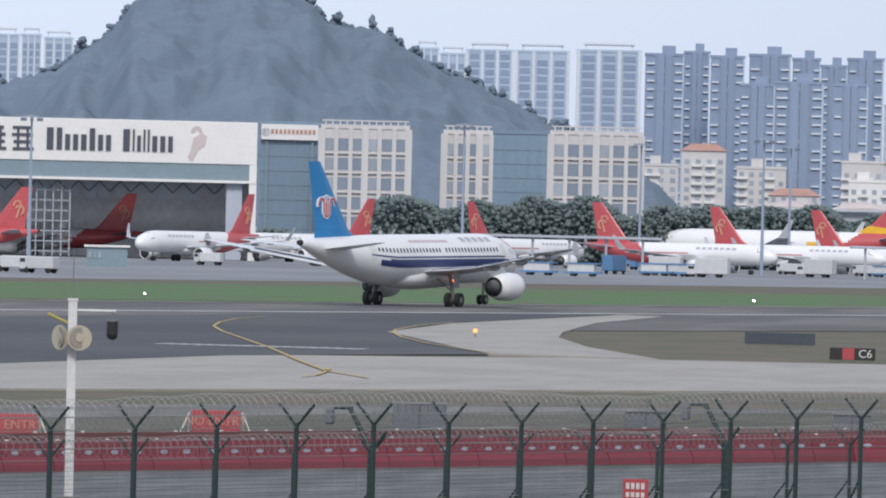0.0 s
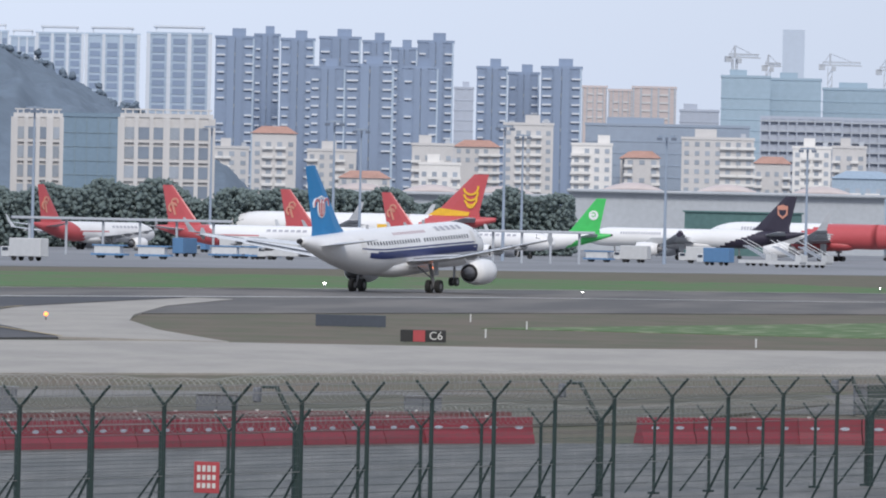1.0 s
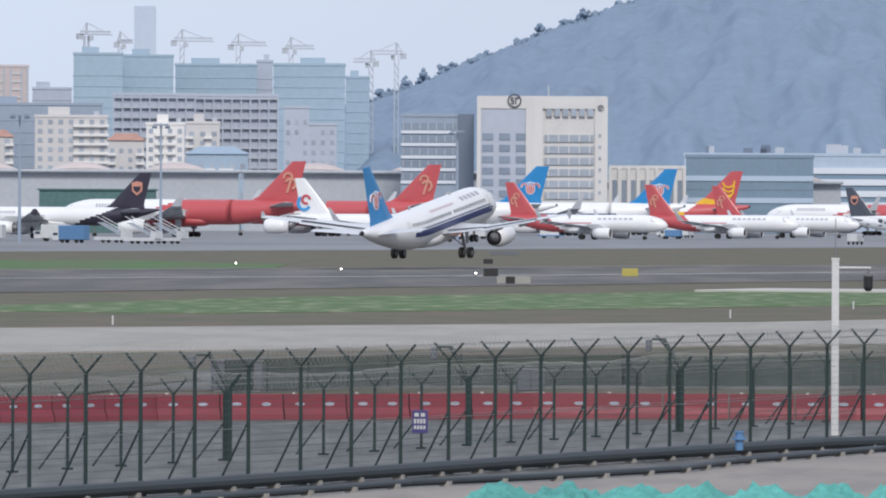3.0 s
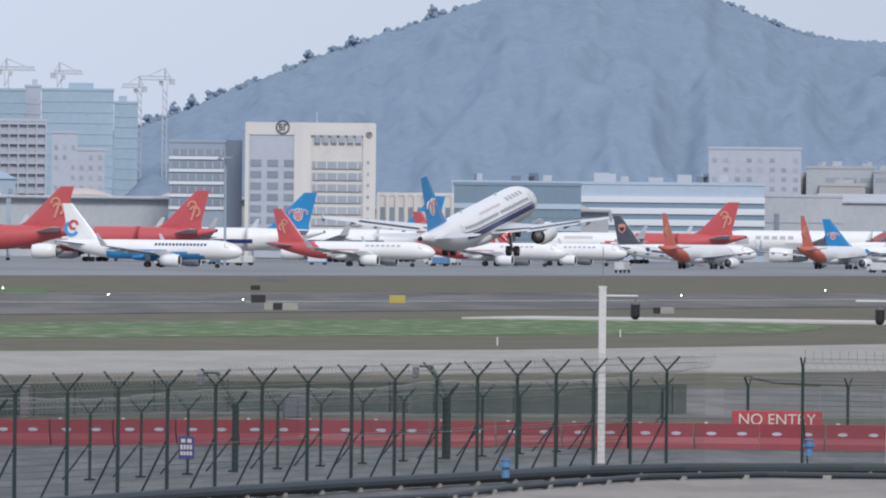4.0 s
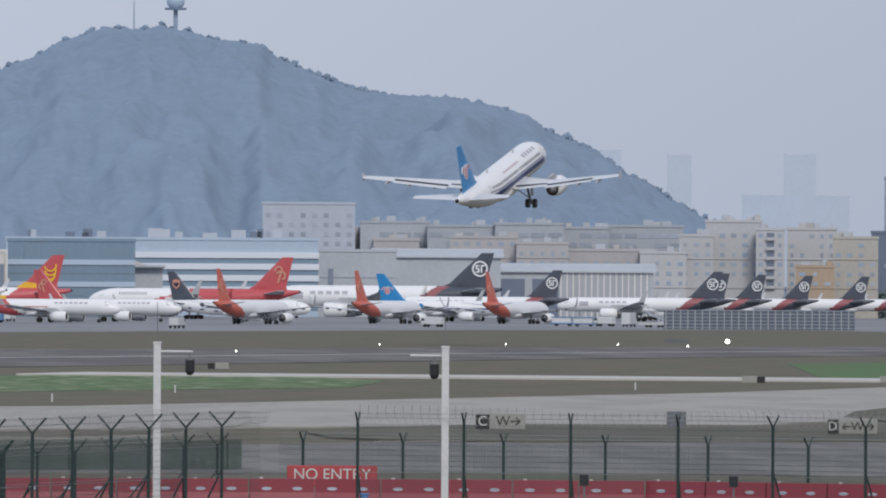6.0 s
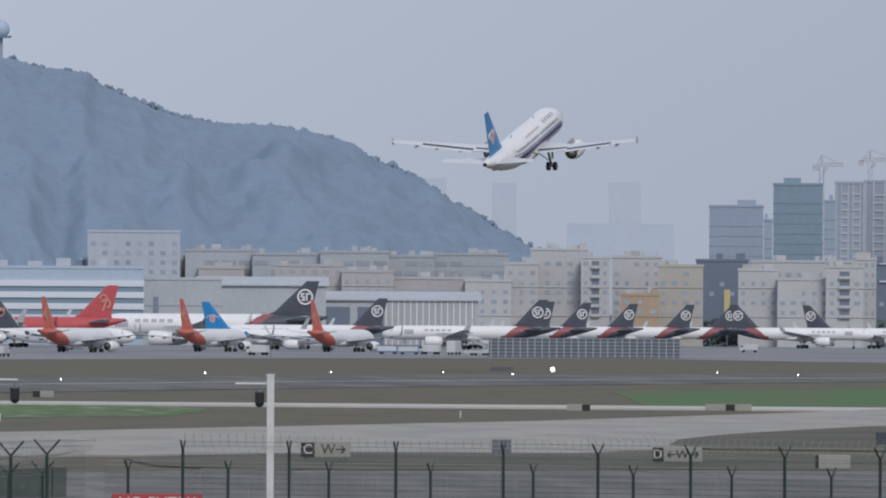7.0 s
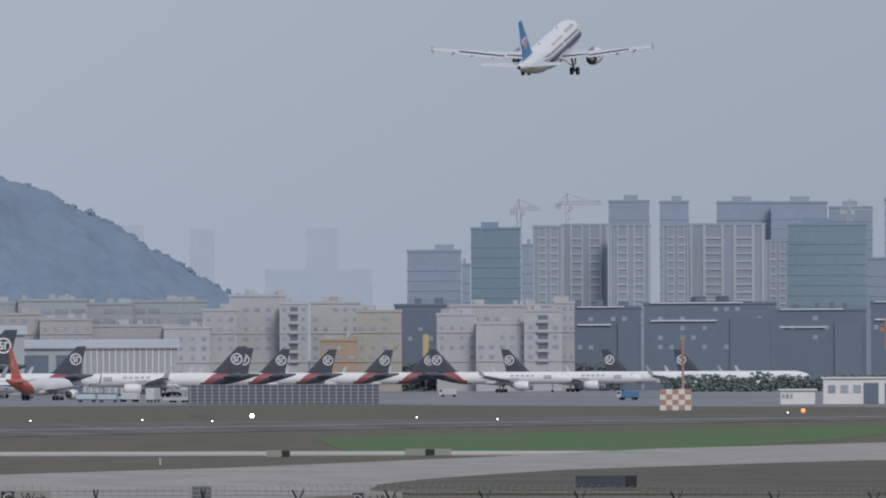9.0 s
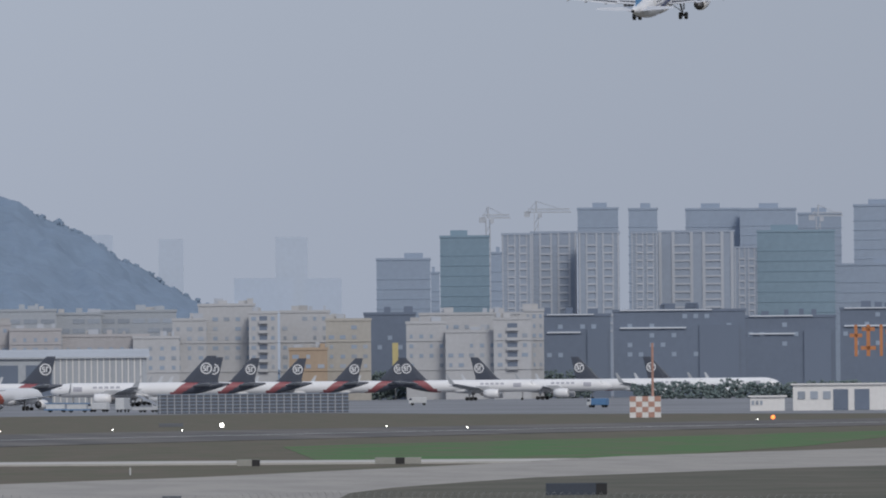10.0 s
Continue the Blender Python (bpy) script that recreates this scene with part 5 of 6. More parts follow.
part("antenna", box((0, 6, hs.zc + hs.R + 0.15), (0.06, 0.5, 0.4)), "grey", hero)
part("antenna", box((0, -6, hs.zc + hs.R + 0.15), (0.06, 0.5, 0.4)), "grey", hero)
part("landing_light", rod((2.2, 3.0, 2.1), (2.2, 3.06, 2.1), 0.12, seg=10), "lamp_amber", hero)


# ---------------------------------------------------------------- hangar and airfield buildings
def hangar():
    h = empty("hangar", pose(-776.3, 1444.7, 0, 0, 0, 28.3), "large white aircraft hangar with its door open", "hangar")
    W, D, H = 112.0, 54.0, 26.4
    part("fascia", box((-W / 2, 0.6, 22.35), (W, 1.2, 8.1), bevel=0.1), "cladding", h, "white fascia with dark lettering")
    part("lintel", box((-W / 2, 0.9, 16.6), (W, 1.2, 3.4)), "steel_blue", h)
    part("gutter", box((-W / 2, 0.2, 15.0), (W, 0.9, 0.5)), "cladding", h)
    part("door_pillar", box((-0.7, 0.6, 9.15), (1.4, 1.4, 18.3)), "cladding", h)
    part("door_leaf", box((-4.2, 1.8, 7.4), (3.0, 0.5, 14.7)), "tower_rose", h)
    for i in range(6):
        part("roof", box((-W / 2, 1.2 + D * (i + 0.32) / 6, H - 0.2), (W, D / 6 * 0.64, 0.5)), "shed_roof", h)
        # Unseen roof panes, added without shadow to let daylight into the hangar.
        sky_pane = part("skylight", box((-W / 2, 1.2 + D * (i + 0.82) / 6, H - 0.2), (W, D / 6 * 0.36, 0.1)), "pane", h, "unseen roof light added to brighten the hangar")
        sky_pane.visible_shadow = False
    part("back_wall", box((-W / 2, D + 1.2, H / 2), (W, 0.5, H)), "inside", h)
    part("side_wall", box((-0.3, D / 2 + 1.3, H / 2), (0.5, D - 0.6, H - 0.6)), "inside", h)
    part("side_wall", box((-W + 0.3, D / 2 + 1.3, H / 2), (0.5, D - 0.6, H - 0.6)), "inside", h)
    part("inner_floor", box((-W / 2, D / 2, 0.07), (W - 1, D - 1, 0.06)), "asphalt_dark", h)
    # Pale pane colour stands in for daylight in the back-wall windows.
    for i in range(9):
        for dx in (0.0, 2.6):
            part("inner_window", box((-12.0 - i * 6.0 - dx, D + 0.85, 13.0), (2.1, 0.2, 2.8)), "tower_pale", h)
            part("inner_window", box((-12.0 - i * 6.0 - dx, D + 0.85, 4.6), (2.1, 0.2, 1.5)), "tower_pale", h)
    bm = bmesh.new()
    for i in range(13):
        x0 = -6 - i * 4
        add_rod(bm, (x0, 6, 14.6), (x0 - 2, 6, 12.6), 0.16, seg=5)
        add_rod(bm, (x0 - 2, 6, 12.6), (x0 - 4, 6, 14.6), 0.16, seg=5)
    part("roof_truss", bm, "low_blue", h)
    # dock scaffold
    for ox in (-35.5, -49.0):
        bm = bmesh.new()
        for k in range(8):
            add_box(bm, (ox - 4, 3.5, 1 + k * 1.95), (8.2, 1.6, 0.18))
        for k in range(6):
            for y in (2.8, 4.2):
                add_box(bm, (ox - k * 1.6, y, 7.5), (0.2, 0.2, 15))
        part("dock_scaffold", bm, "slab_grey", h, "pale steel maintenance scaffold")
    # lettering as plain bars
    bm = bmesh.new()
    x = -40.3
    for w, tall in ((1.6, 1), (1.3, 1), (1.2, .7), (1.2, .7), (1.3, .7), (1.3, 1), (1.2, .7), (1.2, .7), (0, 0), (1.6, 1), (0.5, 1), (0.9, .7), (0.5, 1), (0.5, 1), (1.2, .7), (1.2, .7), (1.1, .7)):
        if w == 0:
            x += 1.7
            continue
        zt = 24.6 if tall == 1 else 23.4
        add_box(bm, (x + w / 2, -0.1, (zt + 20.4) / 2), (w * 0.8, 0.3, zt - 20.4))
        x += w + 0.32
    part("lettering", bm, "charcoal", h)
    bm = bmesh.new()
    for k in range(3):
        for j in range(4):
            add_box(bm, (-44.6 - k * 5.2 - 0.1 * j, -0.1, 20.4 + j * 1.35), (4.0 - 0.5 * (j % 2), 0.3, 0.55))
        add_box(bm, (-45.6 - k * 5.2, -0.12, 22.4), (0.5, 0.3, 4.4))
        add_box(bm, (-43.8 - k * 5.2, -0.12, 22.4), (0.5, 0.3, 4.4))
    part("lettering", bm, "charcoal", h)
    v = []
    for y, z in arc(-11.6, 24.4, 0.75, -10, 190, 0.7) :
        v.append((y, z))
    for out in (v, [(-12.2, 23.2), (-10.6, 24.2), (-9.6, 23.6), (-10.0, 21.8), (-11.2, 21.0), (-12.4, 18.8), (-13.2, 19.4), (-12.6, 21.2)]):
        n = len(out)
        link("emblem", [(a, -0.15, b) for a, b in out] + [(a, 0.05, b) for a, b in out], [tuple(range(n)), tuple(range(2 * n - 1, n - 1, -1))] + [(i, i + n, (i + 1) % n + n, (i + 1) % n) for i in range(n)], "tower_cream", h)
    return h


hangar()


def billboard(x, y, az, w, z0, z1):
    b = empty("billboard", pose(x, y, 0, 0, 0, az), "white rooftop billboard with small red lettering", "sign")
    part("panel", box((0, 0, (z0 + z1) / 2), (w, 0.4, z1 - z0)), "cladding", b)
    bm = bmesh.new()
    bars(bm, -w * 0.34, w * 0.46, (z0 + z1) / 2 - 0.4, (z0 + z1) / 2 + 0.6, 11, 0.3, -0.2)
    part("lettering", bm, "roof_red", b)
    ring_emblem("emblem", b, (-w * 0.42, -0.25, (z0 + z1) / 2), 0.9, "text_grey")
    for dx in (-0.4, 0.4):
        part("leg", box((w * dx, 0.5, z0 / 2), (0.4, 0.4, z0)), "steel_blue", b)


billboard(-892.5, 1676, 28.0, 12.6, 26.0, 29.4)


def flood_mast(x, y, h):
    m = empty("floodlight_mast", pose(x, y, 0.03, 0, 0, math.degrees(math.atan2(-x, y))), "tall grey floodlight mast on the apron", "mast", "apron floodlight masts")
    part("shaft", rod((0, 0, 0), (0, 0, h), 0.32, 0.16, 8), "tower_grey", m)
    hd = part("lamp_ring", rod((0, 0, h - 0.4), (0, 0, h - 0.1), 1.5, seg=12), "tower_grey", m)
    for i in range(8):
        a = 2 * math.pi * i / 8
        part("floodlight", box((1.5 * math.cos(a), 1.5 * math.sin(a), h - 0.75), (0.55, 0.4, 0.5)), "low_blue", hd)


for row in ((-670, 1172, 23.2), (-678, 1338, 25.4), (-737, 1532, 24.9), (-631, 1361, 24.1), (-710, 1544, 25.0), (-624, 1419, 24.5), (-721, 1649, 25.6), (-597, 1430, 23.3), (-629, 1579, 23.1), (-608, 1694, 23.0)):
    flood_mast(*row)


def vehicle(x, y, kind):
    turn = rnd.choice((0, 90, 80, 100, 95))
    if kind == 'b':
        v = empty("baggage_cart", pose(x, y, 0.03, 0, 0, turn), "blue baggage trailer on the apron", "trailer", "ground vehicles")
        part("bed", box((0, 0, 0.6), (2.0, 5.6, 0.3)), "truck_blue", v)
        part("canopy", box((0, 0, 2.0), (1.9, 5.2, 0.2)), "truck_blue", v)
        part("load", box((0, 0.2, 1.3), (1.6, 4.2, 1.2)), "truck", v)
    elif kind == 's':
        v = empty("passenger_stairs", pose(x, y, 0.03, 0, 0, 75), "white mobile passenger boarding stairs", "stairs truck", "ground vehicles")
        part("chassis", box((0, 0, 0.8), (2.1, 7, 0.6)), "truck", v)
        for i in range(12):
            part("step", box((0, -3 + i * 0.5, 1.2 + i * 0.22), (1.6, 0.5, 0.2)), "slab_grey", v)
        for sx in (-0.9, 0.9):
            part("handrail", rod((sx, -3, 2.2), (sx, 3, 4.8), 0.08, seg=6), "truck", v)
        part("cab", box((0, -3.2, 1.6), (2.0, 1.2, 1.3)), "truck", v)
    else:
        L = 4.6 if kind == 'v' else 7.0
        v = empty("service_van" if kind == 'v' else "service_truck", pose(x, y, 0.03, 0, 0, turn), "white apron service vehicle with dark glass", "van" if kind == 'v' else "truck", "ground vehicles")
        hh = 1.5 if kind == 'v' else 2.6
        part("body", box((0, -0.4, 0.55 + hh / 2), (2.0, L * 0.78, hh), bevel=0.1), "truck" if rnd.random() < 0.75 else "truck_blue", v)
        part("cab", box((0, L * 0.42, 1.2), (1.95, L * 0.22, 1.5), bevel=0.12), "truck", v)
        part("windscreen", box((0, L * 0.5, 1.6), (1.7, 0.1, 0.6)), "window", v)
        for sx in (-0.98, 0.98):
            part("side_window", box((sx, L * 0.42, 1.6), (0.05, L * 0.14, 0.5)), "window", v)
    for sx in (-0.85, 0.85):
        for sy in (-1.5, 1.5):
            part("wheel", rod((sx - 0.12, sy, 0.4), (sx + 0.12, sy, 0.4), 0.4, seg=10), "tyre", v)


for row in (
    (-559, 1073, 'v'),
    (-536, 934, 'v'),
    (-526, 923, 'v'),
    (-672, 1235, 'v'),
    (-715, 1481, 'v'),
    (-616, 1290, 't'),
    (-602, 1268, 'b'),
    (-590, 1253, 't'),
    (-579, 1184, 'b'),
    (-588, 1187, 'b'),
    (-617, 1354, 't'),
    (-651, 1450, 'v'),
    (-636, 1426, 'b'),
    (-624, 1288, 't'),
    (-604, 1262, 'b'),
    (-594, 1255, 'b'),
    (-666, 1449, 'v'),
    (-540, 1064, 't'),
    (-623, 1461, 'b'),
    (-786, 1876, 'v'),
    (-620, 1502, 't'),
    (-588, 1433, 't'),
    (-587, 1450, 's'),
    (-566, 1412, 's'),
    (-565, 1422, 's'),
    (-622, 1475, 't'),
    (-671, 1850, 't'),
    (-643, 1787, 'v'),
    (-629, 1765, 'v'),
    (-640, 1846, 'b'),
    (-609, 1840, 'v'),
    (-604, 1646, 't'),
    (-622, 1738, 'v'),
    (-616, 1913, 'v'),
    (-484, 1574, 'v'),
    (-482, 1861, 'b'),
    (-471, 1837, 'b'),
    (-470, 1852, 'v'),
    (-459, 1830, 't'),
    (-448, 1809, 's'),
    (-447, 1824, 't'),
    (-437, 1806, 'v'),
    (-652, 1966, 'v'),
    (-637, 1936, 'v'),
    (-478, 1737, 'v'),
    (-706, 3224, 'v'),
    (-466, 2171, 'v'),
    (-361, 1872, 'v'),
):
    vehicle(*row)


def low_house(name, x, y, w, h, label, doors=0, mat_="cladding"):
    b = empty(name, pose(x, y, 0.03, 0, 0, math.degrees(math.atan2(-x, y))), label, "building")
    part("wall", box((0, 3, h / 2), (w, 6, h)), mat_, b)
    part("roof", box((0, 3, h + 0.15), (w + 0.8, 6.8, 0.3)), "cladding", b)
    for i in range(doors):
        part("door", box((w * (-0.05 + 0.2 * i), -0.05, h * 0.42), (w * 0.14, 0.2, h * 0.82)), "low_blue", b)
    for i in range(3):
        part("window", box((w * (-0.42 + 0.12 * i), -0.05, h * 0.6), (w * 0.07, 0.2, h * 0.3)), "pane", b)
    return b


low_house("gate_house", -261, 1600, 20, 4.8, "white flat-roofed gate house with two dark doors", 2)
low_house("gate_house_annex", -275.5, 1597, 6.5, 2.6, "low pale annex of the gate house", 0)
low_house("service_hut", -619, 1106, 6.0, 2.9, "grey service hut with a pale flat roof", 0, "steel_blue")


def checker_hut(x, y):
    b = empty("equipment_hut", pose(x, y, 0.02, 0, 0, 10), "red and white chequered localizer hut", "hut")
    part("wall", box((0, 1.5, 1.7), (5.0, 3, 3.4)), "cladding", b)
    for i in range(5):
        for k in range(4):
            if (i + k) % 2:
                part("chequer", box((-2 + i, -0.02, 0.45 + k * 0.85), (0.98, 0.08, 0.83)), "roof_red", b)
    part("mast", rod((1.2, 1.5, 3.4), (1.2, 1.5, 12), 0.22, seg=6), "roof_red", b)


checker_hut(-254, 1357)


def blast_fence(a, b2):
    d = Vector(b2) - Vector(a)
    e = empty("blast_fence", pose(a[0], a[1], 0.02, 0, 0, math.degrees(math.atan2(d.y, d.x))), "long ribbed grey steel blast fence", "fence")
    n = int(d.length / 1.5)
    part("face", box((d.length / 2, 0.9, 2.0), (d.length, 0.15, 3.9)), "box_grey", e)
    for i in range(n):
        part("rib", box((i * 1.5 + 0.5, 0.7, 2.0), (0.16, 0.3, 4.0)), "grey", e)
    for k in range(6):
        part("rail", box((d.length / 2, 0.75, 0.4 + k * 0.7), (d.length, 0.25, 0.16)), "tower_grey", e)


blast_fence((-420, 1703), (-381, 1707))


def shed_roofs():
    for x, y, w, h, z in ((-1030, 2290, 70, 5, 15.0), (-950, 2322, 92, 5, 16.8), (-857, 2357, 104, 4, 16.8), (-776, 2390, 70, 4, 14.4)):
        b = empty("terminal_shed", pose(x, y, 0, 0, 0, math.degrees(math.atan2(-x, y))), "long low grey terminal roof with pale domes", "building")
        part("wall", box((0, 6, z / 2), (w, 12, z)), "shed_wall", b)
        part("roof", box((0, 5, z + 0.5), (w + 1.5, 15, 1.0), bevel=0.3), "shed_wall", b)
        for i in range(3):
            rings = [[(-w * 0.3 + i * w * 0.3 + s * 9, 5 + 5 * math.cos(t), z + 1 + 2.2 * math.sin(t) * (1 - s * s)) for t in [math.pi * j / 8 for j in range(9)]] for s in [-1 + k / 5 for k in range(11)]]
            vv, ff = loft(rings)
            link("dome", vv, ff, "tower_cream", b, smooth=True)
    b = empty("netted_shed", pose(-830, 2040, 0, 0, 0, 22.1), "shed wrapped in dark green net", "building")
    part("wall", box((0, 4, 5.5), (30, 8, 11)), "net_green", b)
    part("roof", box((0, 4, 11.2), (31, 9, 0.4)), "net_green", b)


shed_roofs()


# ---------------------------------------------------------------- signs and lights on the airfield
def panel_sign(x, y, w, h, z, face, label, az=None, legs=3, text=None, text_mat="sign_black", plates=()):
    az = math.degrees(math.atan2(-x, y)) if az is None else az
    s = empty("taxiway_sign", pose(x, y, 0.02, 0, 0, az), label, "sign")
    part("panel", box((0, 0, z + h / 2), (w, 0.16, h), bevel=0.02), face, s)
    for i in range(legs):
        part("leg", rod((w * (-0.4 + 0.8 * i / max(1, legs - 1)), 0.05, 0), (w * (-0.4 + 0.8 * i / max(1, legs - 1)), 0.05, z + 0.05), 0.03, seg=6), "strut", s)
    for x0, x1, m in plates:
        part("plate", box((w * (x0 + x1) / 2, -0.085, z + h / 2), (w * (x1 - x0), 0.02, h * 0.94)), m, s)
    for tx, body_, m, k in (text or ()):
        letters("lettering", body_, h * k, Matrix.Translation((w * tx, -0.11, z + h / 2)) @ pose(0, 0, 0, 90, 0, 0), m, s)
    return s


panel_sign(-181.8, 403.5, 2.35, 0.62, 0.05, "sign_black", "black runway sign with white letters", text=((0.28, "C6", "sign_white", 0.95),), plates=((-0.22, 0.04, "sign_red"),))
panel_sign(-98.6, 369.7, 2.2, 0.72, 0.22, "sign_grey", "grey taxiway sign with a dark letter plate", text=((-0.36, "C", "sign_white", 0.85), (0.05, "W", "sign_black", 0.85), (0.3, "\u2192", "sign_black", 0.85)), plates=((-0.5, -0.22, "sign_black"),))
panel_sign(-83.3, 373.0, 2.2, 0.66, 0.12, "sign_grey", "grey taxiway sign with a dark letter plate", text=((-0.4, "D", "sign_white", 0.85), (-0.12, "\u2190", "sign_black", 0.85), (0.1, "W", "sign_black", 0.85), (0.34, "\u2192", "sign_black", 0.85)), plates=((-0.5, -0.28, "sign_black"),))
panel_sign(-210.3, 456.4, 4.1, 0.68, 0.05, "board_blue", "long dark grey sign seen from behind")
panel_sign(-86.4, 441.8, 3.2, 0.66, 0.02, "board_blue", "long dark grey sign seen from behind", plates=((0.32, 0.5, "sign_black"),))
panel_sign(-237.6, 676, 2.8, 0.62, 0.02, "sign_grey", "small airfield sign with a dark middle plate", plates=((-0.24, 0.04, "sign_black"),))
panel_sign(-265.5, 749, 1.35, 0.75, 0.02, "sign_black", "small black square airfield sign")
panel_sign(-255.3, 759, 1.5, 0.75, 0.05, "sign_yellow", "small yellow airfield sign")
panel_sign(-207.2, 685.6, 1.75, 0.55, 0.05, "sign_grey", "small airfield sign with a dark plate", plates=((-0.5, -0.15, "sign_black"),))
panel_sign(-143.4, 609, 1.7, 0.5, 0.02, "sign_grey", "small airfield sign with a dark plate", plates=((0.15, 0.5, "sign_black"),))
panel_sign(-134.2, 618, 3.4, 0.5, 0.02, "sign_grey", "airfield sign with a dark middle plate", plates=((-0.06, 0.14, "sign_black"),))
panel_sign(-394, 1117, 4.0, 0.55, 0.02, "box_grey", "long low dark sign by the runway")
panel_sign(-330, 930, 1.1, 0.55, 0.02, "sign_black", "small black airfield sign")
panel_sign(-289.0, 1180, 3.4, 0.5, 0.02, "box_grey", "long low dark sign by the runway")
panel_sign(-73.6, 360, 1.5, 0.6, 0.1, "sign_grey", "pale sign seen from behind", plates=((-0.5, -0.4, "sign_black"),))
panel_sign(-96.0, 392, 0.9, 0.75, 0.05, "box_grey", "grey steel cabinet beside the road")


def marker_lamp(x, y, material, r=0.16, h=0.35, label="lit white runway edge lamp"):
    s = empty("edge_lamp", pose(x, y, 0.05), label, "lamp", "airfield lamps")
    part("stem", rod((0, 0, 0), (0, 0, h), 0.05, seg=6), "strut", s)
    bm = bmesh.new()
    bmesh.ops.create_icosphere(bm, subdivisions=2, radius=r, matrix=Matrix.Translation((0, 0, h + r * 0.8)))
    part("bulb", bm, material, s)


for x, y in ((-350, 632), (-342, 736), (-340, 732), (-281, 997), (-273, 1026), (-263, 1043), (-216, 1035), (-300, 700), (-290, 775), (-262, 735), (-258, 860), (-205, 1180), (-330, 850), (-246, 1010), (-236, 1080)):
    marker_lamp(x, y, "lamp", 0.065)
marker_lamp(-256, 1072.6, "lamp", 0.26, 0.5, "bright white lit runway lamp")
marker_lamp(-225.8, 447.6, "lamp_amber", 0.12, 0.3, "lit amber guard lamp")
marker_lamp(-207.8, 1209, "lamp_amber", 0.3, 0.3, "lit amber guard lamp")
marker_lamp(-190, 1215, "lamp_amber", 0.25, 0.3, "lit amber guard lamp")
for x, y in ((-222, 500), (-205, 470), (-190, 430), (-170, 420), (-152, 470), (-160, 520), (-140, 560)):
    mk = empty("edge_marker", pose(x, y, 0.0), "small white edge marker post", "marker", "edge markers")
    part("post", rod((0, 0, 0), (0, 0, 0.42), 0.05, seg=8), "pole", mk)
    part("cap", rod((0, 0, 0.42), (0, 0, 0.48), 0.06, seg=8), "sign_white", mk)


# ---------------------------------------------------------------- perimeter fences
def along(path, step, start=0.0):
    """Places every step metres along a bent line, with the heading there."""
    out, left = [], start
    for a, b in zip(path, path[1:]):
        a, b = Vector(a), Vector(b)
        n = (b - a).length
        while left <= n:
            p = a + (b - a) * left / n
            out.append((p.x, p.y, math.atan2((b - a).y, (b - a).x)))
            left += step
        left -= n
    return out


def y_post(parent, x, y, turn, fork, arm, r, brace):
    """A post with two arms that spread across the fence line."""
    m = Matrix.Translation((x, y, 0.02)) @ Matrix.Rotation(turn, 4, 'Z')
    key = (fork, arm, r, brace)
    if key not in POSTS:
        bm = bmesh.new()
        add_rod(bm, (0, 0, 0), (0, 0, fork), r, seg=8)
        add_box(bm, (0, 0, 0.03), (0.2, 0.2, 0.06))
        p = part("post", bm, "post", parent)
        kids = []
        for s in (1, -1):
            kids.append(part("arm", rod((0, 0, fork - 0.05), (0, s * arm, fork + arm * 0.95), r * 0.62, seg=6), "post", p))
        if brace:
            kids.append(part("brace", rod((0, 0, fork * 0.55), (0, 0.75, 0.0), r * 0.6, seg=6), "post", p))
        POSTS[key] = (p.data, [(k.name.split(".")[0], k.data) for k in kids])
        p.matrix_basis = m
        return p
    me, kids = POSTS[key]
    p = new("post", me)
    p.parent, p.matrix_basis = parent, m
    for n, d in kids:
        k = new(n, d)
        k.parent = p
    return p


POSTS = {}


def coil(name, parent, path, z, r, pitch, wire, seed):
    """Razor wire: a loose spiral along the fence top."""
    rng = random.Random(seed)
    pts = along(path, pitch / 14)
    verts, faces = [], []
    for i, (x, y, turn) in enumerate(pts):
        a = 2 * math.pi * i / 14
        rr = r * (1 + 0.1 * math.sin(i * 0.011) + 0.06 * math.sin(i * 0.047 + seed))
        zz = z + 0.05 * math.sin(i * 0.006 + seed)
        nx, ny = -math.sin(turn), math.cos(turn)
        c = Vector((x + nx * rr * math.cos(a), y + ny * rr * math.cos(a), zz + rr * math.sin(a)))
        u = Vector((nx * math.cos(a), ny * math.cos(a), math.sin(a))) * wire
        w = Vector((math.cos(turn), math.sin(turn), 0)) * wire
        verts += [c + u, c - u * 0.5 + w, c - u * 0.5 - w]
        if i:
            k = 3 * i
            faces += [(k - 3 + j, k - 3 + (j + 1) % 3, k + (j + 1) % 3, k + j) for j in range(3)]
    ob = link(name, verts, faces, "wire", parent, "galvanised razor wire coil")
    return tagged(ob, kind="stuff")


def mesh_panels(name, parent, path, z0, z1, dx, dz, w):
    """The welded wire mesh between the posts."""
    verts, faces = [], []

    def strip(a, b, r, up):
        k = len(verts)
        s = Vector((0, 0, r)) if up else (Vector((b.x - a.x, b.y - a.y, 0)).normalized() * r)
        verts.extend([a - s, a + s, b + s, b - s])
        faces.append((k, k + 1, k + 2, k + 3))

    for x, y, t in along(path, dx):
        k, r = len(verts), w / 2
        c, s = math.cos(t) * r, math.sin(t) * r
        verts.extend([(x - c, y - s, z0), (x + c, y + s, z0), (x + c, y + s, z1), (x - c, y - s, z1)])
        faces.append((k, k + 1, k + 2, k + 3))
    for a, b in zip(path, path[1:]):
        z = z0
        while z <= z1:
            strip(Vector((*a, z)), Vector((*b, z)), w / 2, True)
            z += dz
    ob = link(name, verts, faces, "mesh_wire", parent, "fine dark green welded mesh")
    return tagged(ob, kind="stuff")


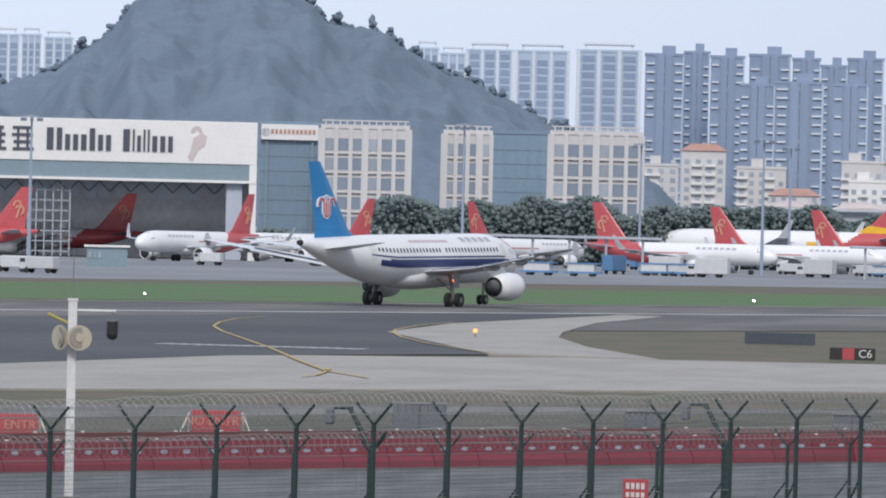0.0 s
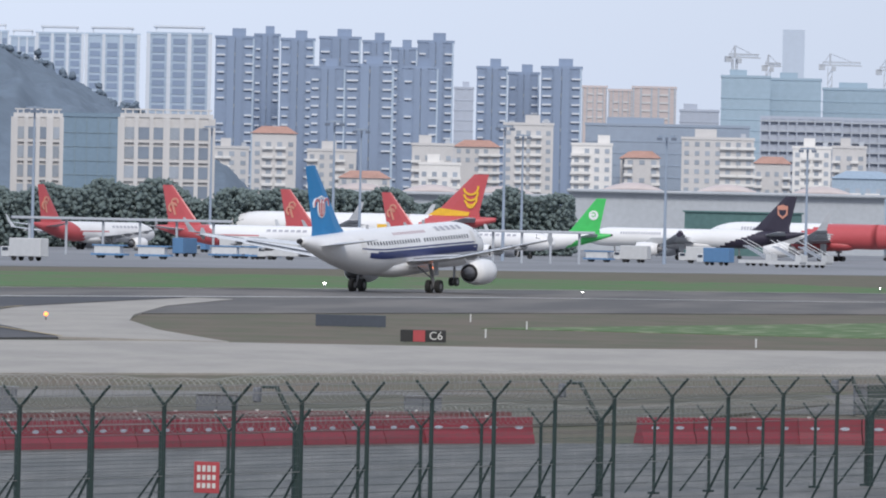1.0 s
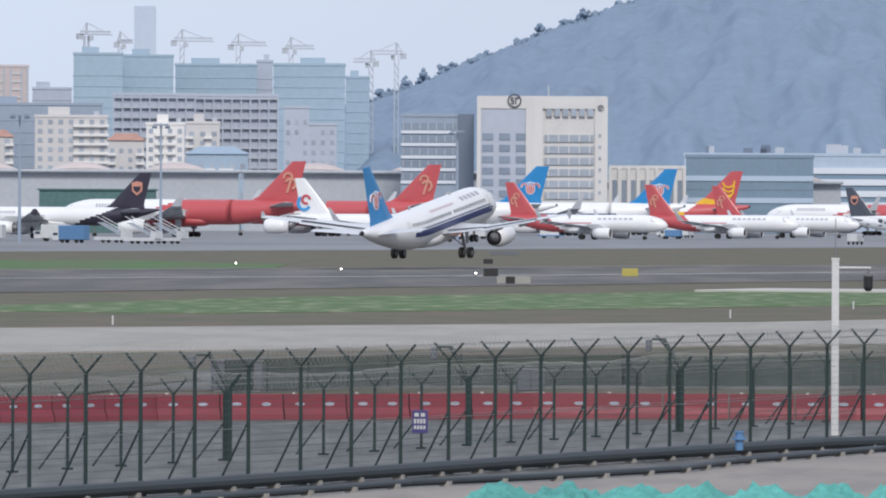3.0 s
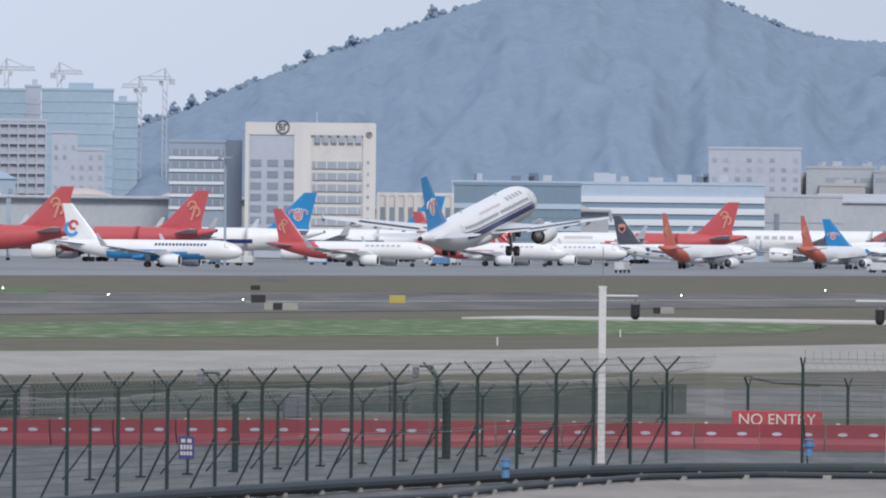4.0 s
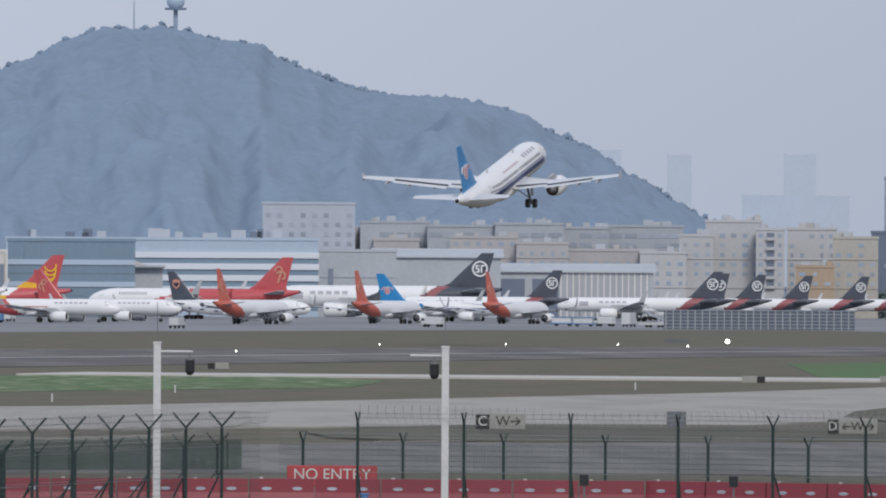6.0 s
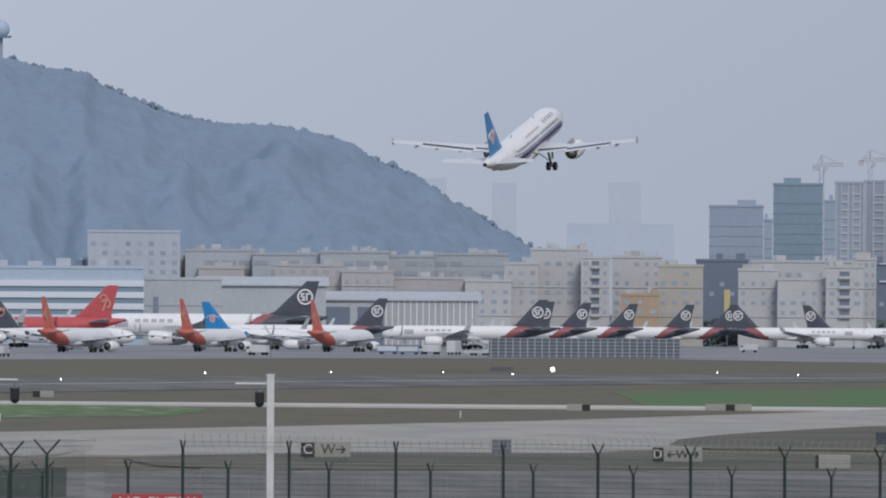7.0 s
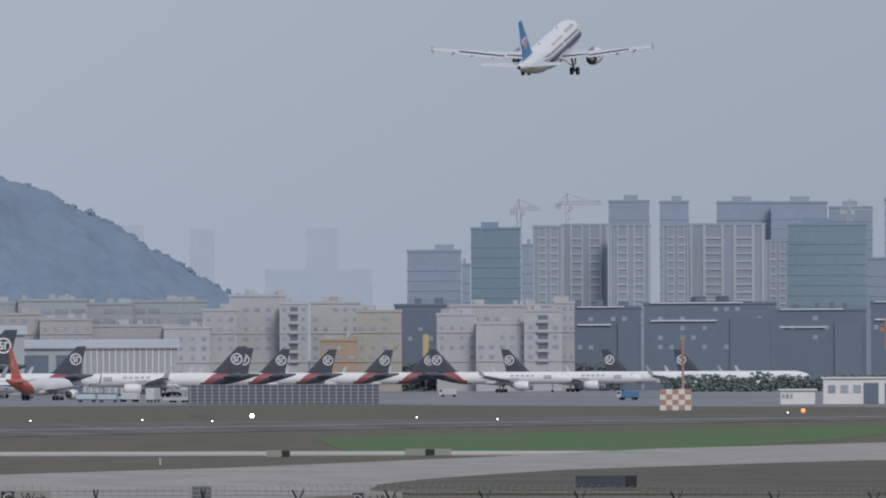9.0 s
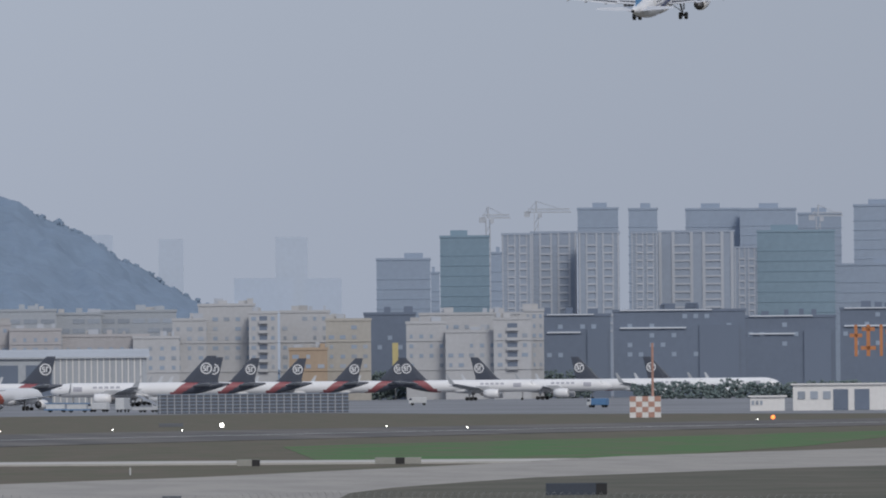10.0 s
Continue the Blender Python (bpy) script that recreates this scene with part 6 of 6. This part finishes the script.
FRONT = [(-72.6, 97.2), (-69.6, 140.2), (-67.3, 170.2), (-65.6, 221.0)]
FRONT_TURN = [(-63.8, 224.2), (-54.4, 224.8), (-35.5, 217.9)]
BACK = [(-82.5, 104.0), (-77.6, 160.0), (-74.6, 200.0), (-73.6, 244.0)]
BACK_TURN = [(-73.0, 248.0), (-58.0, 246.5), (-36.0, 241.0)]


def posts_at(path, steps):
    """Posts along a line whose spacing changes: (from, step, to) in metres."""
    out = []
    for s0, st, s1 in steps:
        out += along(path, st, s0)[:int((s1 - s0) / st) + 1]
    return out


def fence(label, path, step, fork, arm, r, coil_r, brace, seed):
    f = empty("perimeter_fence", None, label, "fence")
    for x, y, t in posts_at(path, step):
        y_post(f, x, y, t, fork, arm, r, brace)
    mesh_panels("mesh", f, path, 0.15, fork - 0.02, 0.07, 0.15, 0.007)
    if coil_r:
        coil("razor_coil", f, path, fork + coil_r * 0.9, coil_r, 0.24, 0.0042, seed)
    runs = [(0.0, z) for z in (0.25, fork * 0.5, fork - 0.05)] + [(s * arm * k, fork + arm * 0.95 * k) for s in (1, -1) for k in (0.5, 0.95)]
    for off, z in runs:
        bm = bmesh.new()
        for a, b in zip(path, path[1:]):
            d = (Vector(b) - Vector(a)).normalized() * off
            add_rod(bm, (a[0] - d.y, a[1] + d.x, z), (b[0] - d.y, b[1] + d.x, z), 0.006, seg=4)
        part("strand", bm, "wire", f)
    return f


fence("tall dark green perimeter fence with Y-shaped arms and razor wire", FRONT, ((1.618, 2.578, 73.8), (73.9, 2.931, 123.5)), 2.68, 0.355, 0.045, 0.28, True, 1)
fence("dark green perimeter fence with Y-shaped arms", FRONT_TURN, ((0.0, 2.94, 37.4),), 2.68, 0.28, 0.042, 0.23, True, 2)
fence("lower dark green inner fence with Y-shaped arms", BACK, ((2.32, 2.8, 91.8), (94.8, 3.22, 140)), 1.7, 0.34, 0.04, 0.22, True, 3)
fence("lower dark green inner fence with Y-shaped arms", BACK_TURN, ((0.75, 3.22, 40),), 1.75, 0.28, 0.045, 0, False, 4)


def floodlight_post(x, y):
    p = empty("yard_light", pose(x, y, 0.02, 0, 0, 90), "dark green post with a leaning lamp arm", "lamp", "yard lights")
    part("post", rod((0, 0, 0), (0, 0, 1.75), 0.085, seg=10), "post", p)
    part("arm", rod((0, 0, 1.7), (0, 0.5, 2.55), 0.05, seg=8), "post", p)
    part("arm", rod((0, 0, 1.7), (0, -0.3, 2.1), 0.035, seg=8), "post", p)
    part("bracket", rod((0, 0.45, 2.55), (0, 0.85, 2.55), 0.03, seg=8), "post", p)
    part("lamp_head", box((0, 0.95, 2.38), (0.2, 0.14, 0.32), bevel=0.03), "box_grey", p)


for k in (46.9, 60.95, 74.9, 89.05, 104.2, 120.5):
    x, y, t = along(BACK, 500, k)[0]
    floodlight_post(x + 0.15, y)


def fence_sign(x, y, z, w, h, material, label, rows):
    s = empty("warning_sign", pose(x, y, 0, 0, 0, math.degrees(math.atan2(-x, y)) - 18), label, "sign")
    part("board", box((0, 0, z), (w, 0.03, h), bevel=0.008), material, s)
    bm = bmesh.new()
    for zz, hh, n in rows:
        bars(bm, -w * 0.4, w * 0.4, z + h * zz - h * hh / 2, z + h * zz + h * hh / 2, n, 0.02, -0.02)
    part("lettering", bm, "sign_white", s)
    for dx in (-0.4, 0.4):
        part("tie", rod((w * dx, 0.0, z + h * 0.45), (w * dx, 0.12, z + h * 0.5), 0.01, seg=6), "wire", s)


fence_sign(-68.75, 143.0, 1.33, 0.49, 0.58, "sign_red", "red warning sign with white lettering on the fence", ((0.28, 0.2, 4), (0.0, 0.16, 4), (-0.26, 0.16, 4)))
fence_sign(-66.7, 183.4, 1.28, 0.37, 0.52, "sign_blue", "violet-blue notice with white lettering on the fence", ((0.3, 0.16, 2), (0.02, 0.2, 4), (-0.25, 0.16, 4)))


# ---------------------------------------------------------------- net fence by the perimeter road
def net_fence(path, h):
    """A low fence hung with dark green shade net, woven of close upright and level strands."""
    f = empty("net_fence", None, "low fence of dark green shade net beside the road", "fence")
    v, q = [], []
    for x, y, t in along(path, 0.06):
        c, sn, k = math.cos(t) * 0.02, math.sin(t) * 0.02, len(v)
        v += [(x - c, y - sn, 0.05), (x + c, y + sn, 0.05), (x + c, y + sn, h), (x - c, y - sn, h)]
        q.append((k, k + 1, k + 2, k + 3))
    for a, b in zip(path, path[1:]):
        for i in range(14):
            z, k = 0.05 + i * (h - 0.07) / 13, len(v)
            v += [(a[0], a[1] + 0.01, z), (b[0], b[1] + 0.01, z), (b[0], b[1] + 0.01, z + 0.02), (a[0], a[1] + 0.01, z + 0.02)]
            q.append((k, k + 1, k + 2, k + 3))
    tagged(link("net", v, q, "shade_net", f, "dark green shade net"), kind="stuff")
    for x, y, t in along(path, 3.0):
        part("post", rod((x, y + 0.06, 0), (x, y + 0.06, h + 0.05), 0.03, seg=6), "post", f)


net_fence([(-103.6, 265.9), (-102.2, 278.4), (-95.7, 283.7), (-94.4, 282.0), (-86.4, 288.7)], 1.08)


# ---------------------------------------------------------------- barriers
def barrier(m, row, material):
    if row in BARRIERS:
        return copy_thing(BARRIERS[row], m)
    b = empty("water_barrier", m, "red plastic water-filled road barrier" if row == 0 else "faded red plastic road barrier", "barrier", "road barriers")
    prof = [(-0.24, 0), (0.24, 0), (0.22, 0.16), (0.13, 0.34), (0.11, 0.74), (-0.11, 0.74), (-0.13, 0.34), (-0.22, 0.16)]
    v, f = loft([[(x, y, z) for y, z in prof] for x in (-0.94, -0.9, 0.9, 0.94)])
    part_ = link("shell", v, f, material, b)
    for dx in (-0.45, 0.45):
        ov = [(dx + 0.15 * math.cos(a), 0.45 + 0.05 * math.sin(a)) for a in [2 * math.pi * i / 12 for i in range(12)]]
        for s in (-1,):
            link("recess", [(x, s * 0.128, z) for x, z in ov] + [(x, s * 0.118, z) for x, z in ov], [tuple(range(12)) if s < 0 else tuple(range(12))[::-1]] + [(i, (i + 1) % 12, (i + 1) % 12 + 12, i + 12) for i in range(12)], "tower_rose", b)
    for dx in (-0.6,):
        part("filler_cap", rod((dx, 0, 0.74), (dx, 0, 0.78), 0.05, seg=8), "sign_white", b)
    BARRIERS[row] = b
    return b


BARRIERS = {}
LINE = [(-107.5, 118.0), (-104.5, 180.0), (-98.0, 217.0), (-91.5, 229.0), (-82.0, 237.0), (-70.0, 241.4), (-60.0, 243.6), (-38.0, 239.5)]
for x, y, t in along(LINE, 1.93, 0.5):
    az = math.degrees(math.atan2(-x, y))
    if not 22.75 < az < 23.4:
        barrier(Matrix.Translation((x, y, 0.03)) @ Matrix.Rotation(t, 4, 'Z'), 0, "barrier")
for x, y, t in along([(-113.5, 118), (-110.5, 180), (-104, 219), (-99.5, 228)], 1.93, 0.2):
    barrier(Matrix.Translation((x, y, 0.0)) @ Matrix.Rotation(t, 4, 'Z'), 1, "barrier_dark")

ne = empty("no_entry_board", pose(-69.9, 242.9, 0.02, 0, 0, 16.0), "red board with white letters NO ENTRY above the barriers", "sign")
part("board", box((0, 0, 0.8), (2.65, 0.08, 0.62), bevel=0.02), "sign_red", ne)
letters("lettering", "NO ENTRY", 0.46, Matrix.Translation((0, -0.06, 0.84)) @ pose(0, 0, 0, 90, 0, 0), "sign_white", ne)
for dx in (-1.1, 1.1):
    part("leg", rod((dx, 0.05, 0), (dx, 0.05, 0.6), 0.04, seg=8), "sign_red", ne)


def trestle_board(x, y):
    b = empty("no_entry_board", pose(x, y, 0.0, 0, 0, 27), "red board on white trestle legs with faded letters NO ENTRY", "sign", "no entry boards")
    part("board", box((0, 0, 0.55), (1.4, 0.05, 0.62), bevel=0.01), "sign_red", b)
    letters("lettering", "NO ENTRY", 0.36, Matrix.Translation((0, -0.04, 0.55)) @ pose(0, 0, 0, 90, 0, 0), "roof_red", b)
    for s in (-1, 1):
        part("leg", rod((s * 0.75, -0.05, 0.8), (s * 1.1, -0.1, 0.0), 0.025, seg=6), "sign_white", b)
        part("leg", rod((s * 0.75, 0.05, 0.8), (s * 0.8, 0.3, 0.0), 0.025, seg=6), "sign_white", b)


trestle_board(-117.2, 216.0)
trestle_board(-117.2, 204.3)
for x, y, w, h, label in ((-118.5, 231.3, 1.6, 0.85, "dark grey steel equipment cabinet"), (-116.0, 241.9, 1.3, 0.6, "dark grey steel equipment cabinet"), (-113.5, 252, 1.2, 0.5, "dark grey steel equipment cabinet"), (-104, 268, 1.7, 0.95, "weathered grey-green steel equipment cabinet"), (-95, 272, 0.9, 0.7, "weathered grey-green steel equipment cabinet")):
    c = empty("equipment_cabinet", pose(x, y, 0.0, 0, 0, 25), label, "cabinet", "equipment cabinets")
    part("body", box((0, 0, h / 2 + 0.05), (w, 0.6, h), bevel=0.03), "box_grey", c)
    part("lid", box((0, 0, h + 0.07), (w + 0.08, 0.68, 0.05)), "strut", c)
    part("plinth", box((0, 0, 0.03), (w * 0.9, 0.5, 0.06)), "kerb", c)
    part("door_seam", box((0, -0.305, h / 2 + 0.05), (0.02, 0.02, h * 0.9)), "sign_black", c)


# ---------------------------------------------------------------- camera poles, kerb pipe, net
def camera_pole(x, y, h, side, horn, base_w=0.2):
    p = empty("camera_pole", pose(x, y, 0.02, 0, 0, math.degrees(math.atan2(-x, y))), "pale square pole with a dome camera on an arm" if not horn else "pale square pole with a dome camera and horn loudspeakers", "pole", "camera poles")
    part("mast", box((0, 0, h / 2), (base_w, base_w, h), bevel=0.015), "pole", p)
    part("cap", box((0, 0, h + 0.02), (base_w * 1.15, base_w * 1.15, 0.05)), "pole", p)
    part("lightning_rod", rod((0, 0, h), (0, 0, h + 1.1), 0.012, seg=6), "strut", p)
    arm = part("arm", rod((0, 0, h - 0.22), (side * 0.95, 0, h - 0.22), 0.03, seg=8), "pole", p)
    x0 = side * (0.88 if side > 0 else 0.3)
    d = part("dome_camera", rod((x0, 0, h - 0.72), (x0, 0, h - 0.45), 0.13, seg=14), "black", p)
    bm = bmesh.new()
    bmesh.ops.create_uvsphere(bm, u_segments=14, v_segments=8, radius=0.13, matrix=Matrix.Translation((x0, 0, h - 0.73)))
    part("dome", bm, "black", d)
    part("hood", rod((x0, 0, h - 0.45), (x0, 0, h - 0.4), 0.15, seg=14), "strut", d)
    part("hanger", rod((x0, 0, h - 0.4), (x0, 0, h - 0.22), 0.025, seg=8), "strut", d)
    if horn:
        for dx, turn in ((0.12, 20), (-0.16, -70)):
            t = radians(turn)
            a = Vector((dx, -0.15, h - 0.82))
            bm = bmesh.new()
            add_rod(bm, a, a + Vector((math.sin(t) * 0.12, -math.cos(t) * 0.28, 0)), 0.06, 0.28, 18)
            hs_ = part("horn_speaker", bm, "horn", p, "beige horn loudspeaker")
            b = a + Vector((math.sin(t) * 0.12, -math.cos(t) * 0.28, 0))
            d = Vector((math.sin(t), -math.cos(t), 0))
            part("bell", rod(b + d * 0.002, b + d * 0.012, 0.23, seg=18), "horn_inside", hs_)
            part("driver", rod(b, b + d * 0.03, 0.1, seg=14), "horn", hs_)
        part("bracket", rod((-0.1, 0, h - 0.5), (-0.55, 0, h - 0.3), 0.03, seg=6), "sign_yellow", p)
    part("base_plate", box((0, 0, 0.03), (0.5, 0.5, 0.06)), "strut", p)


camera_pole(-93.4, 165.4, 4.38, 1, True)
camera_pole(-68.6, 221.3, 4.79, 1, False)
camera_pole(-61.4, 224.4, 4.71, -1, False)

for z, r, path in ((0.22, 0.15, [(-72.2, 97.2), (-69.2, 140.2), (-67.0, 170.2), (-66.2, 192.6), (-64.9, 208.1), (-63.6, 212.2), (-59.9, 215.3), (-56.3, 216.3), (-30, 212.3)]),
                   (0.16, 0.08, [(-67.0, 97.0), (-64.0, 175.3), (-62.7, 181.8), (-62.0, 187.9), (-62.8, 194.5), (-62.8, 206.5), (-60.9, 210.6), (-55.1, 211.8), (-30, 206.8)])):
    ob = empty("kerb_pipe", None, "dark grey pipe on blocks along the fence foot", "pipe")
    for a, b in zip(path, path[1:]):
        part("pipe_length", rod((*a, z), (*b, z), r, seg=10), "pipe", ob)
    for x, y, t in along(path, 2.4, 0.7):
        part("block", box((x, y, 0.08), (0.22, 0.22, 0.16)), "kerb", ob)


def dust_net():
    """A heap under a rumpled teal net."""
    n, m = 90, 14
    v = [(-57.5 + 11.0 * i / n, 160.0 + 3.0 * j / m + 4.2 * i / n, 0.07 + max(0.0, 0.5 * math.sin(math.pi * j / m) * (0.35 + 0.65 * abs(math.sin(i * 0.31 + 0.6))) + 0.2 * noise.noise((i * 0.5, j * 0.8, 3)) + 0.16 * abs(noise.noise((i * 1.3, j * 1.7, 6))))) for i in range(n + 1) for j in range(m + 1)]
    f = [(i * (m + 1) + j, (i + 1) * (m + 1) + j, (i + 1) * (m + 1) + j + 1, i * (m + 1) + j + 1) for i in range(n) for j in range(m)]
    tagged(link("dust_net", v, f, "teal_net"), "rumpled teal dust net over a heap on the pavement", "net")


dust_net()
for x, y in ((-63.2, 222.8), (-63.5, 197.1)):
    v = empty("blue_valve", pose(x, y, 0.34), "blue painted pipe valve", "valve", "pipe valves")
    part("body", rod((0, 0, 0), (0, 0, 0.42), 0.1, seg=12), "truck_blue", v)
    part("flange", rod((0, 0, 0.25), (0, 0, 0.32), 0.17, seg=14), "truck_blue", v)
    part("handwheel", rod((0, 0, 0.42), (0, 0, 0.46), 0.13, seg=14), "truck_blue", v)
for x, y in ((-61.5, 232.0), (-57.2, 232.5), (-53, 236)):
    c = empty("fence_sensor", pose(x, y + 8, 0), "small dark sensor box on a thin post", "sensor", "fence sensors")
    part("post", rod((0, 0, 0), (0, 0, 0.75), 0.03, seg=6), "strut", c)
    part("box", box((0, 0, 0.85), (0.24, 0.2, 0.32), bevel=0.02), "black", c)


def walkway(x0, y0, x1, y1, z):
    """A covered walkway on posts."""
    d = Vector((x1 - x0, y1 - y0))
    w = empty("covered_walkway", pose(x0, y0, 0.03, 0, 0, math.degrees(math.atan2(d.y, d.x))), "long pale covered walkway on posts at the apron", "walkway")
    part("roof", box((d.length / 2, 0, z), (d.length, 2.6, 0.45), bevel=0.08), "slab_grey", w)
    for i in range(6):
        part("post", rod((d.length * (i + 0.5) / 6, 0, 0), (d.length * (i + 0.5) / 6, 0, z), 0.22, seg=8), "slab_grey", w)


walkway(-649, 1273, -617, 1291, 6.0)
walkway(-600, 1330, -575, 1346, 5.4)
sb = empty("roof_lettering", pose(-431.5, 2700, 0, 0, 0, 9.0), "orange lettering high on a dusky office block", "sign")
bm = bmesh.new()
for x0, x1, z0, z1 in ((-6, -5, 12, 22), (-7.5, -3.5, 18, 19.2), (-3.6, 0.5, 20, 21.2), (-2.2, -1.0, 12, 22), (-4, 0.8, 14, 15.2), (2, 3, 12, 22), (4, 9, 19, 20.4), (4, 9, 15, 16.4), (6, 7.2, 12, 22)):
    add_box(bm, ((x0 + x1) / 2, 0, (z0 + z1) / 2 + 1), (x1 - x0, 0.4, z1 - z0))
part("lettering", bm, "sign_orange", sb)
part("bracket", box((1, 0.4, 8), (0.6, 0.4, 16)), "low_blue", sb)


dome = empty("radome", pose(-1115.26, 3622.19, 123.0), "white radar dome on a mast on the hilltop", "radar dome")
bm = bmesh.new()
bmesh.ops.create_icosphere(bm, subdivisions=3, radius=4.0, matrix=Matrix.Translation((0, 0, 13.4)))
part("shell", bm, "tower_pale", dome)
part("mast", rod((0, 0, 0), (0, 0, 10.2), 1.0, seg=8), "tower_grey", dome)
part("platform", rod((0, 0, 9.6), (0, 0, 10.4), 4.6, 5.0, seg=16), "tower_grey", dome)
ant = empty("hilltop_antenna", pose(-1132.77, 3616.76, 121.0), "thin grey antenna mast on the hilltop", "antenna")
part("mast", rod((0, 0, 0), (0, 0, 22), 0.35, 0.15, 6), "tower_grey", ant)
part("crossarm", rod((-2, 0, 17), (2, 0, 17), 0.15, seg=6), "tower_grey", ant)

banner = empty("banner_sign", pose(-616.0, 2833.8, 0.0, 0, 0, 12.3), "tall narrow yellow banner on a post among the trees", "sign")
part("panel", box((0, 0, 13.6), (2.0, 0.2, 11.4), bevel=0.05), "sign_ochre", banner)
part("post", rod((0, 0.15, 0), (0, 0.15, 19.4), 0.12, seg=8), "strut", banner)


# ---------------------------------------------------------------- what moves
# seconds, x, y, z of the wheels, pitch, bank, heading
FLIGHT = [
    (0.0, -324.8, 632.3, 0.05, 0.8, 0, 0.2),
    (1.0, -318.6, 700.9, 0.05, 2.6, -0.3, 0.3),
    (2.0, -312.9, 773.3, 0.05, 5.1, -0.6, 0.4),
    (2.5, -309.9, 809.9, 0.3, 6.5, -0.8, 0.6),
    (3.2, -305.2, 861.3, 1.6, 8.1, -0.7, 0.8),
    (4.5, -296.0, 956.9, 6.7, 10.8, -0.3, 1.2),
    (5.5, -287.8, 1028.3, 13.5, 12.6, -0.5, 1.4),
    (7.0, -274.2, 1132.1, 27.4, 13.9, -0.3, 1.4),
    (8.0, -265.6, 1202.3, 38.7, 14.0, -0.2, 1.5),
    (9.0, -257.6, 1274.7, 51.2, 13.8, 0, 1.7),
    (9.5, -253.7, 1313.1, 57.4, 13.5, 0, 1.7),
    (10.0, -250.1, 1352.5, 63.7, 13.5, 0, 1.7),
]


def motions():
    walk(hero, [(t, pose(x, y, z, pitch, bank, -heading)) for t, x, y, z, pitch, bank, heading in FLIGHT])


motions()
